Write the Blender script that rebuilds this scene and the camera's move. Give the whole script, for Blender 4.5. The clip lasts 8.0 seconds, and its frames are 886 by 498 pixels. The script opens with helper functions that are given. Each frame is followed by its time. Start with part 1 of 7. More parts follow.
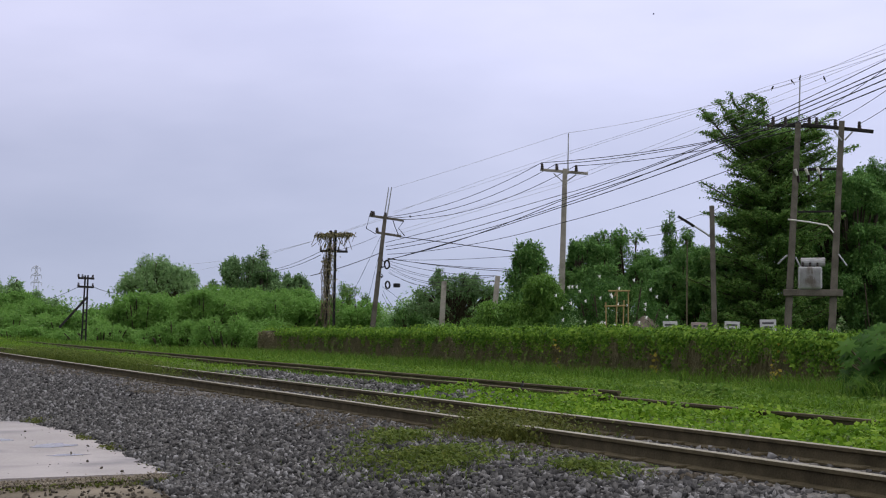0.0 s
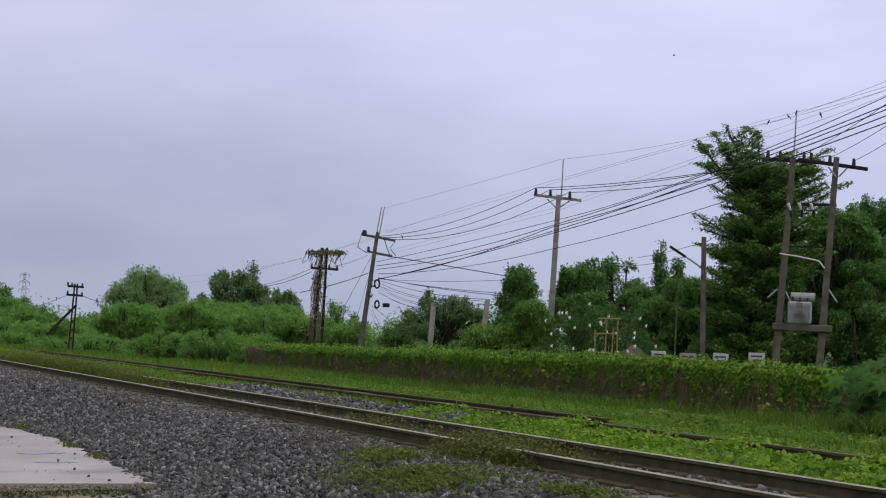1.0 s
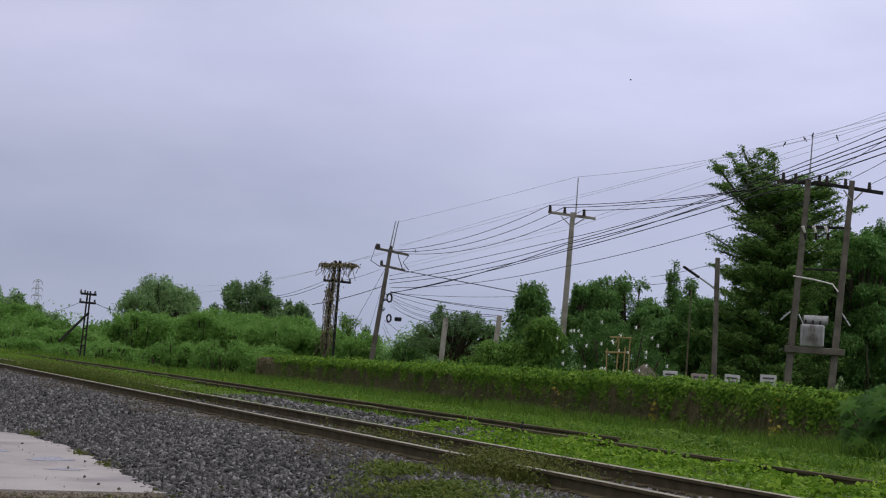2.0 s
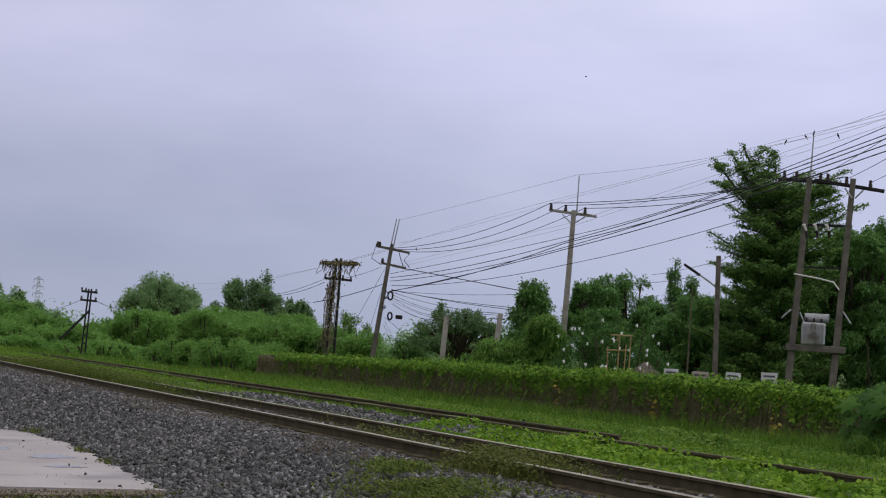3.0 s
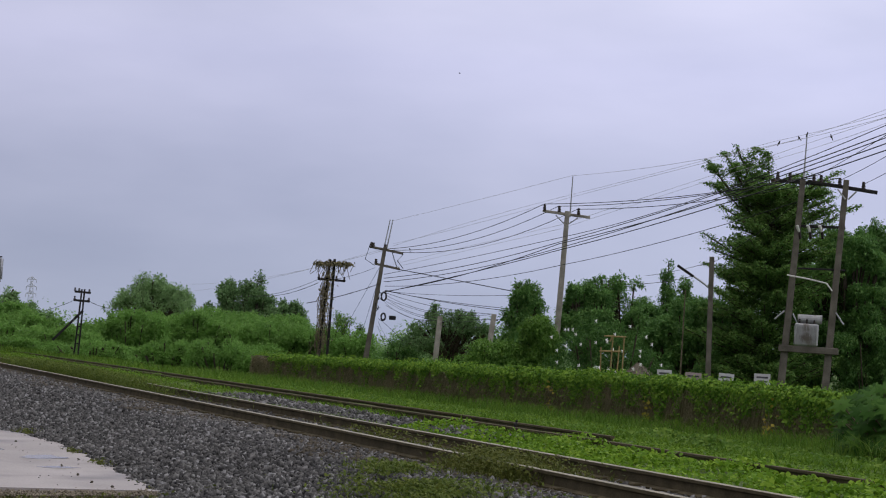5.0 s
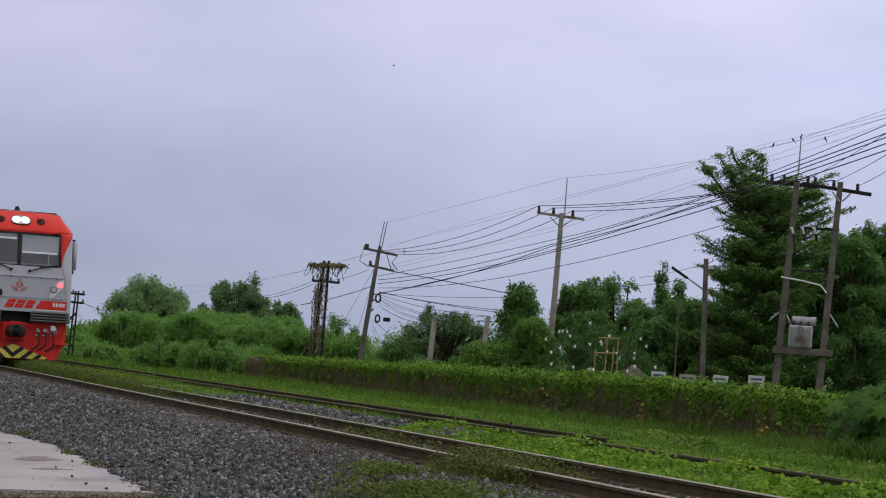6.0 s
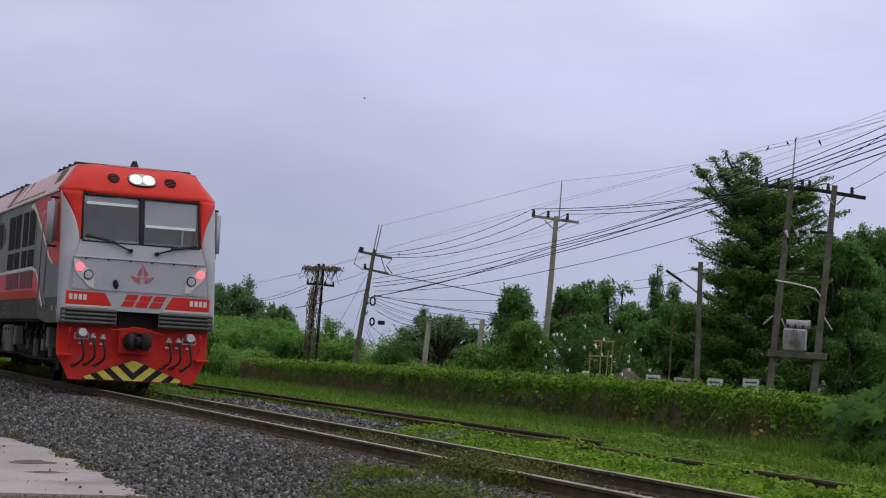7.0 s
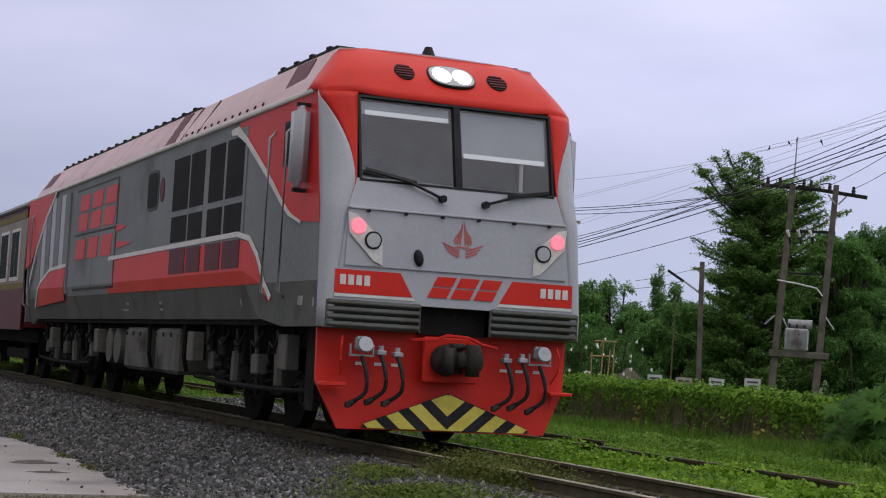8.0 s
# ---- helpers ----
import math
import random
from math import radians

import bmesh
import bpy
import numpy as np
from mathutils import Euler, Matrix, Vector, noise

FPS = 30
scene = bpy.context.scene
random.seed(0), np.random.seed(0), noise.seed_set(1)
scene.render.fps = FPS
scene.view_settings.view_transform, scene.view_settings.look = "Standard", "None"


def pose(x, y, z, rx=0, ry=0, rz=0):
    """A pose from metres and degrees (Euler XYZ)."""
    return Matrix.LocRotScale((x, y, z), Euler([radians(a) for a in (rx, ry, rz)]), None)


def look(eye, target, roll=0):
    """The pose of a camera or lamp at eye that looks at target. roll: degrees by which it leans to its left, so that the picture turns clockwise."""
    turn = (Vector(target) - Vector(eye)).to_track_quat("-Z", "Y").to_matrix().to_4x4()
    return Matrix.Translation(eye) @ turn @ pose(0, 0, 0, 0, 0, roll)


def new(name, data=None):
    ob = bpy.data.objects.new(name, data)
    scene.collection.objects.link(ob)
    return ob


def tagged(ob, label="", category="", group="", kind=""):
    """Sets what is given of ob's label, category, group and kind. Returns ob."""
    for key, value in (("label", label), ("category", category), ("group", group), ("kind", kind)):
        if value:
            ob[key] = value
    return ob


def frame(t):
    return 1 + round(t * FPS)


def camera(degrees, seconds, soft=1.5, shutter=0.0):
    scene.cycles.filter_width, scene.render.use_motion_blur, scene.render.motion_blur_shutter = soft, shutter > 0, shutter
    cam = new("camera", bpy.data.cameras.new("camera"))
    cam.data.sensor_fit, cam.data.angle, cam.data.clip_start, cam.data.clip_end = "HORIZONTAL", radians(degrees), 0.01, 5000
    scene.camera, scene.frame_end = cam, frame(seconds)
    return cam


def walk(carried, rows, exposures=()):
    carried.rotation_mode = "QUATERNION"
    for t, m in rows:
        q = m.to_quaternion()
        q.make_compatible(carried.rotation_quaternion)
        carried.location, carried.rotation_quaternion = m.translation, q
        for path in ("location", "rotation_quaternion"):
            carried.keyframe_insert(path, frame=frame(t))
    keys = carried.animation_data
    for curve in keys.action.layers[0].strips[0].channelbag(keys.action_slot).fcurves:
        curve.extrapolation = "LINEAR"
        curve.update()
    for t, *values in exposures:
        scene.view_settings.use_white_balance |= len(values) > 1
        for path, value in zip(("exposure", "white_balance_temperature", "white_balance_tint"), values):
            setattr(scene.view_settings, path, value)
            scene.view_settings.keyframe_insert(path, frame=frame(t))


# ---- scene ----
cam = camera(29.51, 8.0, soft=1.1)
# seconds, eye x y z (rail tops at z = 0), yaw, pitch, roll: a hand-held camera that stands and turns
EYES = [
    (0.0, 0.070, -0.030, 0.941, -22.247, 2.272, -0.213),
    (0.5, 0.046, -0.020, 0.935, -22.828, 2.565, 0.546),
    (1.0, 0.012, -0.005, 0.926, -22.583, 3.024, 1.884),
    (1.5, -0.002, 0.000, 0.928, -22.173, 3.519, 3.055),
    (3.0, -0.001, 0.000, 0.923, -22.089, 3.448, 3.134),
    (3.5, -0.000, 0.000, 0.920, -22.149, 3.401, 3.110),
    (4.0, -0.001, 0.000, 0.922, -22.203, 3.427, 3.145),
    (4.5, 0.004, -0.002, 0.925, -22.234, 3.450, 3.175),
    (6.0, 0.002, -0.001, 0.924, -22.496, 3.556, 3.210),
    (6.5, 0.000, -0.001, 0.925, -22.551, 3.593, 3.242),
    (7.0, 0.001, -0.001, 0.927, -22.674, 3.669, 3.225),
    (7.5, -0.003, 0.001, 0.927, -22.687, 3.670, 3.188),
    (8.0, 0.004, -0.002, 0.923, -22.617, 3.669, 3.190),
]
walk(cam, [(t, pose(x, y, z, 90 + pitch, 0, yaw) @ pose(0, 0, 0, 0, 0, roll)) for t, x, y, z, yaw, pitch, roll in EYES],
     exposures=[(0.0, 0.30), (0.5, 0.22), (1.0, 0.10), (1.5, 0.04), (3.0, 0.02), (7.0, 0.02), (7.5, 0.02), (8.0, 0.13)])

# ---- world and light: a hazy overcast sky ----
world = bpy.data.worlds.new("overcast_sky")
scene.world = world
world.use_nodes = True
wn, wl = world.node_tree.nodes, world.node_tree.links
wn.clear()
w_out, w_bg, w_mix = wn.new("ShaderNodeOutputWorld"), wn.new("ShaderNodeBackground"), wn.new("ShaderNodeMixRGB")
w_sky = wn.new("ShaderNodeTexSky")
w_sky.sky_type, w_sky.sun_disc, w_sky.sun_elevation, w_sky.sun_rotation = "NISHITA", False, radians(55), radians(200)
w_sky.dust_density = 4.0
w_gain = wn.new("ShaderNodeMixRGB")
w_gain.blend_type, w_gain.inputs[0].default_value = "MULTIPLY", 1.0
w_gain.inputs[2].default_value = (0.10, 0.10, 0.10, 1)
w_co, w_map, w_noise = wn.new("ShaderNodeTexCoord"), wn.new("ShaderNodeMapping"), wn.new("ShaderNodeTexNoise")
w_map.inputs["Scale"].default_value = (1.0, 1.0, 3.2)
w_map.inputs["Location"].default_value = (0.35, 0.1, 0.2)
w_noise.inputs["Scale"].default_value, w_noise.inputs["Detail"].default_value, w_noise.inputs["Roughness"].default_value = 4.2, 5.0, 0.48
w_cloud = wn.new("ShaderNodeValToRGB")
w_cloud.color_ramp.elements[0].position, w_cloud.color_ramp.elements[0].color = 0.34, (0.90, 0.905, 0.925, 1)
w_cloud.color_ramp.elements[1].position, w_cloud.color_ramp.elements[1].color = 0.66, (1.10, 1.08, 1.07, 1)
w_sep, w_high = wn.new("ShaderNodeSeparateXYZ"), wn.new("ShaderNodeValToRGB")
ramp = w_high.color_ramp
ramp.elements[0].position, ramp.elements[0].color = 0.0, (0.40, 0.447, 0.588, 1)
ramp.elements[1].position, ramp.elements[1].color = 1.0, (1.55, 1.50, 1.54, 1)
for place, colour in ((0.05, (0.42, 0.462, 0.622, 1)), (0.10, (0.475, 0.507, 0.686, 1)), (0.17, (0.58, 0.60, 0.82, 1)), (0.30, (0.73, 0.74, 0.90, 1)), (0.60, (1.15, 1.13, 1.22, 1))):
    ramp.elements.new(place).color = colour
w_veil = wn.new("ShaderNodeMixRGB")
w_veil.blend_type, w_veil.inputs[0].default_value = "MULTIPLY", 1.0
wl.new(w_co.outputs["Generated"], w_map.inputs["Vector"])
wl.new(w_map.outputs["Vector"], w_noise.inputs["Vector"])
wl.new(w_noise.outputs["Fac"], w_cloud.inputs["Fac"])
wl.new(w_co.outputs["Generated"], w_sep.inputs[0])
wl.new(w_sep.outputs["Z"], w_high.inputs["Fac"])
wl.new(w_high.outputs["Color"], w_veil.inputs[1])
wl.new(w_cloud.outputs["Color"], w_veil.inputs[2])
wl.new(w_sky.outputs["Color"], w_gain.inputs[1])
wl.new(w_gain.outputs["Color"], w_mix.inputs[1])
wl.new(w_veil.outputs["Color"], w_mix.inputs[2])
w_side, w_even = wn.new("ShaderNodeMath"), wn.new("ShaderNodeMixRGB")
w_side.operation, w_side.inputs[1].default_value, w_side.inputs[2].default_value = "MULTIPLY_ADD", 0.46, 0.84
w_even.blend_type, w_even.inputs[0].default_value = "MULTIPLY", 1.0
wl.new(w_sep.outputs["X"], w_side.inputs[0])
wl.new(w_veil.outputs["Color"], w_even.inputs[1])
wl.new(w_side.outputs[0], w_even.inputs[2])
wl.new(w_even.outputs["Color"], w_mix.inputs[2])
w_mix.inputs[0].default_value = 0.97
wl.new(w_mix.outputs["Color"], w_bg.inputs["Color"])
w_bg.inputs["Strength"].default_value = 1.0
wl.new(w_bg.outputs["Background"], w_out.inputs["Surface"])

sun = new("sun", bpy.data.lights.new("sun", "SUN"))
sun.data.energy, sun.data.angle, sun.data.color = 0.22, radians(25), (1.0, 0.97, 0.92)
sun.matrix_world = look((0, 0, 60), (14, 30, 0))


# ---- materials ----
def shader(name):
    m = bpy.data.materials.new(name)
    m.use_nodes = True
    n, l = m.node_tree.nodes, m.node_tree.links
    return m, n, l, n["Principled BSDF"]


def surface(name, dark, light, scale=6.0, rough=0.8, metal=0.0, bump=0.3, fine=60.0, stain=None, stain_scale=0.7, stain_at=0.55, coat=0.0, spread="Object", spec=0.16, depth=0.01):
    """Two-scale noise between two colours, with a third for stains, and a fine relief."""
    m, n, l, b = shader(name)
    co = n.new("ShaderNodeTexCoord")
    big, small, ramp_ = n.new("ShaderNodeTexNoise"), n.new("ShaderNodeTexNoise"), n.new("ShaderNodeValToRGB")
    big.inputs["Scale"].default_value, big.inputs["Detail"].default_value = scale, 6
    small.inputs["Scale"].default_value, small.inputs["Detail"].default_value = fine, 4
    for t in (big, small):
        l.new(co.outputs[spread], t.inputs["Vector"])
    add = n.new("ShaderNodeMath")
    add.operation = "MULTIPLY_ADD"
    add.inputs[1].default_value = 0.4
    l.new(small.outputs["Fac"], add.inputs[0])
    half = n.new("ShaderNodeMath")
    half.operation, half.inputs[1].default_value = "MULTIPLY", 0.6
    l.new(big.outputs["Fac"], half.inputs[0])
    l.new(half.outputs[0], add.inputs[2])
    l.new(add.outputs[0], ramp_.inputs["Fac"])
    e = ramp_.color_ramp.elements
    e[0].position, e[0].color, e[1].position, e[1].color = 0.36, (*dark, 1), 0.64, (*light, 1)
    colour = ramp_.outputs["Color"]
    if stain:
        patch, edge, mix = n.new("ShaderNodeTexNoise"), n.new("ShaderNodeValToRGB"), n.new("ShaderNodeMixRGB")
        patch.inputs["Scale"].default_value, patch.inputs["Detail"].default_value = stain_scale, 8
        l.new(co.outputs[spread], patch.inputs["Vector"])
        l.new(patch.outputs["Fac"], edge.inputs["Fac"])
        edge.color_ramp.elements[0].position, edge.color_ramp.elements[1].position = stain_at, stain_at + 0.12
        l.new(edge.outputs["Color"], mix.inputs[0])
        l.new(colour, mix.inputs[1])
        mix.inputs[2].default_value = (*stain, 1)
        colour = mix.outputs["Color"]
    l.new(colour, b.inputs["Base Color"])
    b.inputs["Roughness"].default_value, b.inputs["Metallic"].default_value = rough, metal
    b.inputs["Coat Weight"].default_value = coat
    b.inputs["Specular IOR Level"].default_value = spec
    if bump:
        bp = n.new("ShaderNodeBump")
        bp.inputs["Strength"].default_value, bp.inputs["Distance"].default_value = bump, depth
        l.new(small.outputs["Fac"], bp.inputs["Height"])
        l.new(bp.outputs["Normal"], b.inputs["Normal"])
    return m


def foliage(name, dark, mid, light, through_=0.35, patch=0.5, rough=0.6):
    """Leaves: each island its own green, in larger drifts of tone, with some light coming through."""
    m, n, l, b = shader(name)
    geo, co, noise_, ramp_ = n.new("ShaderNodeNewGeometry"), n.new("ShaderNodeTexCoord"), n.new("ShaderNodeTexNoise"), n.new("ShaderNodeValToRGB")
    noise_.inputs["Scale"].default_value, noise_.inputs["Detail"].default_value = patch * 2.2, 5
    l.new(co.outputs["Object"], noise_.inputs["Vector"])
    mix = n.new("ShaderNodeMath")
    mix.operation, mix.inputs[1].default_value = "MULTIPLY_ADD", 0.5
    l.new(geo.outputs["Random Per Island"], mix.inputs[0])
    half = n.new("ShaderNodeMath")
    half.operation, half.inputs[1].default_value = "MULTIPLY", 0.55
    l.new(noise_.outputs["Fac"], half.inputs[0])
    l.new(half.outputs[0], mix.inputs[2])
    l.new(mix.outputs[0], ramp_.inputs["Fac"])
    e = ramp_.color_ramp.elements
    e[0].position, e[0].color, e[1].position, e[1].color = 0.2, (*dark, 1), 0.85, (*light, 1)
    e.new(0.5).color = (*mid, 1)
    l.new(ramp_.outputs["Color"], b.inputs["Base Color"])
    b.inputs["Roughness"].default_value, b.inputs["Specular IOR Level"].default_value = rough, 0.10
    tl, ms = n.new("ShaderNodeBsdfTranslucent"), n.new("ShaderNodeMixShader")
    l.new(ramp_.outputs["Color"], tl.inputs["Color"])
    ms.inputs[0].default_value = through_
    l.new(b.outputs[0], ms.inputs[1])
    l.new(tl.outputs[0], ms.inputs[2])
    l.new(ms.outputs[0], n["Material Output"].inputs["Surface"])
    return m


def glowing(name, colour, strength):
    m, n, l, b = shader(name)
    b.inputs["Base Color"].default_value = (*colour, 1)
    b.inputs["Emission Color"].default_value, b.inputs["Emission Strength"].default_value = (*colour, 1), strength
    return m


def clear_glass(name, tint, rough=0.03):
    m, n, l, b = shader(name)
    b.inputs["Base Color"].default_value = (*tint, 1)
    b.inputs["Transmission Weight"].default_value, b.inputs["Roughness"].default_value, b.inputs["IOR"].default_value = 1.0, rough, 1.45
    return m


M_DIRT = surface("damp_dirt", (0.10, 0.085, 0.06), (0.22, 0.19, 0.14), 1.2, 0.9, fine=40, stain=(0.07, 0.10, 0.03), stain_scale=0.5)
M_SOIL = surface("grassy_soil", (0.05, 0.08, 0.018), (0.11, 0.16, 0.04), 0.8, 0.95, fine=30, stain=(0.10, 0.085, 0.05), stain_scale=0.25, stain_at=0.58)
M_BALLAST_BED = surface("ballast_bed", (0.05, 0.048, 0.045), (0.16, 0.15, 0.145), 14, 0.9, fine=45, bump=0.8, depth=0.04)
M_CONCRETE = surface("wet_concrete", (0.24, 0.218, 0.20), (0.36, 0.33, 0.31), 0.9, 0.5, fine=35, bump=0.15, stain=(0.16, 0.15, 0.148), stain_scale=0.6, stain_at=0.53)
M_RAIL_HEAD = surface("polished_rail_head", (0.165, 0.150, 0.100), (0.300, 0.275, 0.195), 3, 0.5, 0.2, fine=80, bump=0.1)
M_RAIL_SIDE = surface("rusty_rail_side", (0.055, 0.046, 0.026), (0.112, 0.094, 0.056), 5, 0.9, fine=60, bump=0.4)
M_SLEEPER = surface("sleeper_concrete", (0.10, 0.095, 0.085), (0.19, 0.18, 0.165), 4, 0.9, fine=60)
M_POLE = surface("weathered_concrete_pole", (0.225, 0.212, 0.182), (0.385, 0.362, 0.315), 2.5, 0.9, fine=40, stain=(0.155, 0.143, 0.118), stain_scale=1.1)
M_POLE_DARK = surface("stained_concrete_pole", (0.082, 0.074, 0.062), (0.165, 0.150, 0.126), 2.5, 0.9, fine=40)
M_IRON = surface("dark_iron", (0.015, 0.015, 0.016), (0.04, 0.038, 0.036), 8, 0.7, 0.3, fine=70)
M_STEEL = surface("galvanised_steel", (0.28, 0.29, 0.30), (0.42, 0.43, 0.44), 8, 0.5, 0.6, fine=70)
M_WIRE = surface("black_cable", (0.012, 0.012, 0.014), (0.03, 0.03, 0.034), 8, 0.6, bump=0)
M_WIRE_FAINT = surface("bare_aluminium_wire", (0.42, 0.42, 0.47), (0.52, 0.52, 0.57), 8, 0.5, 0.3, bump=0)
M_PORCELAIN = surface("brown_porcelain", (0.015, 0.011, 0.01), (0.04, 0.03, 0.026), 10, 0.3, bump=0)
M_WALL = surface("mouldy_render", (0.12, 0.10, 0.075), (0.28, 0.25, 0.20), 1.5, 0.95, fine=30, stain=(0.08, 0.085, 0.045), stain_scale=0.6, stain_at=0.55)
M_BARK = surface("bark", (0.035, 0.028, 0.02), (0.10, 0.08, 0.06), 5, 0.95, fine=40, bump=0.6)
M_TWIG = surface("dry_vine", (0.085, 0.072, 0.048), (0.20, 0.17, 0.115), 5, 0.95, bump=0)
M_LEAF = foliage("broad_leaves", (0.060, 0.140, 0.026), (0.115, 0.235, 0.042), (0.200, 0.350, 0.070))
M_LEAF_DARK = foliage("dark_leaves", (0.058, 0.138, 0.040), (0.104, 0.226, 0.060), (0.190, 0.340, 0.092))
# far leaves lightened and greyed, with distance haze put into the greens
M_LEAF_FAR = foliage("haze_paled_leaves", (0.165, 0.275, 0.110), (0.205, 0.335, 0.135), (0.250, 0.395, 0.165), 0.45, patch=0.12)
# shrub leaves made lighter than their own green, as haze painted in
M_LEAF_WILD = foliage("haze_lightened_shrub_leaves", (0.128, 0.265, 0.058), (0.163, 0.318, 0.070), (0.205, 0.372, 0.088), 0.45, patch=0.25)
M_CREEPER = foliage("creeper_leaves", (0.044, 0.115, 0.012), (0.112, 0.232, 0.024), (0.260, 0.410, 0.052), patch=0.8)
M_CREEPER_DRY = foliage("hanging_creeper_stems", (0.085, 0.083, 0.036), (0.175, 0.158, 0.082), (0.350, 0.300, 0.180), patch=1.2)
M_GRASS = foliage("grass_blades", (0.050, 0.110, 0.009), (0.100, 0.200, 0.017), (0.200, 0.310, 0.037), patch=0.5)
M_GRASS_LONG = foliage("long_grass", (0.045, 0.100, 0.012), (0.085, 0.175, 0.022), (0.170, 0.260, 0.040), patch=0.35)
M_WEED = foliage("ground_creeper", (0.057, 0.132, 0.007), (0.119, 0.238, 0.015), (0.228, 0.352, 0.034), patch=0.7)
M_WEED_DRY = foliage("dull_weeds", (0.046, 0.064, 0.013), (0.085, 0.105, 0.022), (0.142, 0.148, 0.035), patch=1.5)
M_WEED_GREEN = foliage("shoulder_weeds", (0.048, 0.080, 0.014), (0.092, 0.134, 0.024), (0.165, 0.200, 0.042), patch=1.5)
M_PETAL = surface("white_petals", (0.75, 0.76, 0.74), (0.88, 0.88, 0.86), 10, 0.7, bump=0)


# ---- building helpers ----
def part(name, bm, material, parent=None, label="", smooth=False, at=None):
    """Links a bmesh as one mesh object, under a thing where one is given."""
    me = bpy.data.meshes.new(name)
    bm.to_mesh(me)
    bm.free()
    for m in material if isinstance(material, (list, tuple)) else (material,):
        me.materials.append(m)
    if smooth:
        me.shade_smooth()
    ob = new(name, me)
    if parent is not None:
        ob.parent = parent
    if at is not None:
        ob.matrix_basis = at
    return tagged(ob, label)


def thing(name, label, category, group="", at=None, kind=""):
    ob = tagged(new(name), label, category, group, kind)
    ob.empty_display_size = 0.2
    if at is not None:
        ob.matrix_basis = at
    return ob


def bulk(name, verts, quads, material, parent=None, label=""):
    """A large mesh of equal quads from numpy arrays."""
    me = bpy.data.meshes.new(name)
    verts, quads = np.asarray(verts, np.float32), np.asarray(quads, np.int32)
    k = quads.shape[1]
    me.vertices.add(len(verts))
    me.vertices.foreach_set("co", verts.ravel())
    me.loops.add(quads.size)
    me.loops.foreach_set("vertex_index", quads.ravel())
    me.polygons.add(len(quads))
    me.polygons.foreach_set("loop_start", np.arange(0, quads.size, k, dtype=np.int32))
    me.materials.append(material)
    me.update()
    me.validate()
    ob = new(name, me)
    if parent is not None:
        ob.parent = parent
    return tagged(ob, label)


def box(bm, centre, size, turn=None, bevel=0.0, steps=1):
    m = Matrix.Translation(centre) @ (turn or Matrix()) @ Matrix.Diagonal((*size, 1))
    vs = bmesh.ops.create_cube(bm, size=1, matrix=m)["verts"]
    if bevel:
        es = list({e for v in vs for e in v.link_edges})
        bmesh.ops.bevel(bm, geom=es, offset=bevel, segments=steps, affect="EDGES")
    return bm


def rod(bm, a, b, r, r2=None, seg=8):
    a, b = Vector(a), Vector(b)
    d = b - a
    m = Matrix.Translation((a + b) / 2) @ d.to_track_quat("Z", "Y").to_matrix().to_4x4()
    bmesh.ops.create_cone(bm, cap_ends=True, segments=seg, radius1=r, radius2=r if r2 is None else r2, depth=d.length, matrix=m)
    return bm


def tube(bm, points, r, seg=5):
    """A bent rod through the points."""
    pts = [Vector(p) for p in points]
    rings = []
    for i, p in enumerate(pts):
        d = (pts[min(i + 1, len(pts) - 1)] - pts[max(i - 1, 0)]).normalized()
        q = d.to_track_quat("Z", "Y")
        rings.append([bm.verts.new(p + q @ Vector((r * math.cos(6.2832 * k / seg), r * math.sin(6.2832 * k / seg), 0))) for k in range(seg)])
    for u, v in zip(rings, rings[1:]):
        for k in range(seg):
            bm.faces.new((u[k], u[(k + 1) % seg], v[(k + 1) % seg], v[k]))
    bm.faces.new(rings[0][::-1]), bm.faces.new(rings[-1])
    return bm


def plate(bm, outline, depth, place):
    """A flat outline of (u, v) given a thickness: place(u, v, w) gives the point."""
    front, back = [[bm.verts.new(place(u, v, w)) for u, v in outline] for w in (0, depth)]
    n = len(outline)
    bm.faces.new(front), bm.faces.new(back[::-1])
    for i in range(n):
        bm.faces.new((front[i], back[i], back[(i + 1) % n], front[(i + 1) % n]))
    bmesh.ops.recalc_face_normals(bm, faces=bm.faces)
    return bm


def sag(a, b, drop, n=14):
    a, b = Vector(a), Vector(b)
    return [a.lerp(b, i / n) - Vector((0, 0, 4 * drop * (i / n) * (1 - i / n))) for i in range(n + 1)]


def leaf_quads(centres, normals, size, rng, slim=0.55):
    """A diamond leaf at each centre, roughly facing its normal."""
    n = len(centres)
    nrm = normals + rng.normal(0, 0.6, (n, 3))
    nrm /= np.linalg.norm(nrm, axis=1, keepdims=True) + 1e-9
    u = np.cross(nrm, rng.normal(0, 1, (n, 3)))
    u /= np.linalg.norm(u, axis=1, keepdims=True) + 1e-9
    v = np.cross(nrm, u)
    s = (np.asarray(size) * rng.uniform(0.6, 1.35, n))[:, None]
    fold = nrm * s * 0.18
    verts = np.stack([centres - u * s, centres - v * s * slim + fold, centres + u * s, centres + v * s * slim + fold], 1).reshape(-1, 3)
    return verts, np.arange(4 * n).reshape(n, 4)


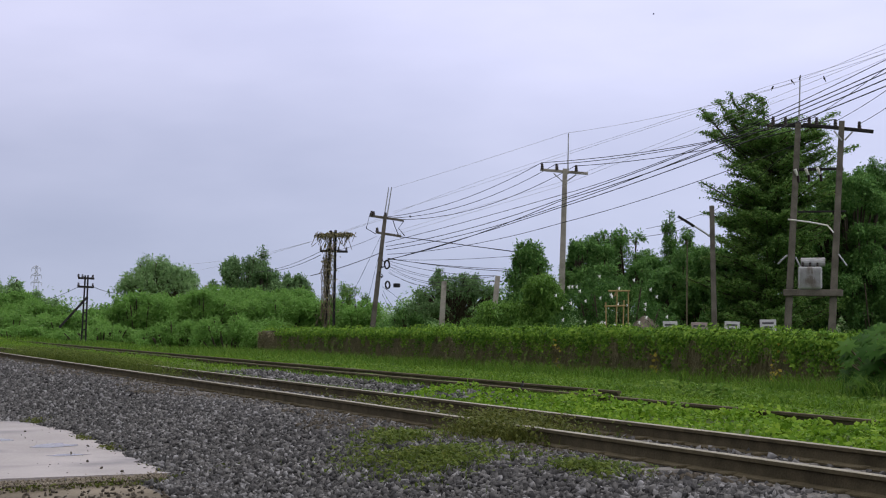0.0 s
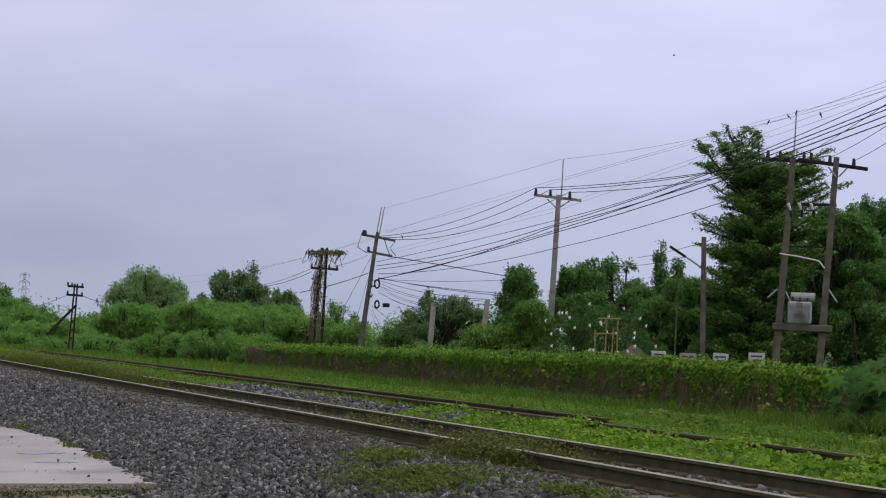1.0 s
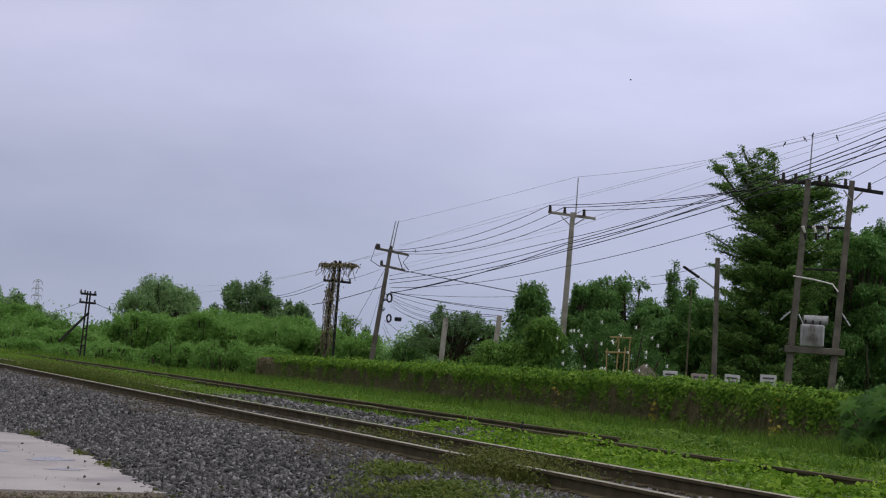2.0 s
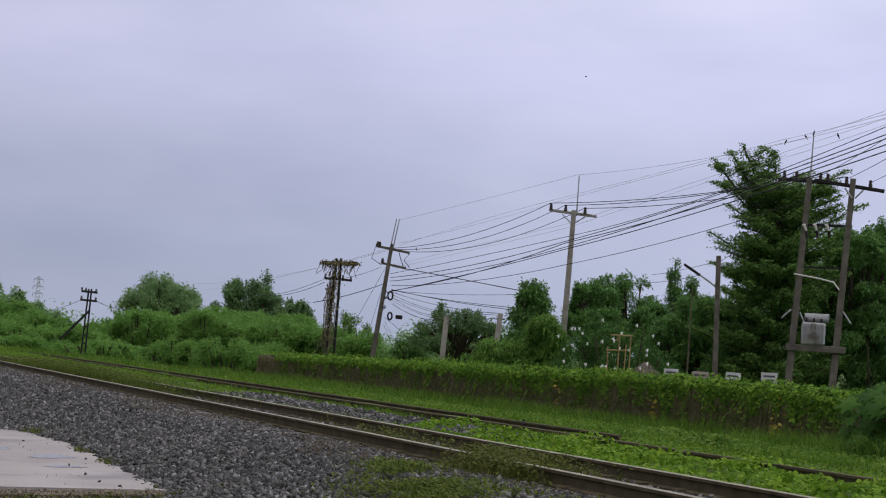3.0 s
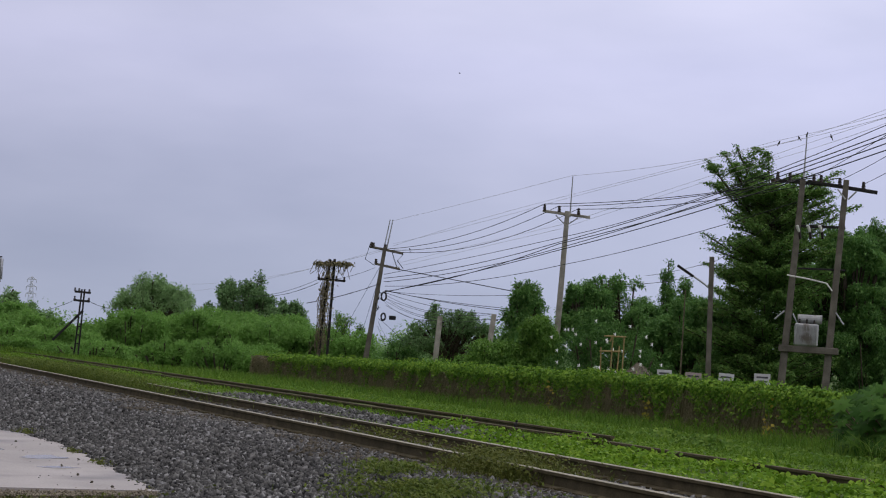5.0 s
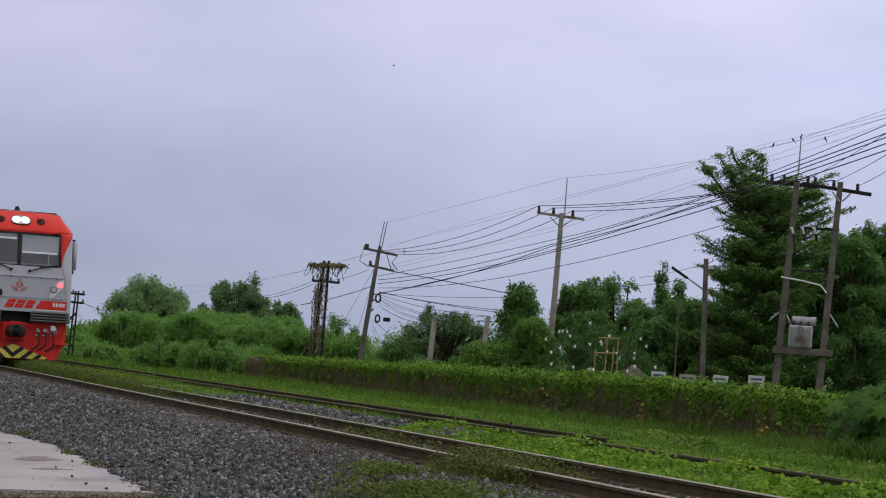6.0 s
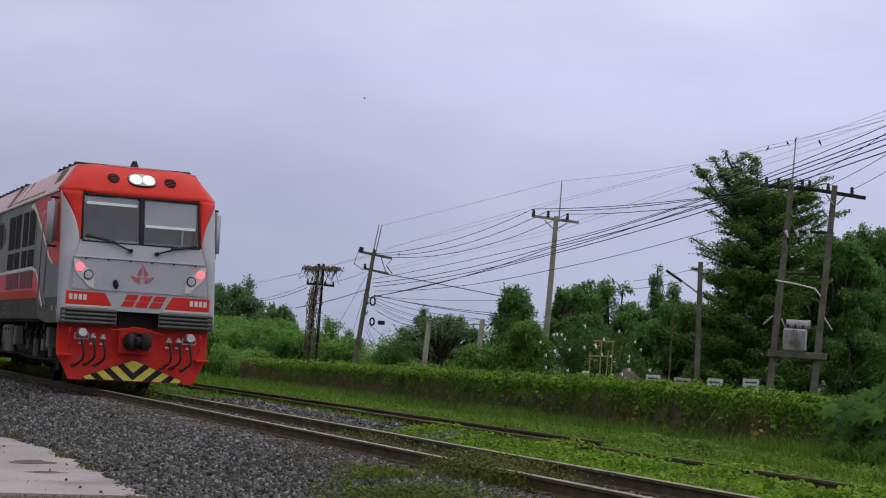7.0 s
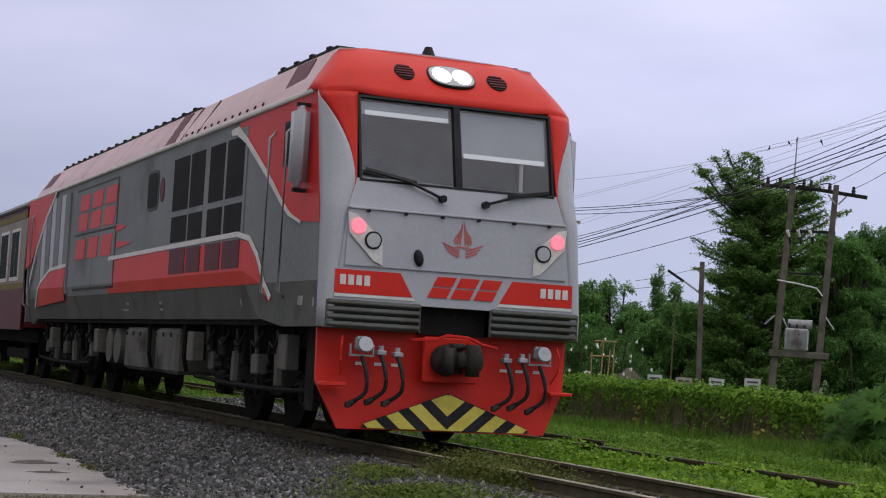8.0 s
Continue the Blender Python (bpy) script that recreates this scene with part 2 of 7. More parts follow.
def leaf_tris(centres, normals, size, rng):
    """A three-cornered leaf at each centre, roughly facing its normal; for foliage far off."""
    n = len(centres)
    nrm = normals + rng.normal(0, 0.55, (n, 3))
    nrm /= np.linalg.norm(nrm, axis=1, keepdims=True) + 1e-9
    u = np.cross(nrm, rng.normal(0, 1, (n, 3)))
    u /= np.linalg.norm(u, axis=1, keepdims=True) + 1e-9
    v = np.cross(nrm, u)
    s = (size * rng.uniform(0.55, 1.4, n))[:, None]
    verts = np.stack([centres + u * s * 1.15, centres - u * s * 0.6 + v * s * 0.62, centres - u * s * 0.6 - v * s * 0.62], 1).reshape(-1, 3)
    return verts, np.arange(3 * n).reshape(n, 3)


def sprays(blobs, twigs, per, length, rng, slim=0.34, droop=0.45, low=0.35):
    """Twigs over the outsides of some ellipsoids; each ends in a fan of long leaves that bend down."""
    cs, rs = np.array([q[0] for q in blobs], float), np.array([q[1] for q in blobs], float)
    w = (rs[:, 0] * rs[:, 2]) ** 0.9
    pick = rng.choice(len(blobs), twigs, p=w / w.sum())
    d = rng.normal(0, 1, (twigs, 3))
    d /= np.linalg.norm(d, axis=1, keepdims=True)
    root = cs[pick] + d * rs[pick] * (low + (1.08 - low) * rng.uniform(0, 1, twigs) ** 0.6)[:, None]
    n = twigs * per
    out = np.repeat(d, per, 0) * 0.55 + rng.normal(0, 0.62, (n, 3)) + np.array([0, 0, 0.12])
    out /= np.linalg.norm(out, axis=1, keepdims=True) + 1e-9
    size = (length * np.repeat(rng.uniform(0.75, 1.2, twigs), per) * rng.uniform(0.6, 1.25, n))[:, None]
    base = np.repeat(root, per, 0) + rng.normal(0, 0.45, (n, 3)) * length
    side = np.cross(out, np.array([0, 0, 1.0]) + rng.normal(0, 0.45, (n, 3)))
    side /= np.linalg.norm(side, axis=1, keepdims=True) + 1e-9
    mid = base + out * size * 0.5
    tip = base + out * size - np.array([0, 0, 1.0]) * size * droop * rng.uniform(0.3, 1.4, (n, 1))
    verts = np.stack([base, mid + side * size * slim * 0.5, tip, mid - side * size * slim * 0.5], 1).reshape(-1, 3)
    return verts, np.arange(4 * n).reshape(n, 4)


def clusters(blobs, count, per, rng, spread_=0.30):
    """Twigs set over the outsides of some ellipsoids; each carries a tuft of leaves. Gives leaf places and facings."""
    cs, rs = np.array([q[0] for q in blobs], float), np.array([q[1] for q in blobs], float)
    w = rs[:, 0] * rs[:, 2]
    pick = rng.choice(len(blobs), count, p=w / w.sum())
    d = rng.normal(0, 1, (count, 3))
    d /= np.linalg.norm(d, axis=1, keepdims=True)
    mid = cs[pick] + d * rs[pick] * (0.45 + 0.62 * rng.uniform(0, 1, count) ** 0.8)[:, None]
    size = rs[pick] * spread_ * rng.uniform(0.55, 1.4, count)[:, None] * np.array([1.0, 1.0, 0.75])
    g = rng.normal(0, 1, (count, per, 3))
    g *= np.minimum(1, 1.7 / (np.linalg.norm(g, axis=2, keepdims=True) + 1e-9)) * rng.uniform(0.8, 1.1, (count, per, 1))
    pts = mid[:, None] + g * size[:, None]
    nrm = np.repeat(d[:, None], per, 1) * 0.7 + np.array([0, 0, 0.5])
    return pts.reshape(-1, 3), nrm.reshape(-1, 3)


def lobes(width, height, rise, rng, count=8):
    """Large lobes whose union is a rounded, uneven crown."""
    low, span = height * rise, height * (1 - rise)
    out = [((0, 0, low + span * 0.42), (width * 0.24, width * 0.24, span * 0.30))]
    for i in range(count):
        a, k = 6.2832 * (2.4 * i + rng.uniform(-0.3, 0.3)) / count, rng.uniform(0.1, 1.05)
        r = rng.uniform(0.06, 0.15)
        reach = width * (0.5 - r * 0.9) * 1.1 * math.sqrt(max(0.05, 1 - ((k - 0.30) / 0.78) ** 2))
        out.append(((reach * math.cos(a), reach * math.sin(a), low + span * (0.14 + 0.70 * k)), (width * r, width * r, min(width, span) * r * 0.85)))
    return out


def umbrella_lobes(width, height, rise, rng, count=40):
    """Flat lobes over a dome, lower towards the rim, with gaps beneath."""
    out, low, span = [], height * rise, height * (1 - rise)
    for i in range(count):
        a, k = 2.4 * i + rng.uniform(-0.4, 0.4), math.sqrt((i + 0.5) / count)
        r = width * rng.uniform(0.055, 0.125)
        z = low + span * (0.30 + 0.66 * math.sqrt(max(0.0, 1 - (0.97 * k) ** 2))) * rng.uniform(0.86, 1.04) - r * 0.4
        reach = (width * 0.5 - r * 0.8) * k * rng.uniform(0.9, 1.08)
        out.append(((reach * math.cos(a), reach * math.sin(a), z), (r, r, r * rng.uniform(0.42, 0.7))))
    return out


def cone_lobes(width, height, rng, count=30):
    """Small lobes up a tapering crown, widest a third of the way up."""
    out = []
    for i in range(count):
        k = 0.10 + 0.86 * (i + rng.uniform(0, 1)) / count
        w = width * 0.5 * (1.06 - k) ** 0.75 * (0.55 + 1.5 * k if k < 0.3 else 1.0)
        a, r = 2.4 * i + rng.uniform(-0.5, 0.5), width * rng.uniform(0.07, 0.13)
        reach = max(0, w - r * 0.6) * rng.uniform(0.45, 1.15)
        out.append(((reach * math.cos(a), reach * math.sin(a), height * k - r), (r * 1.25, r * 1.25, r * 0.9)))
    return out


def tree(base, width, height, seed, label, leaves=7000, leaf=0.22, material=None, trunk=0.16, flat=0.7, rise=0.35, blobs=None, clumps=16, group="trees behind the wall", slim=0.40, droop=0.22):
    """A tapered trunk with limbs into each lobe of the crown, and leaves in tufts."""
    rng = np.random.default_rng(seed)
    t = thing("tree", label, "tree", group, at=pose(*base))
    blobs = list(blobs) if blobs else lobes(width, height, rise, rng, max(20, int(clumps * 1.3)))
    # side shoots that break the outline
    for i in range(int(clumps * 2.2)):
        c, r = blobs[int(rng.integers(0, len(blobs)))]
        d = Vector(rng.normal(0, 1, 3)) + Vector((0, 0, 0.5))
        d.normalize()
        k, q = rng.uniform(0.95, 1.3), width * rng.uniform(0.025, 0.07)
        blobs.append(((c[0] + d.x * r[0] * k, c[1] + d.y * r[1] * k, c[2] + d.z * r[2] * k), (q, q, q * rng.uniform(0.6, 1.6))))
    bm = bmesh.new()
    fork = Vector((0, 0, height * rise * 0.8))
    lean = Vector((rng.uniform(-0.2, 0.2), rng.uniform(-0.2, 0.2), 0))
    tube(bm, [(0, 0, -0.3), fork * 0.5 + lean, fork], trunk, 8)
    for c, r in blobs:
        c = Vector(c)
        tube(bm, [fork - Vector((0, 0, 0.2)), fork.lerp(c, 0.5) + Vector((rng.uniform(-0.2, 0.2), rng.uniform(-0.2, 0.2), 0.1)), c], trunk * 0.28, 5)
    part("trunk", bm, M_BARK, t)
    bulk("crown", *sprays(blobs, int(leaves * 1.5 / 9), 9, leaf * 1.05, rng, slim, droop), material or M_LEAF, t)
    return t


def blades(points, height, rng, width=0.012, lean=0.35):
    """A bent grass blade at each point."""
    n = len(points)
    a, h = rng.uniform(0, 6.2832, n), height * rng.uniform(0.5, 1.3, n)
    side = np.stack([np.cos(a), np.sin(a), 0 * a], 1) * width
    b = rng.uniform(0, 6.2832, n)
    out = np.stack([np.cos(b), np.sin(b), 0 * b], 1) * (h * lean * rng.uniform(0.3, 1.6, n))[:, None]
    up = np.stack([0 * h, 0 * h, h], 1)
    mid, tip = points + out * 0.35 + up * 0.6, points + out + up
    verts = np.stack([points - side * 0.2, mid - side * 0.7, tip, mid + side * 0.7], 1).reshape(-1, 3)
    return verts, np.arange(4 * n).reshape(n, 4)


TRACK, RAIL_HALF, SIDING = 6.715, 0.535, (9.70, 10.70)
PROFILE_X = [-200, 2.6, 3.45, 3.75, 5.2, 5.5, 7.9, 8.5, 9.1, 11.2, 13.0, 19.0, 30.0, 200.0]
PROFILE_Z = [-0.60, -0.60, -0.58, -0.55, -0.19, -0.165, -0.165, -0.17, -0.135, -0.135, -0.34, -0.66, -0.66, -0.66]


def ground_z(x, y):
    x, y = np.asarray(x, float), np.asarray(y, float)
    z = np.interp(x, PROFILE_X, PROFILE_Z)
    rough_ = np.where((x > 11.5) & (x < 60), 0.05, 0.012)
    return z + rough_ * (np.sin(x * 1.7 + 0.6 * y) * np.cos(y * 0.9 - 0.4 * x) + 0.5 * np.sin(2.9 * y + x))


# ---- ground, track bed and tracks ----
def make_ground():
    xs = np.unique(np.concatenate([[-3000, -900, -300, -80, -20], np.arange(-6, 24, 0.3), np.arange(24, 60, 2), [80, 120, 200, 400, 900, 3000]]))
    ys = np.unique(np.concatenate([[-3000, -600, -100, -30], np.arange(-10, 70, 0.5), np.arange(70, 140, 4), [160, 200, 300, 500, 900, 3500]]))
    gx, gy = np.meshgrid(xs, ys)
    verts = np.stack([gx, gy, ground_z(gx, gy)], -1).reshape(-1, 3)
    nx = len(xs)
    i = (np.arange(len(ys) - 1)[:, None] * nx + np.arange(nx - 1)).ravel()
    ob = bulk("ground", verts, np.stack([i, i + 1, i + nx + 1, i + nx], 1), M_SOIL)
    tagged(ob, "rough grassy soil beside the railway", "ground", kind="structure")
    ob.data.materials.append(M_BALLAST_BED)
    ob.data.materials.append(M_DIRT)
    mid = (xs[:-1] + xs[1:]) / 2
    kind = np.where((mid > 3.3) & (mid < 7.95), 1, np.where(mid <= 3.3, 2, 0)).astype(np.int32)
    ob.data.polygons.foreach_set("material_index", np.tile(kind, len(ys) - 1))
    ob.data.shade_smooth()


make_ground()


def stones(name, xr, yr, per_m2, size, seed, label, keep=None, material=None, lift=0.0):
    """Angular crushed stones strewn over the bed, one mesh."""
    rng = np.random.default_rng(seed)
    n = int((xr[1] - xr[0]) * (yr[1] - yr[0]) * per_m2)
    x, y = rng.uniform(*xr, n), rng.uniform(*yr, n)
    if keep is not None:
        ok = keep(x, y)
        x, y = x[ok], y[ok]
        n = len(x)
    bm = bmesh.new()
    bmesh.ops.create_cube(bm, size=1.25)
    bmesh.ops.triangulate(bm, faces=bm.faces)
    v0 = np.array([v.co[:] for v in bm.verts])
    f0 = np.array([[v.index for v in f.verts] for f in bm.faces])
    bm.free()
    q = rng.normal(0, 1, (n, 4))
    q /= np.linalg.norm(q, axis=1, keepdims=True)
    w, a, b, c = q.T
    rot = np.stack([1 - 2 * (b * b + c * c), 2 * (a * b - c * w), 2 * (a * c + b * w), 2 * (a * b + c * w), 1 - 2 * (a * a + c * c), 2 * (b * c - a * w), 2 * (a * c - b * w), 2 * (b * c + a * w), 1 - 2 * (a * a + b * b)], 1).reshape(n, 3, 3)
    shape = v0[None] * rng.uniform(0.5, 1.25, (n, len(v0), 1)) * (size * rng.uniform(0.5, 1.45, (n, 1, 1))) * np.array([1.3, 0.85, 0.6])
    pts = np.einsum("nij,nkj->nki", rot, shape)
    pts += np.stack([x, y, ground_z(x, y) + lift + rng.uniform(-0.2, 0.7, n) * size], 1)[:, None]
    k = (np.arange(n) * len(v0))[:, None, None]
    return tagged(bulk(name, pts.reshape(-1, 3), (f0[None] + k).reshape(-1, 3), material or M_STONE), label, "ballast", kind="stuff")


def stone_material():
    m, n, l, b = shader("crushed_stone")
    geo, ramp_ = n.new("ShaderNodeNewGeometry"), n.new("ShaderNodeValToRGB")
    co, grain, mul = n.new("ShaderNodeTexCoord"), n.new("ShaderNodeTexNoise"), n.new("ShaderNodeMixRGB")
    e = ramp_.color_ramp.elements
    e[0].position, e[0].color, e[1].position, e[1].color = 0.0, (0.036, 0.036, 0.036, 1), 1.0, (0.245, 0.245, 0.245, 1)
    e.new(0.5).color = (0.082, 0.081, 0.079, 1)
    e.new(0.8).color = (0.128, 0.125, 0.119, 1)
    l.new(geo.outputs["Random Per Island"], ramp_.inputs["Fac"])
    grain.inputs["Scale"].default_value = 25
    l.new(co.outputs["Object"], grain.inputs["Vector"])
    mul.blend_type, mul.inputs[0].default_value = "OVERLAY", 0.5
    l.new(ramp_.outputs["Color"], mul.inputs[1])
    l.new(grain.outputs["Fac"], mul.inputs[2])
    l.new(mul.outputs["Color"], b.inputs["Base Color"])
    b.inputs["Roughness"].default_value, b.inputs["Specular IOR Level"].default_value = 0.85, 0.15
    return m


M_STONE = stone_material()


def pad_edge(y):
    return np.interp(y, [14, 15.7, 17.4, 19.6, 21.9, 24.0, 24.6], [3.5, 3.66, 3.70, 3.82, 3.82, 3.58, 3.4]) + 0.05 * np.sin(np.asarray(y) * 7) + 0.03 * np.sin(np.asarray(y) * 17)


def off_pad(x, y):
    return (x > pad_edge(y) - 0.05 * np.sin(9 * y) - 0.07 * np.sin(23 * y + 1.3) - 0.05 * np.sin(61 * y)) | (y > 24.3) | (y < 15.3)


stones("ballast", (3.1, 6.1), (8, 24), 860, 0.029, 11, "grey crushed stone ballast on the track shoulder", lambda x, y: off_pad(x, y) & (x > 3.35) & (x < 6.03))
stones("ballast", (2.6, 6.1), (24, 44), 430, 0.034, 12, "grey crushed stone ballast on the track shoulder", lambda x, y: off_pad(x, y))
stones("ballast", (2.6, 6.1), (44, 90), 90, 0.055, 13, "grey crushed stone ballast on the track shoulder")
stones("ballast", (6.25, 8.1), (8, 40), 280, 0.036, 14, "grey crushed stone ballast between the rails")
stones("ballast", (8.2, 9.3), (19, 32), 160, 0.04, 15, "grey crushed stone ballast beside the siding")
M_FOUL = surface("dirty_fouled_stone", (0.035, 0.03, 0.022), (0.11, 0.095, 0.072), 9, 0.9, fine=50)
stones("fouled_ballast", (5.15, 6.14), (9, 46), 230, 0.034, 17, "brown dirt-fouled stones close to the rail", lambda x, y: (x < 6.02) & (x > 5.55 + 0.3 * np.sin(y * 0.7) + 0.15 * np.sin(3 * y)), M_FOUL)
stones("gravel", (0.5, 3.6), (9, 15.6), 90, 0.02, 16, "loose gravel on the dirt by the slab", None, M_FOUL)


def make_pad():
    bm = bmesh.new()
    edge = [(float(pad_edge(y)), y) for y in np.arange(15.6, 24.4, 0.22)]
    plate(bm, [(-14, 15.75), (1.2, 15.7)] + edge + [(2.6, 24.7), (-14, 24.6)], -0.16, lambda u, v, w: (u, v, -0.52 + w))
    pad = part("concrete_slab", bm, M_CONCRETE)
    tagged(pad, "worn wet concrete slab with puddle stains", "pavement", kind="structure")
    for x, y, w, d in ((3.24, 19.45, 0.24, 0.34), (3.16, 18.05, 0.20, 0.12), (2.75, 20.6, 0.16, 0.3)):
        bm = bmesh.new()
        ring = [(x + w * (1 + 0.25 * math.sin(3 * a + x) + 0.15 * math.sin(7 * a + 3 * y)) * math.cos(a), y + d * (1 + 0.3 * math.sin(2 * a + y)) * math.sin(a)) for a in np.linspace(0, 6.0, 22)]
        bm.faces.new([bm.verts.new((u, v, -0.516)) for u, v in ring])
        tagged(part("wet_patch", bm, M_WET), "shallow dark wet patch on the slab", "puddle", "wet patches on the slab")
    for i, (x, y) in enumerate(((3.28, 21.93), (3.57, 19.14), (3.22, 18.19), (3.19, 17.09), (3.18, 16.29), (3.29, 15.85))):
        bm = bmesh.new()
        bmesh.ops.create_icosphere(bm, subdivisions=1, radius=0.016, matrix=pose(x, y, -0.512, 20 * i, 35 * i, 0) @ Matrix.Diagonal((1.3, 0.9, 0.7, 1)))
        tagged(part("stone", bm, M_FOUL), "loose grey stone lying on the slab", "stone", "stones on the slab")


M_WET = surface("wet_concrete_stain", (0.15, 0.138, 0.127), (0.225, 0.207, 0.192), 2.5, 0.20, fine=40, bump=0.02, spec=0.35)
make_pad()
M_GRIT = surface("brown_grit", (0.13, 0.11, 0.08), (0.24, 0.21, 0.16), 9, 0.9, fine=50)
stones("gravel", (-1.0, 3.6), (15.1, 15.76), 900, 0.014, 19, "brown gravel banked against the slab", None, M_GRIT, 0.045)
stones("grit", (1.5, 3.75), (15.8, 24.2), 4, 0.0055, 18, "fine grit strewn over the slab", lambda x, y: x < pad_edge(y), None, 0.075)
RAIL = [(-0.06, -0.14), (0.06, -0.14), (0.06, -0.128), (0.012, -0.112), (0.010, -0.04), (0.034, -0.028), (0.034, -0.004), (0.026, 0), (-0.026, 0), (-0.034, -0.004), (-0.034, -0.028), (-0.010, -0.04), (-0.012, -0.112), (-0.06, -0.128)]


def rail(x, y0, y1, parent, label, dirty=False, drop=0.0):
    bm = bmesh.new()
    plate(bm, RAIL, y1 - y0, lambda u, v, w: (x + u, y0 + w, v))
    bmesh.ops.translate(bm, verts=bm.verts, vec=(0, 0, drop))
    for f in bm.faces:
        f.material_index = 1 if f.normal.z > 0.5 and f.calc_center_median().z > drop - 0.006 else 0
    part("rail", bm, (M_RAIL_SIDE, M_RAIL_SIDE if dirty else M_RAIL_HEAD), parent, label)


def make_track():
    t = thing("railway_track", "metre-gauge main track on grey ballast", "railway track")
    for s in (-1, 1):
        rail(TRACK + s * RAIL_HALF, -60, 600, t, "worn steel rail with rusty sides")
    bm = bmesh.new()
    box(bm, (0, 0, 0), (2.0, 0.24, 0.18), bevel=0.02)
    first = part("sleeper", bm, M_SLEEPER, t)
    first.location = (TRACK, 6.0, -0.225)
    bm = bmesh.new()
    box(bm, (0, 0, 0), (0.24, 0.10, 0.03), bevel=0.008)
    clip = part("rail_clip", bm, M_RAIL_SIDE, t)
    clip.location = (TRACK - RAIL_HALF, 6.0, -0.125)
    for i in range(1, 110):
        o = new("sleeper", first.data)
        o.parent, o.location = t, (TRACK, 6.0 + 0.62 * i, -0.225)
        for s in (-1, 1):
            o = new("rail_clip", clip.data)
            o.parent, o.location = t, (TRACK + s * RAIL_HALF, 6.0 + 0.62 * i, -0.125)
    s = thing("siding_track", "disused rusty siding sunk in grass", "railway track")
    rail(SIDING[0], 6, 200, s, "rusty rail half sunk in grass", True, -0.04)
    rail(SIDING[1], 19.8, 200, s, "rusty rail half sunk in grass", True, -0.065)


make_track()


# ---- garden wall under creepers ----
WALL_A, WALL_B, WALL_C = Vector((18.6, 63.9, 0)), Vector((21.0, 29.8, 0)), Vector((21.9, 17.0, 0))


def wall_point(k):
    """k from 0 at the far end to 1 at the near end."""
    return WALL_A.lerp(WALL_C, k)


def creeper_top(k):
    return np.interp(k, [0, 0.07, 0.27, 0.5, 0.56, 0.68, 0.73, 1], [0.43, 0.45, 0.50, 0.57, 0.61, 0.57, 0.50, 0.45])


def make_wall():
    w = tagged(new("garden_wall"), "low mouldy rendered wall overgrown with creeper", "wall", kind="structure")
    n = 14
    for i in range(n):
        a, b = wall_point(i / n), wall_point((i + 1) / n)
        d = (b - a).normalized()
        bm = bmesh.new()
        mid = (a + b) / 2
        turn = Matrix.Rotation(math.atan2(d.y, d.x), 4, "Z")
        box(bm, (mid.x, mid.y, -0.2), ((b - a).length - 0.01, 0.14, 1.16), turn)
        part("wall_panel", bm, M_WALL, w)
        bm = bmesh.new()
        box(bm, (b.x, b.y, -0.19), (0.2, 0.2, 1.2), turn, 0.02)
        part("wall_post", bm, M_WALL, w)


make_wall()


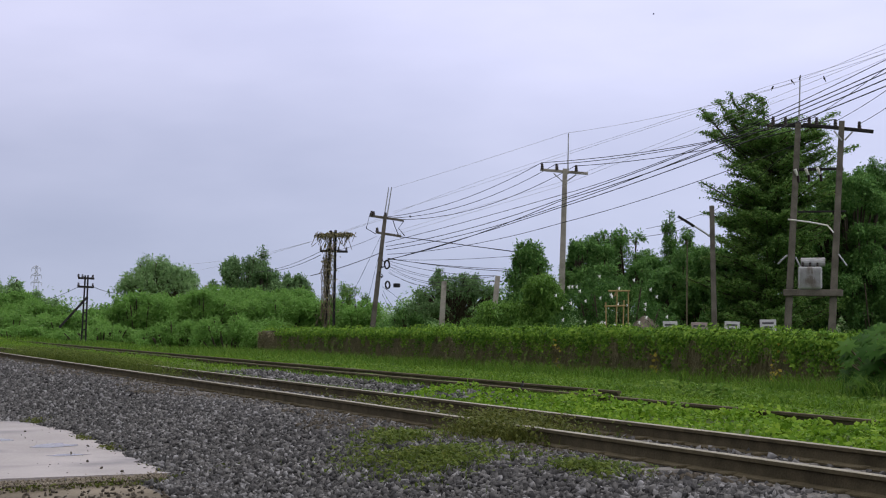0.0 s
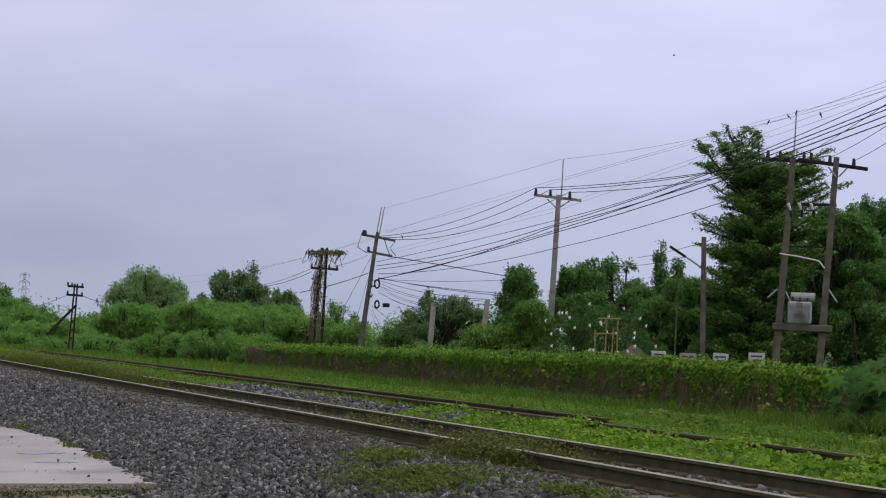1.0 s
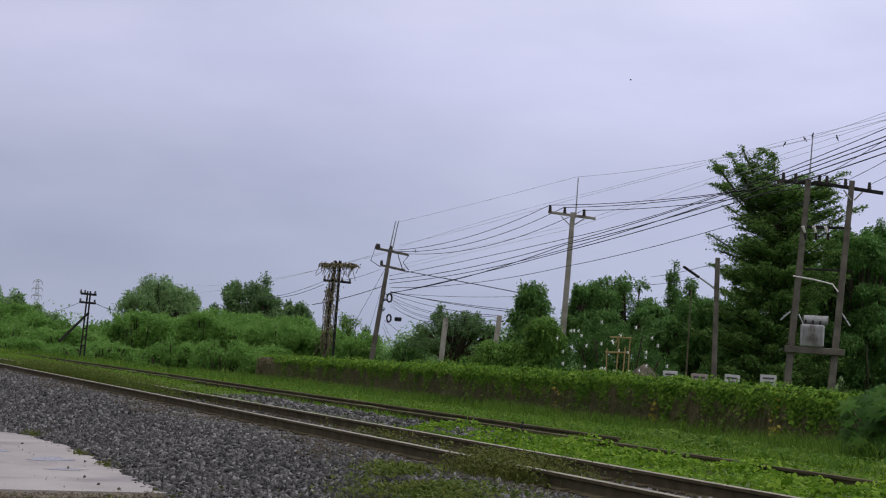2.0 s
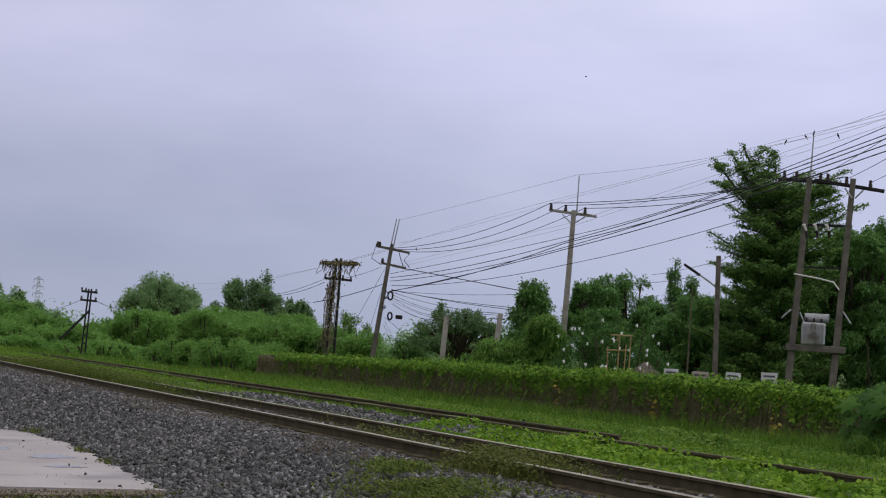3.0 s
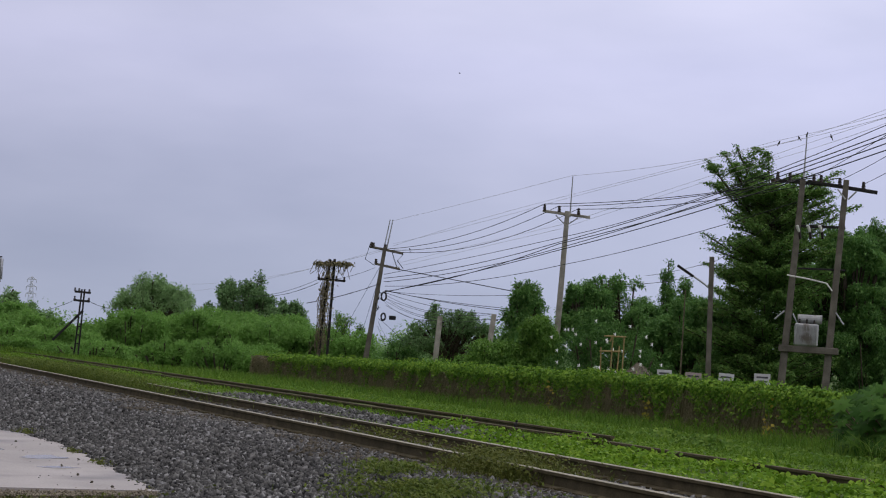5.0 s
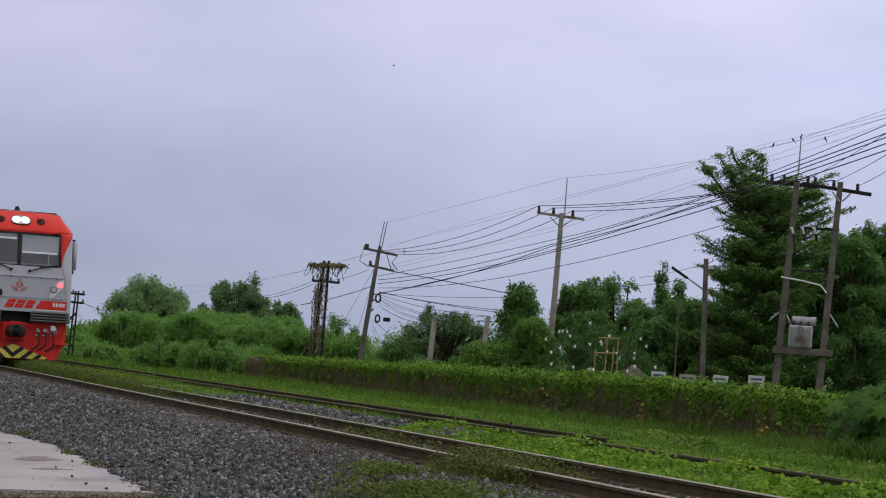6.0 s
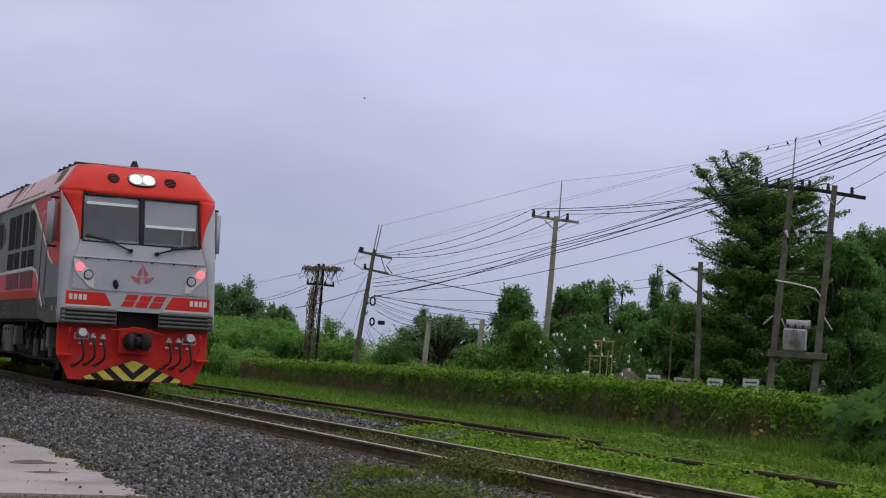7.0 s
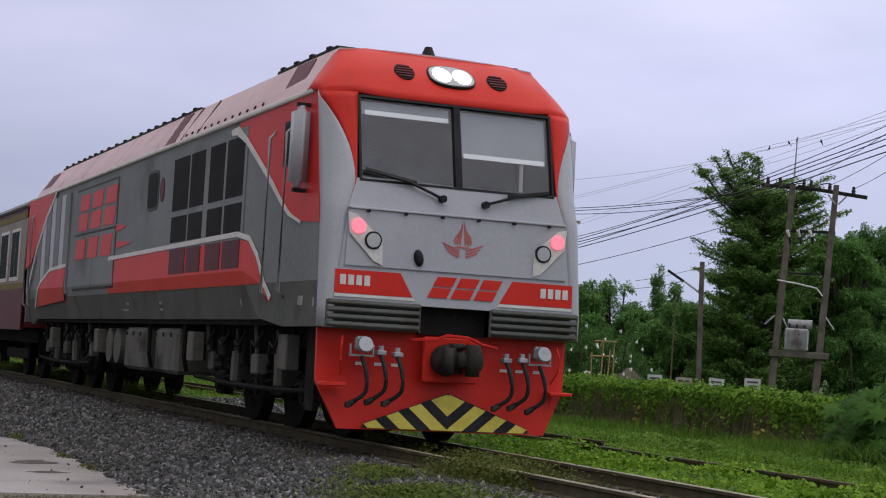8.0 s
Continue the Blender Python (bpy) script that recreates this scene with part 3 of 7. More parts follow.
def make_creeper():
    rng = np.random.default_rng(41)
    a, c = np.array(WALL_A), np.array(WALL_C)
    out = np.array([-1.0, -0.07, 0.0])
    # cap of fresh leaves, thicker towards the near end
    n = 62000
    k = 0.035 + 0.965 * rng.uniform(0, 1, n) ** 0.8
    p = a + (c - a) * k[:, None]
    bulge = np.clip(0.45 + 0.32 * np.sin(k * 90 + 2 * np.sin(k * 31)) * np.sin(k * 37 + 1) + 0.22 * np.sin(k * 211 + 3 * np.sin(k * 57)) + 0.16 * np.sin(k * 433 + 1.3), 0, 1.1)
    ang = rng.uniform(-0.4, np.pi + 0.2, n)
    r = rng.uniform(0.4, 1, n) ** 0.5
    p = p + out * (np.cos(ang) * (0.24 + 0.14 * bulge) * r)[:, None]
    reach = np.interp(k, [0, 0.3, 0.45, 0.6, 1], [0.05, 0.12, 0.30, 0.55, 0.70]) * (0.22 + 1.25 * bulge ** 2)
    hang = np.where(np.cos(ang) > 0.3, rng.uniform(0, 1, n) ** 1.4 * reach, 0)
    p[:, 2] = creeper_top(k) - 0.16 + np.sin(ang) * (0.08 + 0.15 * bulge) * r + rng.normal(0, 0.025, n) - hang
    nrm = np.stack([-np.cos(ang) - 0.2, -0.3 + 0 * ang, np.sin(ang) + 0.5], 1)
    tagged(bulk("creeper", *leaf_quads(p, nrm, 0.055, rng, 0.62), M_CREEPER), "bright green creeper draped over the wall top", "creeper", kind="stuff")
    # loose sprays that stand up from the cap
    n = 9000
    k = np.repeat(rng.uniform(0, 1, 600), 15) + rng.normal(0, 0.0022, n)
    p = a + (c - a) * k[:, None] + rng.normal(0, 0.12, (n, 3)) * (1, 1, 0)
    p[:, 2] = creeper_top(k) - 0.03 + np.repeat(rng.uniform(0, 1, 600) ** 2, 15) * 0.20 * rng.uniform(0, 1, n)
    tagged(bulk("creeper_sprays", *leaf_quads(p, np.tile([-0.5, -0.3, 0.7], (n, 1)), 0.04, rng, 0.5), M_CREEPER), "loose creeper shoots above the wall", "creeper", kind="stuff")
    # hanging stems and wilted leaves on the face
    n = 44000
    k = rng.uniform(0, 1, n)
    p = a + (c - a) * k[:, None] + out * (0.10 + 0.16 * rng.uniform(0, 1, n))[:, None]
    length = rng.uniform(0.15, 0.55, n)
    p[:, 2] = creeper_top(k) - 0.15 - 0.65 * rng.uniform(0, 1, n)
    side = np.array([0.05, -1.0, 0]) * 0.009
    sway = np.stack([rng.normal(-0.03, 0.05, n), rng.normal(0, 0.05, n), -length], 1)
    verts = np.stack([p - side, p + side, p + sway + side * 0.4, p + sway - side * 0.4], 1).reshape(-1, 3)
    tagged(bulk("hanging_stems", verts, np.arange(4 * n).reshape(n, 4), M_CREEPER_DRY), "brownish creeper stems hanging down the wall", "creeper", kind="stuff")
    n = 17000
    k = np.concatenate([rng.uniform(0, 1, 15000), rng.uniform(0, 0.14, 2000)])
    p = a + (c - a) * k[:, None] + out * (0.14 + 0.14 * rng.uniform(0, 1, n))[:, None]
    p[:, 2] = rng.uniform(-0.6, 0.35, n)
    keep = np.sin(k * 230) + np.sin(k * 97 + 3 * p[:, 2]) + rng.normal(0, 0.8, n) > -0.3
    p = p[keep]
    tagged(bulk("hanging_leaves", *leaf_quads(p, np.tile([-1.0, -0.3, 0.3], (len(p), 1)), 0.042, rng), M_CREEPER_DRY), "sparse wilted leaves on the wall face", "creeper", kind="stuff")

    # green tendrils that run down in strands
    n = 22000
    k = np.repeat(rng.uniform(0, 1, 440) ** 0.6, 50) + rng.normal(0, 0.0016, n)
    p = a + (c - a) * k[:, None] + out * (0.20 + 0.14 * rng.uniform(0, 1, n))[:, None]
    p[:, 2] = creeper_top(k) - 0.12 - np.repeat(rng.uniform(0.25, 1.0, 440), 50) * rng.uniform(0, 1, n) * 0.95
    tagged(bulk("creeper_strands", *leaf_quads(p, np.tile([-1.0, -0.3, 0.4], (n, 1)), 0.036, rng, 0.65), M_CREEPER), "green creeper strands hanging down the wall", "creeper", kind="stuff")


make_creeper()


def yellow_leaves():
    rng = np.random.default_rng(43)
    pts = []
    for k, z, n in ((0.775, -0.10, 60), (0.86, -0.18, 70), (0.865, 0.30, 30), (0.60, -0.2, 30), (0.70, -0.25, 26), (0.50, -0.15, 20)):
        c = np.array(wall_point(k)) + np.array([-0.36, -0.02, z])
        pts.append(c + rng.normal(0, 1, (n, 3)) * (0.04, 0.10, 0.22))
    q = np.concatenate(pts)
    tagged(bulk("yellowed_leaves", *leaf_quads(q, np.tile([-1.0, -0.4, 0.4], (len(q), 1)), 0.045, rng, 0.7), M_YELLOWED), "yellowed creeper leaves hanging on the wall", "creeper", kind="stuff")


M_YELLOWED = foliage("yellowed_leaves", (0.22, 0.20, 0.03), (0.36, 0.30, 0.05), (0.50, 0.40, 0.08), patch=1.0)
yellow_leaves()


# ---- train ----
M_RED = surface("red_paint", (0.54, 0.024, 0.015), (0.62, 0.034, 0.021), 1.5, 0.42, fine=25, bump=0.02, stain=(0.47, 0.026, 0.017), stain_scale=1.2, stain_at=0.6, spec=0.16)
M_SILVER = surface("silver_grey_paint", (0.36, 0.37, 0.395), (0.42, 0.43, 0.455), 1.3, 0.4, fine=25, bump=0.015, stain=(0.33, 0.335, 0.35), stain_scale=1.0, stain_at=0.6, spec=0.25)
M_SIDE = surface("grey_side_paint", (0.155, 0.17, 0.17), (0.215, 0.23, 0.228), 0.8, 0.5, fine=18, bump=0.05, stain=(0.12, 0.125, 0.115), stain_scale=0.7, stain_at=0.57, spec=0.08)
M_SILL = surface("dusty_sill_paint", (0.082, 0.088, 0.079), (0.122, 0.127, 0.114), 1.2, 0.75, fine=22, stain=(0.085, 0.078, 0.062), stain_scale=1.5, spec=0.1)
# faded red roof, turned pink by sky glare painted into its colour
M_ROOF = surface("faded_pink_roof_sky_glare", (0.50, 0.34, 0.345), (0.62, 0.45, 0.455), 0.9, 0.45, fine=14, bump=0.06, stain=(0.42, 0.27, 0.27), stain_scale=1.4, stain_at=0.58)
M_EMBLEM = surface("faded_red_emblem", (0.40, 0.12, 0.115), (0.48, 0.17, 0.16), 6, 0.5, bump=0)
M_WHITE = surface("off_white_paint", (0.55, 0.54, 0.50), (0.70, 0.69, 0.66), 3, 0.5, fine=30, bump=0.03)
M_STENCIL = surface("worn_stencil_paint", (0.20, 0.20, 0.19), (0.34, 0.34, 0.32), 14, 0.7, bump=0)
M_MAROON = surface("maroon_paint", (0.07, 0.012, 0.014), (0.11, 0.018, 0.02), 3, 0.5, fine=30, bump=0.03)
M_BLACK = surface("black_rubber", (0.012, 0.012, 0.013), (0.03, 0.03, 0.032), 5, 0.6, fine=50, bump=0.1)
M_YELLOW = surface("warning_yellow_paint", (0.55, 0.46, 0.07), (0.68, 0.58, 0.12), 6, 0.6, fine=40, bump=0.05, stain=(0.35, 0.29, 0.08), stain_scale=4, stain_at=0.6)
M_DULL = surface("dull_ochre_paint", (0.16, 0.13, 0.045), (0.22, 0.18, 0.07), 4, 0.7, bump=0.03)
M_UNDER = surface("oily_underframe", (0.007, 0.0065, 0.006), (0.02, 0.018, 0.016), 3, 0.85, fine=40, stain=(0.035, 0.03, 0.024), stain_scale=2.5, stain_at=0.6, spec=0.1)
M_COUPLER = surface("greasy_cast_steel", (0.018, 0.017, 0.014), (0.045, 0.042, 0.035), 6, 0.6, 0.2, fine=40)
M_TANK = surface("dusty_grey_tank", (0.085, 0.085, 0.073), (0.14, 0.136, 0.118), 3, 0.8, fine=30, stain=(0.035, 0.032, 0.026), stain_scale=2, spec=0.15)
M_MESH = surface("dark_radiator_mesh", (0.010, 0.010, 0.011), (0.024, 0.024, 0.025), 3, 0.75, fine=90, bump=0.5, spec=0.1)
M_GLASS = clear_glass("windscreen_glass", (0.92, 0.95, 0.96))
M_BLIND = surface("grey_roller_blind", (0.30, 0.31, 0.33), (0.36, 0.37, 0.39), 4, 0.8, bump=0)
M_BARWHITE = surface("white_enamel", (0.90, 0.90, 0.90), (0.94, 0.94, 0.94), 4, 0.3, bump=0)
# cab lining lightened in place of the sky reflected by the windscreen
M_CAB = surface("cab_lining_reflection_grey", (0.26, 0.275, 0.28), (0.38, 0.395, 0.40), 3, 0.8, bump=0)
M_LAMP = glowing("lit_lamp", (1.0, 0.96, 0.82), 1.6)
M_MARKER = glowing("red_marker_lamp", (1.0, 0.12, 0.16), 1.6)
M_LENS = surface("lamp_lens", (0.36, 0.37, 0.38), (0.48, 0.49, 0.50), 8, 0.15, bump=0)
M_CREAM = surface("cream_paint", (0.20, 0.18, 0.145), (0.27, 0.25, 0.20), 1.5, 0.5, fine=20, bump=0.03, stain=(0.16, 0.14, 0.11), stain_scale=1.0)
M_COACH_ROOF = surface("grey_coach_roof", (0.12, 0.125, 0.128), (0.19, 0.195, 0.2), 1.5, 0.7, fine=20)
M_TINT = surface("dark_coach_glass", (0.014, 0.020, 0.017), (0.024, 0.031, 0.027), 3, 0.6, bump=0, spec=0.04)

loco = thing("locomotive", "red and grey diesel locomotive with lit headlamps on the main track", "locomotive", at=pose(TRACK, 142.6, 0))
# height, face y, half width of the flat face, y where the side begins
NOSE = [(1.16, -0.28, 1.31, -0.16), (1.45, -0.28, 1.30, -0.15), (2.36, -0.25, 1.20, -0.07), (2.66, -0.20, 1.11, 0.02), (3.53, 0.0, 1.08, 0.22), (3.57, 0.03, 1.07, 0.24)]
HALF = 1.42


def nose_at(z):
    zs = [r[0] for r in NOSE]
    return [float(np.interp(z, zs, [r[k] for r in NOSE])) for k in (1, 2, 3)]


def sheet(name, quads, material, label="", depth=0.03, parent=None, smooth=False):
    """Curved sheet metal from rows of points, thickened inwards."""
    bm = bmesh.new()
    for rows_ in quads:
        vs = [[bm.verts.new(p) for p in row] for row in rows_]
        for a, b in zip(vs, vs[1:]):
            for i in range(len(a) - 1):
                bm.faces.new((a[i], a[i + 1], b[i + 1], b[i]))
    bmesh.ops.remove_doubles(bm, verts=bm.verts, dist=0.0005)
    bmesh.ops.recalc_face_normals(bm, faces=bm.faces)
    ob = part(name, bm, material, parent or loco, label, smooth)
    if depth:
        mod = ob.modifiers.new("thick", "SOLIDIFY")
        mod.thickness, mod.offset = depth, 0
    return ob


def corner(z, u, side):
    """On the rounded corner of the nose: u from 0 at the flat face to 1 at the side."""
    yf, xe, ys = nose_at(z)
    bow = 0.055 * math.sin(math.pi * u)
    return (side * (xe + (HALF - xe) * u + bow * 0.7), yf + (ys - yf) * u - bow, z)


def swoop(z):
    return max(0.0, min(1.0, (z - 2.30) / 1.22)) ** 2.9


def make_nose():
    for side in (-1, 1):
        zs = np.concatenate([np.linspace(1.16, 2.30, 6), np.linspace(2.30, 3.57, 16)[1:]])
        red, grey = [], []
        for z in zs:
            b = swoop(z)
            grey.append([corner(z, b + (1 - b) * k / 6, side) for k in range(7)])
            if z >= 2.30:
                red.append([corner(z, b * k / 4, side) for k in range(5)])
        sheet("cab_corner", [grey], M_SILVER, smooth=True)
        sheet("cab_corner", [red], M_RED, "red swoop beside the windscreen", smooth=True)
    face = lambda z: [(x * nose_at(z)[1], nose_at(z)[0], z) for x in (-1, -0.5, 0, 0.5, 1)]
    sheet("front_panel", [[face(z) for z in (1.42, 1.7, 2.0, 2.36, 2.66)]], M_SILVER)
    # red brow above the windscreen, sloping back to the roof
    curve = [corner(3.555, u, 1) for u in (0, 0.25, 0.5, 0.75, 1.0)]
    low = [(-x, y, z) for x, y, z in curve[::-1]] + [(0.27 * k, 0.0, 3.53) for k in range(-3, 4)] + curve
    crest = [(1.10, 0.62, 4.08), (1.16, 0.62, 4.00), (1.24, 0.62, 3.88), (1.33, 0.63, 3.74), (HALF, 0.64, 3.57)]
    high = [(-x, y, z) for x, y, z in crest[::-1]] + [(0.27 * k, 0.60, 4.11) for k in range(-3, 4)] + crest
    rows_ = []
    for i in range(9):
        k = i / 8
        swell = 0.055 * math.sin(math.pi * k)
        row = []
        for a, b in zip(low, high):
            p = Vector(a).lerp(Vector(b), k)
            away = Vector((p.x * 0.55 if abs(p.x) > 1.0 else 0, -0.7, 0.7)).normalized()
            row.append(tuple(p + away * swell))
        rows_.append(row)
    sheet("cab_brow", [rows_], M_RED, smooth=True)
    # apron panel, a little proud, with its top ledge and bolts
    bm = bmesh.new()
    plate(bm, [(-1.22, 1.78), (1.22, 1.78), (1.19, 2.34), (-1.19, 2.34)], 0.02, lambda u, v, w: (u, nose_at(v)[0] - 0.035 + w, v))
    part("apron_panel", bm, M_SILVER, loco)
    bm = bmesh.new()
    box(bm, (0, -0.275, 2.355), (2.40, 0.06, 0.025), bevel=0.006)
    part("ledge", bm, M_SILVER, loco)
    for i in range(6):
        bm = bmesh.new()
        rod(bm, (-1.0 + 0.4 * i, -0.29, 2.33), (-1.0 + 0.4 * i, -0.33, 2.33), 0.016)
        part("bolt", bm, M_BLACK, loco)


make_nose()


def on_face(outline, material, name, label="", proud=0.045, depth=0.006):
    bm = bmesh.new()
    plate(bm, outline, depth, lambda u, v, w: (u, nose_at(v)[0] - proud + w, v))
    return part(name, bm, material, loco, label)


def disc(u, v, r, material, name, label="", proud=0.05, parent=None, squash=1.0):
    bm = bmesh.new()
    y = nose_at(v)[0]
    plate(bm, [(u + r * math.cos(a), v + squash * r * math.sin(a)) for a in np.linspace(0, 6.2832, 20, endpoint=False)], 0.03, lambda p, q, w: (p, y - proud + w, q))
    return part(name, bm, material, parent or loco, label)


def make_face_marks():
    for s in (-1, 1):
        on_face([(s * 1.31, 1.735), (s * 0.62, 1.735), (s * 0.48, 1.50), (s * 1.31, 1.50)], M_RED, "red_band", proud=0.024)
        on_face([(s * 1.31, 1.495), (s * 0.475, 1.495), (s * 0.455, 1.465), (s * 1.31, 1.465)], M_WHITE, "white_line", proud=0.024)
        for i in range(4):
            x = s * 1.10 + (i - 1.5) * 0.085
            on_face([(x - 0.03, 1.585), (x + 0.03, 1.585), (x + 0.03, 1.685), (x - 0.03, 1.685)], M_WHITE, "number_bar", "white number shown as plain bars", proud=0.030)
        house = [(s * 1.21, 2.31), (s * 1.12, 2.29), (s * 0.84, 2.05), (s * 0.83, 1.80), (s * 0.92, 1.83), (s * 1.19, 2.10)]
        h = on_face(house, M_WHITE, "lamp_housing", "pale lamp housing with red marker and clear lens", proud=0.055, depth=0.03)
        disc(s * 1.10, 2.17, 0.072, M_MARKER, "marker_lamp", "lit red marker lamp", 0.075, h)
        disc(s * 0.94, 2.04, 0.09, M_BLACK, "lens_ring", "", 0.07, h)
        disc(s * 0.94, 2.04, 0.072, M_LENS, "lens", "grey unlit lens", 0.078, h)
    # three slanted red blocks in place of the operator's mark
    for i in range(3):
        for z0, z1 in ((1.515, 1.615), (1.63, 1.73)):
            sl = lambda z: -0.32 + 0.255 * i + 0.50 * (z - 1.515)
            on_face([(sl(z0), z0), (sl(z0) + 0.21, z0), (sl(z1) + 0.21, z1), (sl(z1), z1)], M_RED, "red_mark", proud=0.026)
    # winged emblem as plain strokes
    for s in (-1, 1):
        for k in range(3):
            on_face([(0.04 + s * 0.03, 1.955 + 0.03 * k), (0.04 + s * (0.17 + 0.03 * k), 2.005 + 0.04 * k), (0.04 + s * (0.16 + 0.03 * k), 1.985 + 0.04 * k), (0.04 + s * 0.05, 1.935 + 0.03 * k)], M_EMBLEM, "emblem_feather", proud=0.042)
        for x, z0, z1 in ((0.025, 2.06, 2.31), (0.055, 2.06, 2.25), (0.085, 2.07, 2.19)):
            on_face([(0.04 + s * x, z0), (0.04 + s * (x + 0.018), z0 + 0.03), (0.04 + s * (x * 0.8 + 0.01), (z0 + z1) / 2 + 0.04), (0.04 + s * x * 0.25, z1), (0.04 + s * (x * 0.8 - 0.008), (z0 + z1) / 2)], M_EMBLEM, "emblem_petal", proud=0.042)
    on_face([(-0.05, 2.035), (0.13, 2.035), (0.11, 2.052), (-0.03, 2.052)], M_EMBLEM, "emblem_base", proud=0.042)
    bm = bmesh.new()
    bmesh.ops.create_uvsphere(bm, u_segments=12, v_segments=8, radius=0.07, matrix=pose(-0.44, -0.31, 1.90, 0, -12, 0) @ Matrix.Diagonal((0.75, 0.6, 1.25, 1)))
    part("uncoupling_knob", bm, M_BLACK, loco, smooth=True)


make_face_marks()


def make_windscreen():
    lean = lambda u, v, w: (u, nose_at(v)[0] - 0.02 + w, v)
    frame_ = thing("windscreen", "two-pane windscreen with grey blinds", "", at=None)
    frame_.parent = loco
    bm = bmesh.new()
    for x0, x1, z0, z1 in ((-1.085, 1.085, 2.635, 2.66), (-1.085, 1.085, 3.505, 3.53), (-1.085, -1.06, 2.66, 3.505), (1.06, 1.085, 2.66, 3.505), (-0.036, 0.036, 2.66, 3.505)):
        plate(bm, [(x0, z0), (x1, z0), (x1, z1), (x0, z1)], 0.07, lean)
    part("window_frame", bm, M_BLACK, frame_)
    for s in (-1, 1):
        bm = bmesh.new()
        plate(bm, [(s * 0.05, 2.68), (s * 1.05, 2.68), (s * 1.05, 3.49), (s * 0.05, 3.49)], 0.012, lambda u, v, w: (u, nose_at(v)[0] + 0.01 + w, v))
        pane = part("pane", bm, M_GLASS, frame_)
        pane.visible_shadow = False
        low, bar = ((3.33, 3.33) if s < 0 else (2.98, 2.98))
        bm = bmesh.new()
        plate(bm, [(s * 0.07, low), (s * 1.03, low), (s * 1.03, 3.47), (s * 0.07, 3.47)], 0.008, lambda u, v, w: (u, nose_at(v)[0] + 0.05 + w, v))
        part("roller_blind", bm, M_BLIND, frame_)
        bm = bmesh.new()
        plate(bm, [(s * 0.08, bar), (s * 1.0, bar), (s * 1.0, bar + 0.05), (s * 0.08, bar + 0.05)], 0.012, lambda u, v, w: (u, nose_at(v)[0] + 0.024 + w, v))
        part("blind_bar", bm, M_BARWHITE, frame_, "white bar of the blind")
    bm = bmesh.new()
    rod(bm, (0.80, 0.02, 2.70), (0.80, 0.03, 2.98), 0.022)
    part("stanchion", bm, M_WHITE, frame_)
    for x0, z0, x1, z1 in ((-0.20, 2.52, -1.02, 2.745), (0.28, 2.50, 1.02, 2.68)):
        bm = bmesh.new()
        tube(bm, [(x0, -0.28, z0), (x0 + 0.45 * (x1 - x0), -0.27, z0 + 0.62 * (z1 - z0)), (x1, -0.23, z1)], 0.016)
        rod(bm, (x0, -0.22, z0), (x0, -0.31, z0), 0.038)
        tube(bm, [(x0 + 0.35 * (x1 - x0), -0.255, z0 + 0.62 * (z1 - z0)), (x1, -0.215, z1 + 0.01)], 0.02)
        part("wiper", bm, M_BLACK, loco, "black windscreen wiper")
    # cab interior behind the glass
    bm = bmesh.new()
    box(bm, (0, 1.30, 3.0), (2.6, 0.06, 1.1))
    box(bm, (0, 0.75, 2.52), (2.6, 1.1, 0.06))
    box(bm, (0, 0.35, 2.62), (2.0, 0.4, 0.2), bevel=0.03)
    part("cab_interior", bm, M_CAB, loco)


make_windscreen()


def on_brow(outline, material, name, label="", lift=0.012, depth=0.05, parent=None):
    """On the sloping brow: u across, v up the slope."""
    cy, cz = 0.57 / 0.774, 0.53 / 0.774
    bm = bmesh.new()
    plate(bm, outline, depth, lambda u, v, w: (u + 0.03, v * cy - cz * (lift + 0.07 - w), 3.53 + v * cz + cy * (lift + 0.07 - w)))
    return part(name, bm, material, parent or loco, label)


def oval(u, v, a, b, n=24, power=1.0):
    return [(u + a * abs(math.cos(t)) ** power * math.copysign(1, math.cos(t)), v + b * abs(math.sin(t)) ** power * math.copysign(1, math.sin(t))) for t in np.linspace(0, 6.2832, n, endpoint=False)]


def make_lamps():
    h = on_brow(oval(0, 0.40, 0.27, 0.185, power=0.75), M_BLACK, "headlamp", "twin lit headlamps in an oval housing", 0.02, 0.05)
    on_brow(oval(0, 0.40, 0.255, 0.17, power=0.75), M_LENS, "headlamp_glass", "", 0.026, 0.02, h)
    for s in (-1, 1):
        on_brow(oval(s * 0.115, 0.395, 0.105, 0.125), M_LAMP, "lamp_bulb", "glowing white lamp", 0.034, 0.02, h)
        v = on_brow(oval(s * 0.53, 0.40, 0.115, 0.13), M_BLACK, "round_vent", "round dark vent", 0.012, 0.05)
        for i in range(5):
            y = 0.31 + 0.045 * i
            k = math.sqrt(max(0.0, 0.0115 - (y - 0.40) ** 2 * 0.8))
            on_brow([(s * 0.53 - k, y - 0.010), (s * 0.53 + k, y - 0.010), (s * 0.53 + k, y + 0.010), (s * 0.53 - k, y + 0.010)], M_MAROON, "vent_slat", "", 0.026, 0.02, v)
    bm = bmesh.new()
    rod(bm, (0, 0.85, 4.08), (0, 0.85, 4.27), 0.12, 0.04, 12)
    part("horn", bm, M_BLACK, loco)


make_lamps()


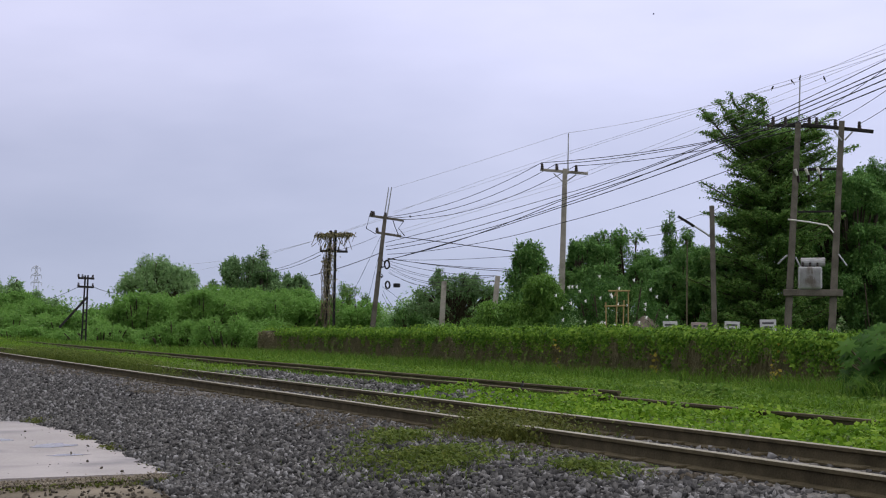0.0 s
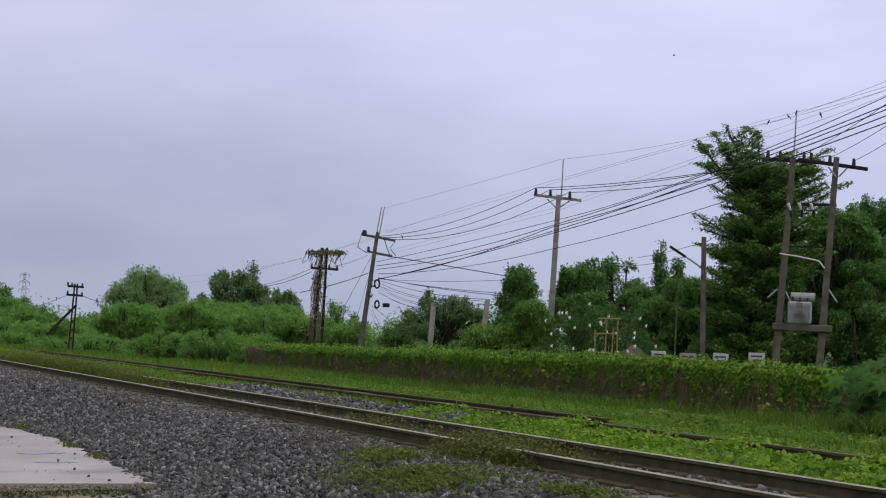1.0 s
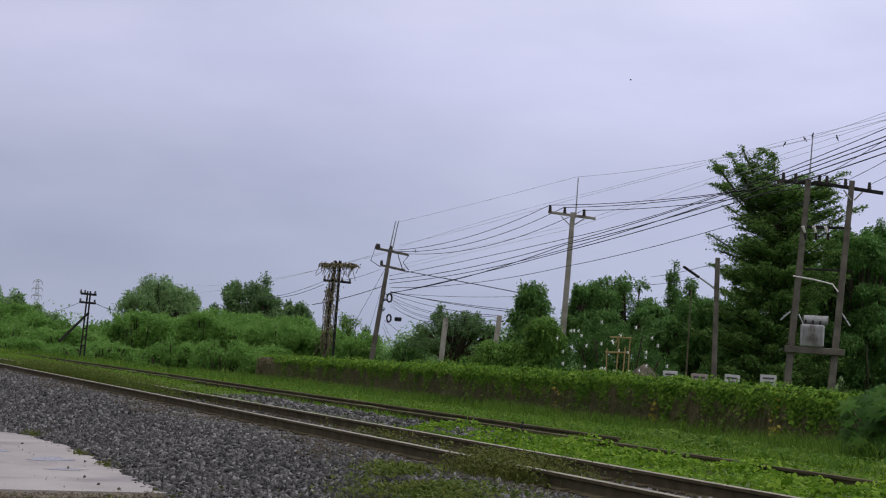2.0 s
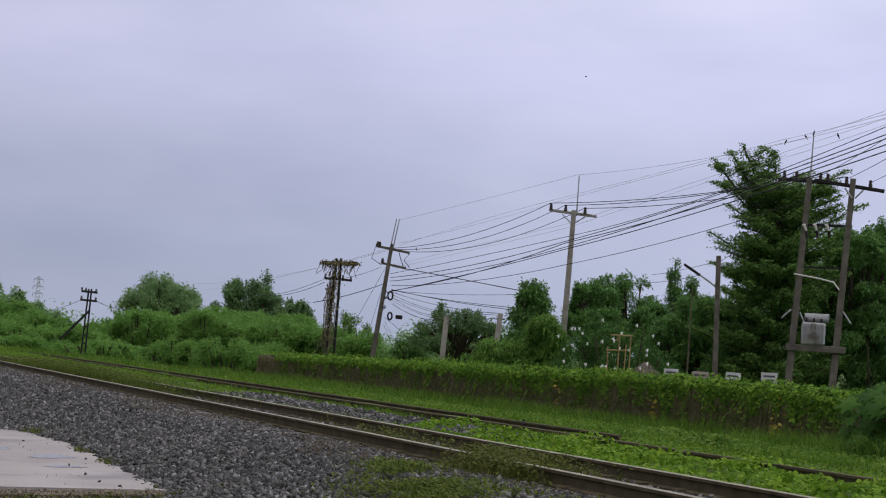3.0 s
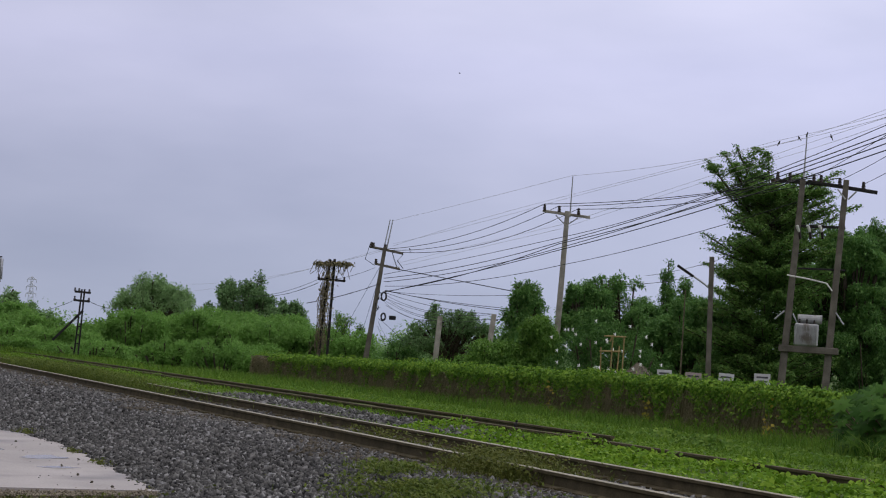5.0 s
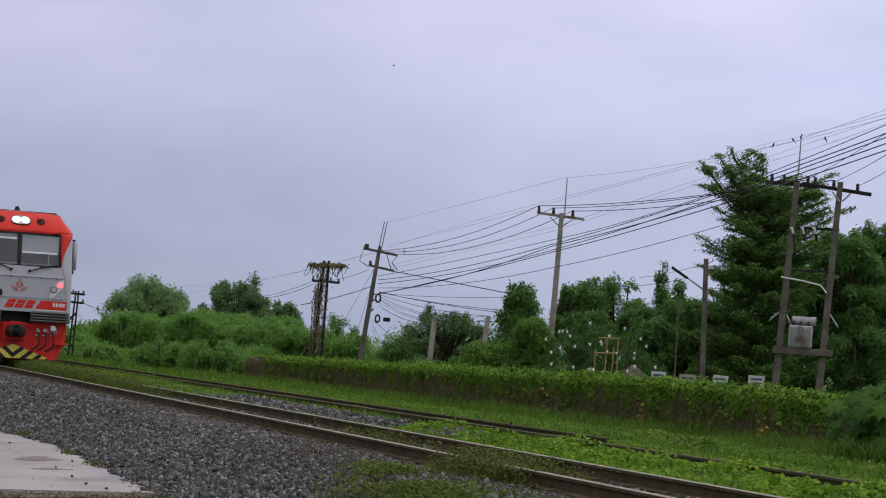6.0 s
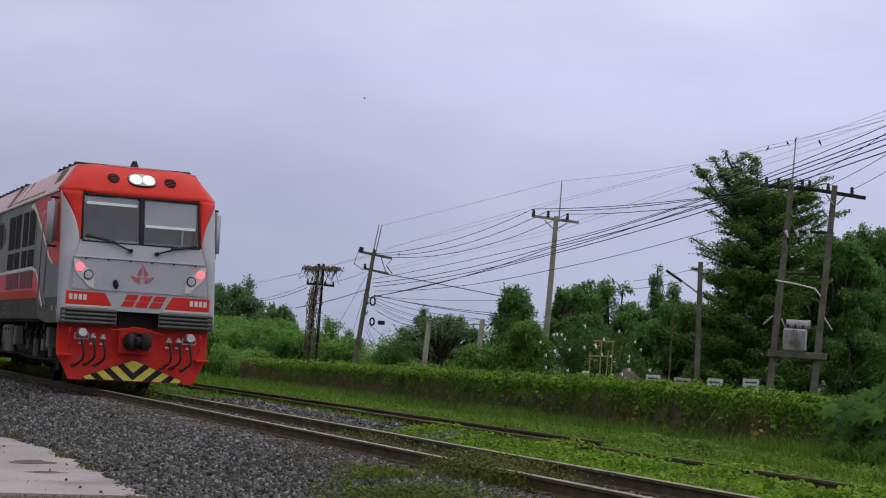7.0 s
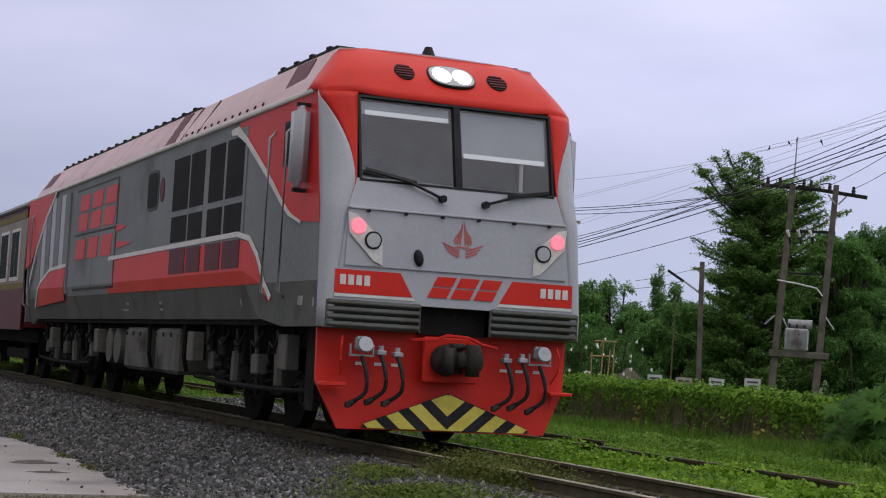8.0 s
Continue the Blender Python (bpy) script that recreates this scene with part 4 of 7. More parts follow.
def make_skirt():
    bm = bmesh.new()
    plate(bm, [(-1.38, 1.15), (-1.37, 0.62), (-1.14, 0.16), (1.14, 0.16), (1.37, 0.62), (1.38, 1.15)], 0.05, lambda u, v, w: (u, -0.22 + 0.16 * (abs(u) / 1.38) ** 3 + w, v))
    sk = part("snowplough_skirt", bm, M_RED, loco, "red front skirt with hazard chevrons")
    top = lambda a: (-0.90 + 0.90 * a, 0.22 + 0.33 * a)
    bm = bmesh.new()
    plate(bm, [(-0.92, 0.175), (-0.9, 0.225), (0, 0.56), (0.9, 0.225), (0.92, 0.175)], 0.004, lambda u, v, w: (u, -0.226 + w, v))
    part("chevron_ground", bm, M_BLACK, sk)
    for s in (-1, 1):
        for i in range(4):
            a0, a1 = 0.0 + 0.265 * i, 0.0 + 0.265 * i + 0.14 + (0.05 if i == 3 else 0)
            a1 = min(a1, 1.0)
            pts = [top(a0), top(a1)]
            for a in (a1, a0):
                x, z = top(a)
                drop_x = x + (z - 0.18) / 0.85
                pts += [(drop_x, 0.18)] if drop_x <= 0 else [(0.0, z + x * 0.85)] if a == a1 else [(0.0, z + x * 0.85)]
                if a == a1 and drop_x > 0 and top(a0)[0] + (top(a0)[1] - 0.18) / 0.85 <= 0:
                    pts.append((0.0, 0.18))
            seen = []
            for p in pts:
                if p not in seen:
                    seen.append(p)
            bm = bmesh.new()
            plate(bm, [(s * u, v) for u, v in seen], 0.004, lambda u, v, w: (u, -0.231 + w, v))
            part("chevron", bm, M_YELLOW, sk, "yellow hazard stripe")
    for s in (-1, 1):
        # slatted grey boxes under the face
        g = thing("front_grille", "", "", at=None)
        g.parent = loco
        bm = bmesh.new()
        box(bm, (s * 0.88, -0.20, 1.29), (1.0, 0.16, 0.27))
        part("grille_back", bm, M_UNDER, g)
        for i in range(4):
            bm = bmesh.new()
            box(bm, (s * 0.885, -0.285, 1.185 + 0.072 * i), (0.98, 0.085, 0.046), Matrix.Rotation(radians(-28), 4, "X"), 0.008)
            part("slat", bm, M_SILL, g)
        for x in (0.39, 1.38):
            bm = bmesh.new()
            box(bm, (s * x, -0.25, 1.29), (0.02, 0.12, 0.28), bevel=0.005)
            part("grille_end", bm, M_SILL, g)
        # sockets, hoses and steps on the skirt
        bm = bmesh.new()
        box(bm, (s * 0.98, -0.27, 1.01), (0.15, 0.10, 0.15), bevel=0.03)
        box(bm, (s * 0.98, -0.28, 0.895), (0.26, 0.03, 0.02))
        for q in (-0.12, 0.12):
            box(bm, (s * 0.98 + q, -0.28, 0.95), (0.015, 0.03, 0.11))
        rod(bm, (s * 0.98, -0.36, 1.0), (s * 0.98, -0.40, 1.01), 0.088, 0.075, 14)
        part("jumper_socket", bm, M_STEEL, loco, "grey jumper cable socket")
        for x, z in ((0.98, 0.90), (0.78, 0.93), (0.60, 0.92)):
            if x < 0.9:
                bm = bmesh.new()
                box(bm, (s * x, -0.28, z), (0.10, 0.10, 0.05), bevel=0.01)
                rod(bm, (s * x, -0.28, z - 0.03), (s * x, -0.28, z + 0.07), 0.03)
                part("hose_valve", bm, M_STEEL, loco)
            bm = bmesh.new()
            tube(bm, [(s * x + 0.035 * math.sin(2.6 * q) - 0.09 * (max(0, q - 0.70) / 0.30) ** 1.5, -0.29 - 0.10 * math.sin(3.0 * q), z - 0.02 - 0.47 * q + 0.10 * max(0, q - 0.75)) for q in np.linspace(0, 1, 14)], 0.022, 8)
            part("brake_hose", bm, M_BLACK, loco, "black rubber brake hose", smooth=True)
            bm = bmesh.new()
            end = Vector((s * x + 0.018 - 0.09, -0.305, z - 0.465))
            rod(bm, end, end + Vector((-0.05, 0, -0.035)), 0.034, 0.03, 8)
            box(bm, end + Vector((-0.06, -0.01, -0.03)), (0.05, 0.05, 0.06), bevel=0.01)
            part("hose_coupling", bm, M_COUPLER, loco)
            bm = bmesh.new()
            plate(bm, [(s * x - 0.04, 0.80), (s * x + 0.04, 0.80), (s * x + 0.04, 0.83), (s * x - 0.04, 0.83)], 0.004, lambda u, v, w: (u, -0.226 + w, v))
            part("hose_plate", bm, M_WHITE, loco, "small plate with unreadable marks")
        bm = bmesh.new()
        tube(bm, [(s * 1.18, -0.25, 1.08), (s * 1.20, -0.29, 0.98), (s * 1.20, -0.29, 0.84), (s * 1.16, -0.2, 0.70)], 0.014)
        part("grab_handle", bm, M_RED, loco)
        bm = bmesh.new()
        box(bm, (s * 1.25, -0.20, 0.60), (0.26, 0.16, 0.04), bevel=0.008)
        part("step", bm, M_RED, loco)
    bm = bmesh.new()
    bmesh.ops.create_uvsphere(bm, u_segments=16, v_segments=10, radius=0.17, matrix=Matrix.Translation((-0.09, -0.34, 0.89)) @ Matrix.Diagonal((1.0, 0.8, 0.95, 1)))
    bmesh.ops.create_uvsphere(bm, u_segments=14, v_segments=8, radius=0.13, matrix=Matrix.Translation((0.15, -0.46, 0.90)) @ Matrix.Diagonal((0.8, 1.1, 1.2, 1)))
    rod(bm, (0.12, -0.52, 0.74), (0.12, -0.52, 1.06), 0.075, 0.075, 12)
    rod(bm, (-0.14, -0.50, 0.76), (-0.14, -0.50, 1.02), 0.065, 0.06, 12)
    box(bm, (0.19, -0.36, 0.90), (0.13, 0.30, 0.26), bevel=0.05, steps=2)
    box(bm, (-0.10, -0.42, 0.90), (0.20, 0.16, 0.24), bevel=0.04, steps=2)
    box(bm, (0.02, -0.50, 0.90), (0.14, 0.08, 0.16), bevel=0.03)
    box(bm, (0.0, -0.38, 1.03), (0.16, 0.14, 0.07), bevel=0.02)
    box(bm, (-0.02, -0.14, 0.88), (0.26, 0.3, 0.24))
    part("coupler", bm, M_COUPLER, loco, "dark knuckle coupler", smooth=True)
    bm = bmesh.new()
    box(bm, (-0.01, -0.245, 0.89), (0.60, 0.04, 0.46), bevel=0.015)
    part("coupler_plate", bm, M_RED, loco)
    bm = bmesh.new()
    tube(bm, [(-0.45, -0.26, 1.08), (-0.22, -0.33, 1.09), (-0.1, -0.34, 1.14), (0.14, -0.34, 1.13), (0.3, -0.33, 1.07), (0.5, -0.26, 1.04)], 0.016)
    part("uncoupling_lever", bm, M_RED, loco)
    bm = bmesh.new()
    box(bm, (0.03, -0.12, 1.30), (0.72, 0.1, 0.32))
    part("coupler_recess", bm, M_UNDER, loco)


make_skirt()


def side_plate(outline, material, name, label="", proud=0.004, depth=0.006, both=False, parent=None):
    """A flat shape (y, z) on the body side that faces the walk; both: on the other side too."""
    for s in (-1, 1) if both else (-1,):
        bm = bmesh.new()
        plate(bm, outline, depth, lambda u, v, w: (s * (HALF + proud - w), u, v))
        if min(v for u, v in outline) < 1.78:
            for at_, across in (((0, 0, 1.78), (0, 0, 1)), ((0, 1.9, 0), (0, 1, 0)), ((0, 2.6, 0), (0, 1, 0))):
                bmesh.ops.bisect_plane(bm, geom=list(bm.verts) + list(bm.edges) + list(bm.faces), plane_co=at_, plane_no=across)
            # the flank leans in towards the sill, but for the front corner
            for p in bm.verts:
                p.co.x -= s * 0.24 * max(0, 1.78 - p.co.z) * max(0, min(1, (p.co.y - 1.9) / 0.7))
        ob = part(name, bm, material, parent or loco, label)
    return ob


def rect(y0, y1, z0, z1):
    return [(y0, z0), (y1, z0), (y1, z1), (y0, z1)]


def ribbon(points, w):
    """A bent band of width w along points (y, z)."""
    pts = [Vector(p) for p in points]
    left, right = [], []
    for i, p in enumerate(pts):
        d = (pts[min(i + 1, len(pts) - 1)] - pts[max(i - 1, 0)]).normalized()
        left.append(tuple(p + Vector((-d.y, d.x)) * w / 2)), right.append(tuple(p - Vector((-d.y, d.x)) * w / 2))
    return left + right[::-1]


def make_body():
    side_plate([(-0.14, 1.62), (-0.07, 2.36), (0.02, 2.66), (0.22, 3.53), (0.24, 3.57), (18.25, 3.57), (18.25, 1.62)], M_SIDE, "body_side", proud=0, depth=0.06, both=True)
    side_plate([(-0.16, 1.16), (-0.14, 1.62), (18.25, 1.62), (18.25, 1.12), (17.75, 1.14), (17.4, 1.23), (1.8, 1.23), (1.0, 1.15)], M_SILL, "sill", "dusty dark grey sill", proud=0.002, depth=0.07, both=True)
    bm = bmesh.new()
    box(bm, (0, 18.24, 2.36), (2.80, 0.06, 2.40))
    part("end_wall", bm, M_SIDE, loco)
    bm = bmesh.new()
    box(bm, (0, 9.2, 1.20), (2.48, 17.6, 0.06))
    part("floor_plate", bm, M_UNDER, loco)
    sec = [(-HALF, 3.57), (-1.33, 3.74), (-1.10, 4.08), (-0.6, 4.11), (0, 4.12), (0.6, 4.11), (1.10, 4.08), (1.33, 3.74), (HALF, 3.57)]
    sheet("roof", [[[(x, y, z) for x, z in sec] for y in (0.58, 3, 6, 9, 12, 15, 17.7)], [[(x, 17.7, z) for x, z in sec], [(x * 0.98, 18.26, 3.57 + (z - 3.57) * 0.35) for x, z in sec]]], M_ROOF, "faded pinkish sloping roof with sky glare in its colour")
    for s in (-1, 1):
        bm = bmesh.new()
        box(bm, (s * 1.435, 9.3, 3.575), (0.05, 17.9, 0.055), bevel=0.012)
        part("gutter", bm, M_WHITE, loco)

    def on_roof(outline, material, name, label="", lift=0.03, depth=0.02):
        bm = bmesh.new()
        plate(bm, outline, depth, lambda u, v, w: (-1.42 + 0.32 * v - 0.84 * (lift - w), u, 3.57 + 0.51 * v + 0.53 * (lift - w)))
        part(name, bm, material, loco, label)

    on_roof([(1.05, 0.45), (1.7, 0.35), (1.9, 0.95), (1.25, 0.95)], M_MAROON, "roof_louvre", "dark red louvre in the roof slope")
    on_roof([(6.35, 0.06)] + [(6.35 + 0.06 * (k % 2) + 0.02 * k, 0.06 + 0.11 * k) for k in range(1, 9)] + [(7.05, 0.98)] + [(7.05 - 0.03 * (k % 2) - 0.012 * k, 0.98 - 0.115 * k) for k in range(1, 8)] + [(6.95, 0.06)], M_MAROON, "roof_louvre", "dark red louvre in the roof slope")
    on_roof([(16.6, 0.35), (17.5, 0.30), (17.4, 0.90), (16.7, 0.90)], M_MAROON, "roof_louvre", "dark red louvre in the roof slope")
    on_roof([(5.15, 0.06), (5.2, 0.06), (5.2, 0.98), (5.15, 0.98)], M_SILL, "roof_seam")
    on_roof([(6.02, 0.06), (6.05, 0.06), (6.05, 0.98), (6.02, 0.98)], M_SILL, "roof_seam")
    for i in range(12):
        bm = bmesh.new()
        y = 2.3 + 0.32 * i
        rod(bm, (-1.36, y, 3.64), (-1.405, y, 3.668), 0.022, seg=6)
        part("roof_bolt", bm, M_BLACK, loco)
    # dark roof-top hatch edges with lifting lugs
    for y0, y1, n in ((0.8, 2.9, 4), (6.5, 16.9, 18)):
        bm = bmesh.new()
        box(bm, (0, (y0 + y1) / 2, 4.115), (2.15, y1 - y0, 0.085), bevel=0.015)
        part("roof_hatch", bm, M_IRON, loco)
        for i in range(n):
            bm = bmesh.new()
            box(bm, (-1.055, y0 + (i + 0.5 + 0.18 * math.sin(7 * i)) * (y1 - y0) / n, 4.160), (0.06, 0.10, 0.04), bevel=0.01)
            part("lifting_lug", bm, M_IRON, loco)
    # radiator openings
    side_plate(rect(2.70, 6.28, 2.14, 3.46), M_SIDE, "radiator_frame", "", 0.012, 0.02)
    bays = ((2.80, 3.54), (3.65, 4.34), (4.58, 5.28), (5.37, 6.20))
    for a, b in bays:
        side_plate(rect(a, b, 2.66, 3.36), M_MESH, "radiator_screen", "dark wire mesh", 0.016, 0.012)
        side_plate(rect(a, b, 2.24, 2.58), M_MESH, "radiator_screen", "dark wire mesh", 0.016, 0.012)
    # red flank band with its white edge
    band = [(10.3, 1.62), (10.1, 2.13), (6.0, 2.16), (2.9, 2.17), (2.45, 2.10), (2.12, 1.92), (1.85, 1.62)]
    side_plate(band, M_RED, "flank_band", "red band with white edge along the flank", 0.008)
    side_plate(ribbon([(10.2, 2.16), (6.0, 2.19), (2.9, 2.21), (2.40, 2.14), (2.05, 1.94), (1.72, 1.62), (1.45, 1.45)], 0.06), M_WHITE, "white_edge", "", 0.02, 0.01)
    side_plate([(1.80, 1.62), (1.66, 1.62), (1.44, 1.42), (1.72, 1.46)], M_RED, "flank_tail", "", 0.012)
    for a, b in bays:
        side_plate(rect(a, b, 1.82, 2.15), M_MAROON, "radiator_screen", "dark red painted mesh", 0.014)
    # red cab flank
    edge = [(3.10, 3.45), (2.70, 3.31), (2.22, 3.06), (1.73, 2.80), (1.26, 2.52), (0.93, 2.35), (0.52, 2.235)]
    cab = [(0.24, 3.55), (3.10, 3.53)] + edge + [(-0.06, 2.20), (0.02, 2.66), (0.22, 3.53)]
    side_plate(cab, M_RED, "cab_flank", "red cab side with pale curved edge", 0.008)
    pale = [(y + 0.01 + 0.05 * math.sqrt(max(0, (y - 0.5) / 2.6)), z - 0.02 - 0.035 * math.sqrt(max(0, (y - 0.5) / 2.6))) for y, z in edge]
    side_plate([(3.42, 3.47), (3.10, 3.49)] + edge[1:] + pale[::-1] + [(3.36, 3.40)], M_WHITE, "white_edge", "", 0.022, 0.01)
    side_plate(rect(0.98, 1.28, 2.86, 3.34), M_BLACK, "cab_window_frame", "", 0.014, 0.02)
    side_plate(rect(1.02, 1.24, 2.90, 3.30), M_TINT, "cab_window", "dark narrow cab window", 0.018, 0.012)
    side_plate(oval(7.43, 3.035, 0.33, 0.285, 28, 0.35), M_SILL, "side_window_frame", "", 0.012, 0.02)
    side_plate(oval(7.43, 3.035, 0.28, 0.245, 28, 0.35), M_TINT, "side_window", "small dark side window", 0.018, 0.012)
    side_plate(oval(6.88, 3.01, 0.13, 0.17), M_MAROON, "round_badge", "dark red round badge", 0.010)
    # equipment doors with slanted red marks
    for a, b, z0, z1 in ((9.84, 11.50, 2.66, 3.39), (11.53, 13.21, 2.66, 3.39), (9.84, 11.50, 1.74, 2.62), (11.53, 13.21, 1.74, 2.62)):
        side_plate(rect(a, b, z0, z1), M_SIDE, "equipment_door", "", 0.016, 0.016)
    side_plate(rect(9.80, 13.25, 1.70, 3.43), M_SILL, "door_frame", "", 0.008, 0.01)
    for i in range(3):
        for z0, z1 in ((3.04, 3.31), (2.70, 2.99), (2.22, 2.56)):
            y = lambda z: 13.05 - 1.08 * i - 0.26 * (z - 2.22)
            side_plate([(y(z0), z0), (y(z0) - 0.80, z0), (y(z1) - 0.80, z1), (y(z1), z1)], M_RED, "red_mark", "", 0.022, 0.008)
    for y, z, n in ((9.8, 2.62, 0.75), (9.7, 2.36, 1.1)):
        side_plate([(y, z - 0.06), (y - n, z), (y, z + 0.06)], M_RED, "red_streak", "", 0.008)
    # ribbed rear panels
    for i in range(7):
        side_plate(rect(13.75 + 0.47 * i, 14.14 + 0.47 * i, 1.66, 3.44), M_SILVER if i % 2 else M_SIDE, "ribbed_panel", "", 0.03, 0.03)
    side_plate([(18.24, 3.55), (15.4, 3.55), (16.3, 3.10), (17.1, 2.62), (17.6, 2.30), (18.24, 2.2)], M_RED, "rear_flank", "red rear corner with pale edge", 0.036, 0.008)
    side_plate(ribbon([(15.2, 3.55), (16.2, 3.08), (17.0, 2.58), (17.6, 2.0), (18.0, 1.66)], 0.09), M_WHITE, "white_edge", "", 0.040, 0.01)
    side_plate([(13.8, 2.12), (15.4, 2.08), (16.4, 1.85), (17.0, 1.45), (14.0, 1.55)], M_RED, "flank_band", "", 0.036, 0.008)
    side_plate(ribbon([(13.8, 2.16), (15.4, 2.12), (16.4, 1.89), (17.2, 1.45)], 0.06), M_WHITE, "white_edge", "", 0.042, 0.01)
    for y in (1.00, 1.62, 17.55, 18.1):
        bm = bmesh.new()
        tube(bm, [(-1.42, y, 1.45), (-1.49, y, 1.52), (-1.49, y, 3.20), (-1.42, y, 3.28)], 0.018, 6)
        part("handrail", bm, M_STEEL, loco, smooth=True)
    for s in (-1, 1):
        bm = bmesh.new()
        box(bm, (s * 1.53, 0.44, 2.99), (0.16, 0.26, 0.84), bevel=0.06, steps=3)
        part("mirror", bm, M_SILVER, loco, "tall grey mirror housing", smooth=True)
        bm = bmesh.new()
        box(bm, (s * 1.49, 0.46, 3.43), (0.16, 0.05, 0.04))
        part("mirror_arm", bm, M_BLACK, loco)
        bm = bmesh.new()
        box(bm, (s * 1.49, 0.46, 2.545), (0.16, 0.05, 0.04))
        part("mirror_arm", bm, M_BLACK, loco)
    for y, z, w, h in ((9.0, 1.45, 0.2, 0.05), (6.9, 1.45, 0.2, 0.05), (9.2, 1.36, 0.5, 0.04), (6.9, 1.36, 0.25, 0.04), (2.9, 1.42, 0.06, 0.14), (0.42, 1.42, 0.22, 0.13), (-0.0, 1.40, 0.05, 0.12)):
        side_plate(rect(y - w * 0.38, y + w * 0.38, z - h * 0.36, z + h * 0.36), M_STENCIL, "stencil", "small white stencil that cannot be read", 0.006)


make_body()
WHEEL = 0.46
AXLES = (1.25, 2.95, 4.65, 13.45, 15.15, 16.85)
wheelsets = []


def make_wheelset(parent, y):
    bm = bmesh.new()
    rod(bm, (-0.62, 0, 0), (0.62, 0, 0), 0.075, seg=10)
    for s in (-1, 1):
        rod(bm, (s * 0.47, 0, 0), (s * 0.60, 0, 0), WHEEL, seg=28)
        rod(bm, (s * 0.455, 0, 0), (s * 0.485, 0, 0), WHEEL + 0.028, seg=28)
        rod(bm, (s * 0.60, 0, 0), (s * 0.66, 0, 0), 0.14, seg=14)
        for k in range(4):
            a = 1.5708 * k
            rod(bm, (s * 0.60, 0.28 * math.cos(a), 0.28 * math.sin(a)), (s * 0.607, 0.28 * math.cos(a), 0.28 * math.sin(a)), 0.06, seg=8)
    ob = part("wheelset", bm, M_UNDER, parent, at=pose(0, y, WHEEL))
    wheelsets.append((ob, y))


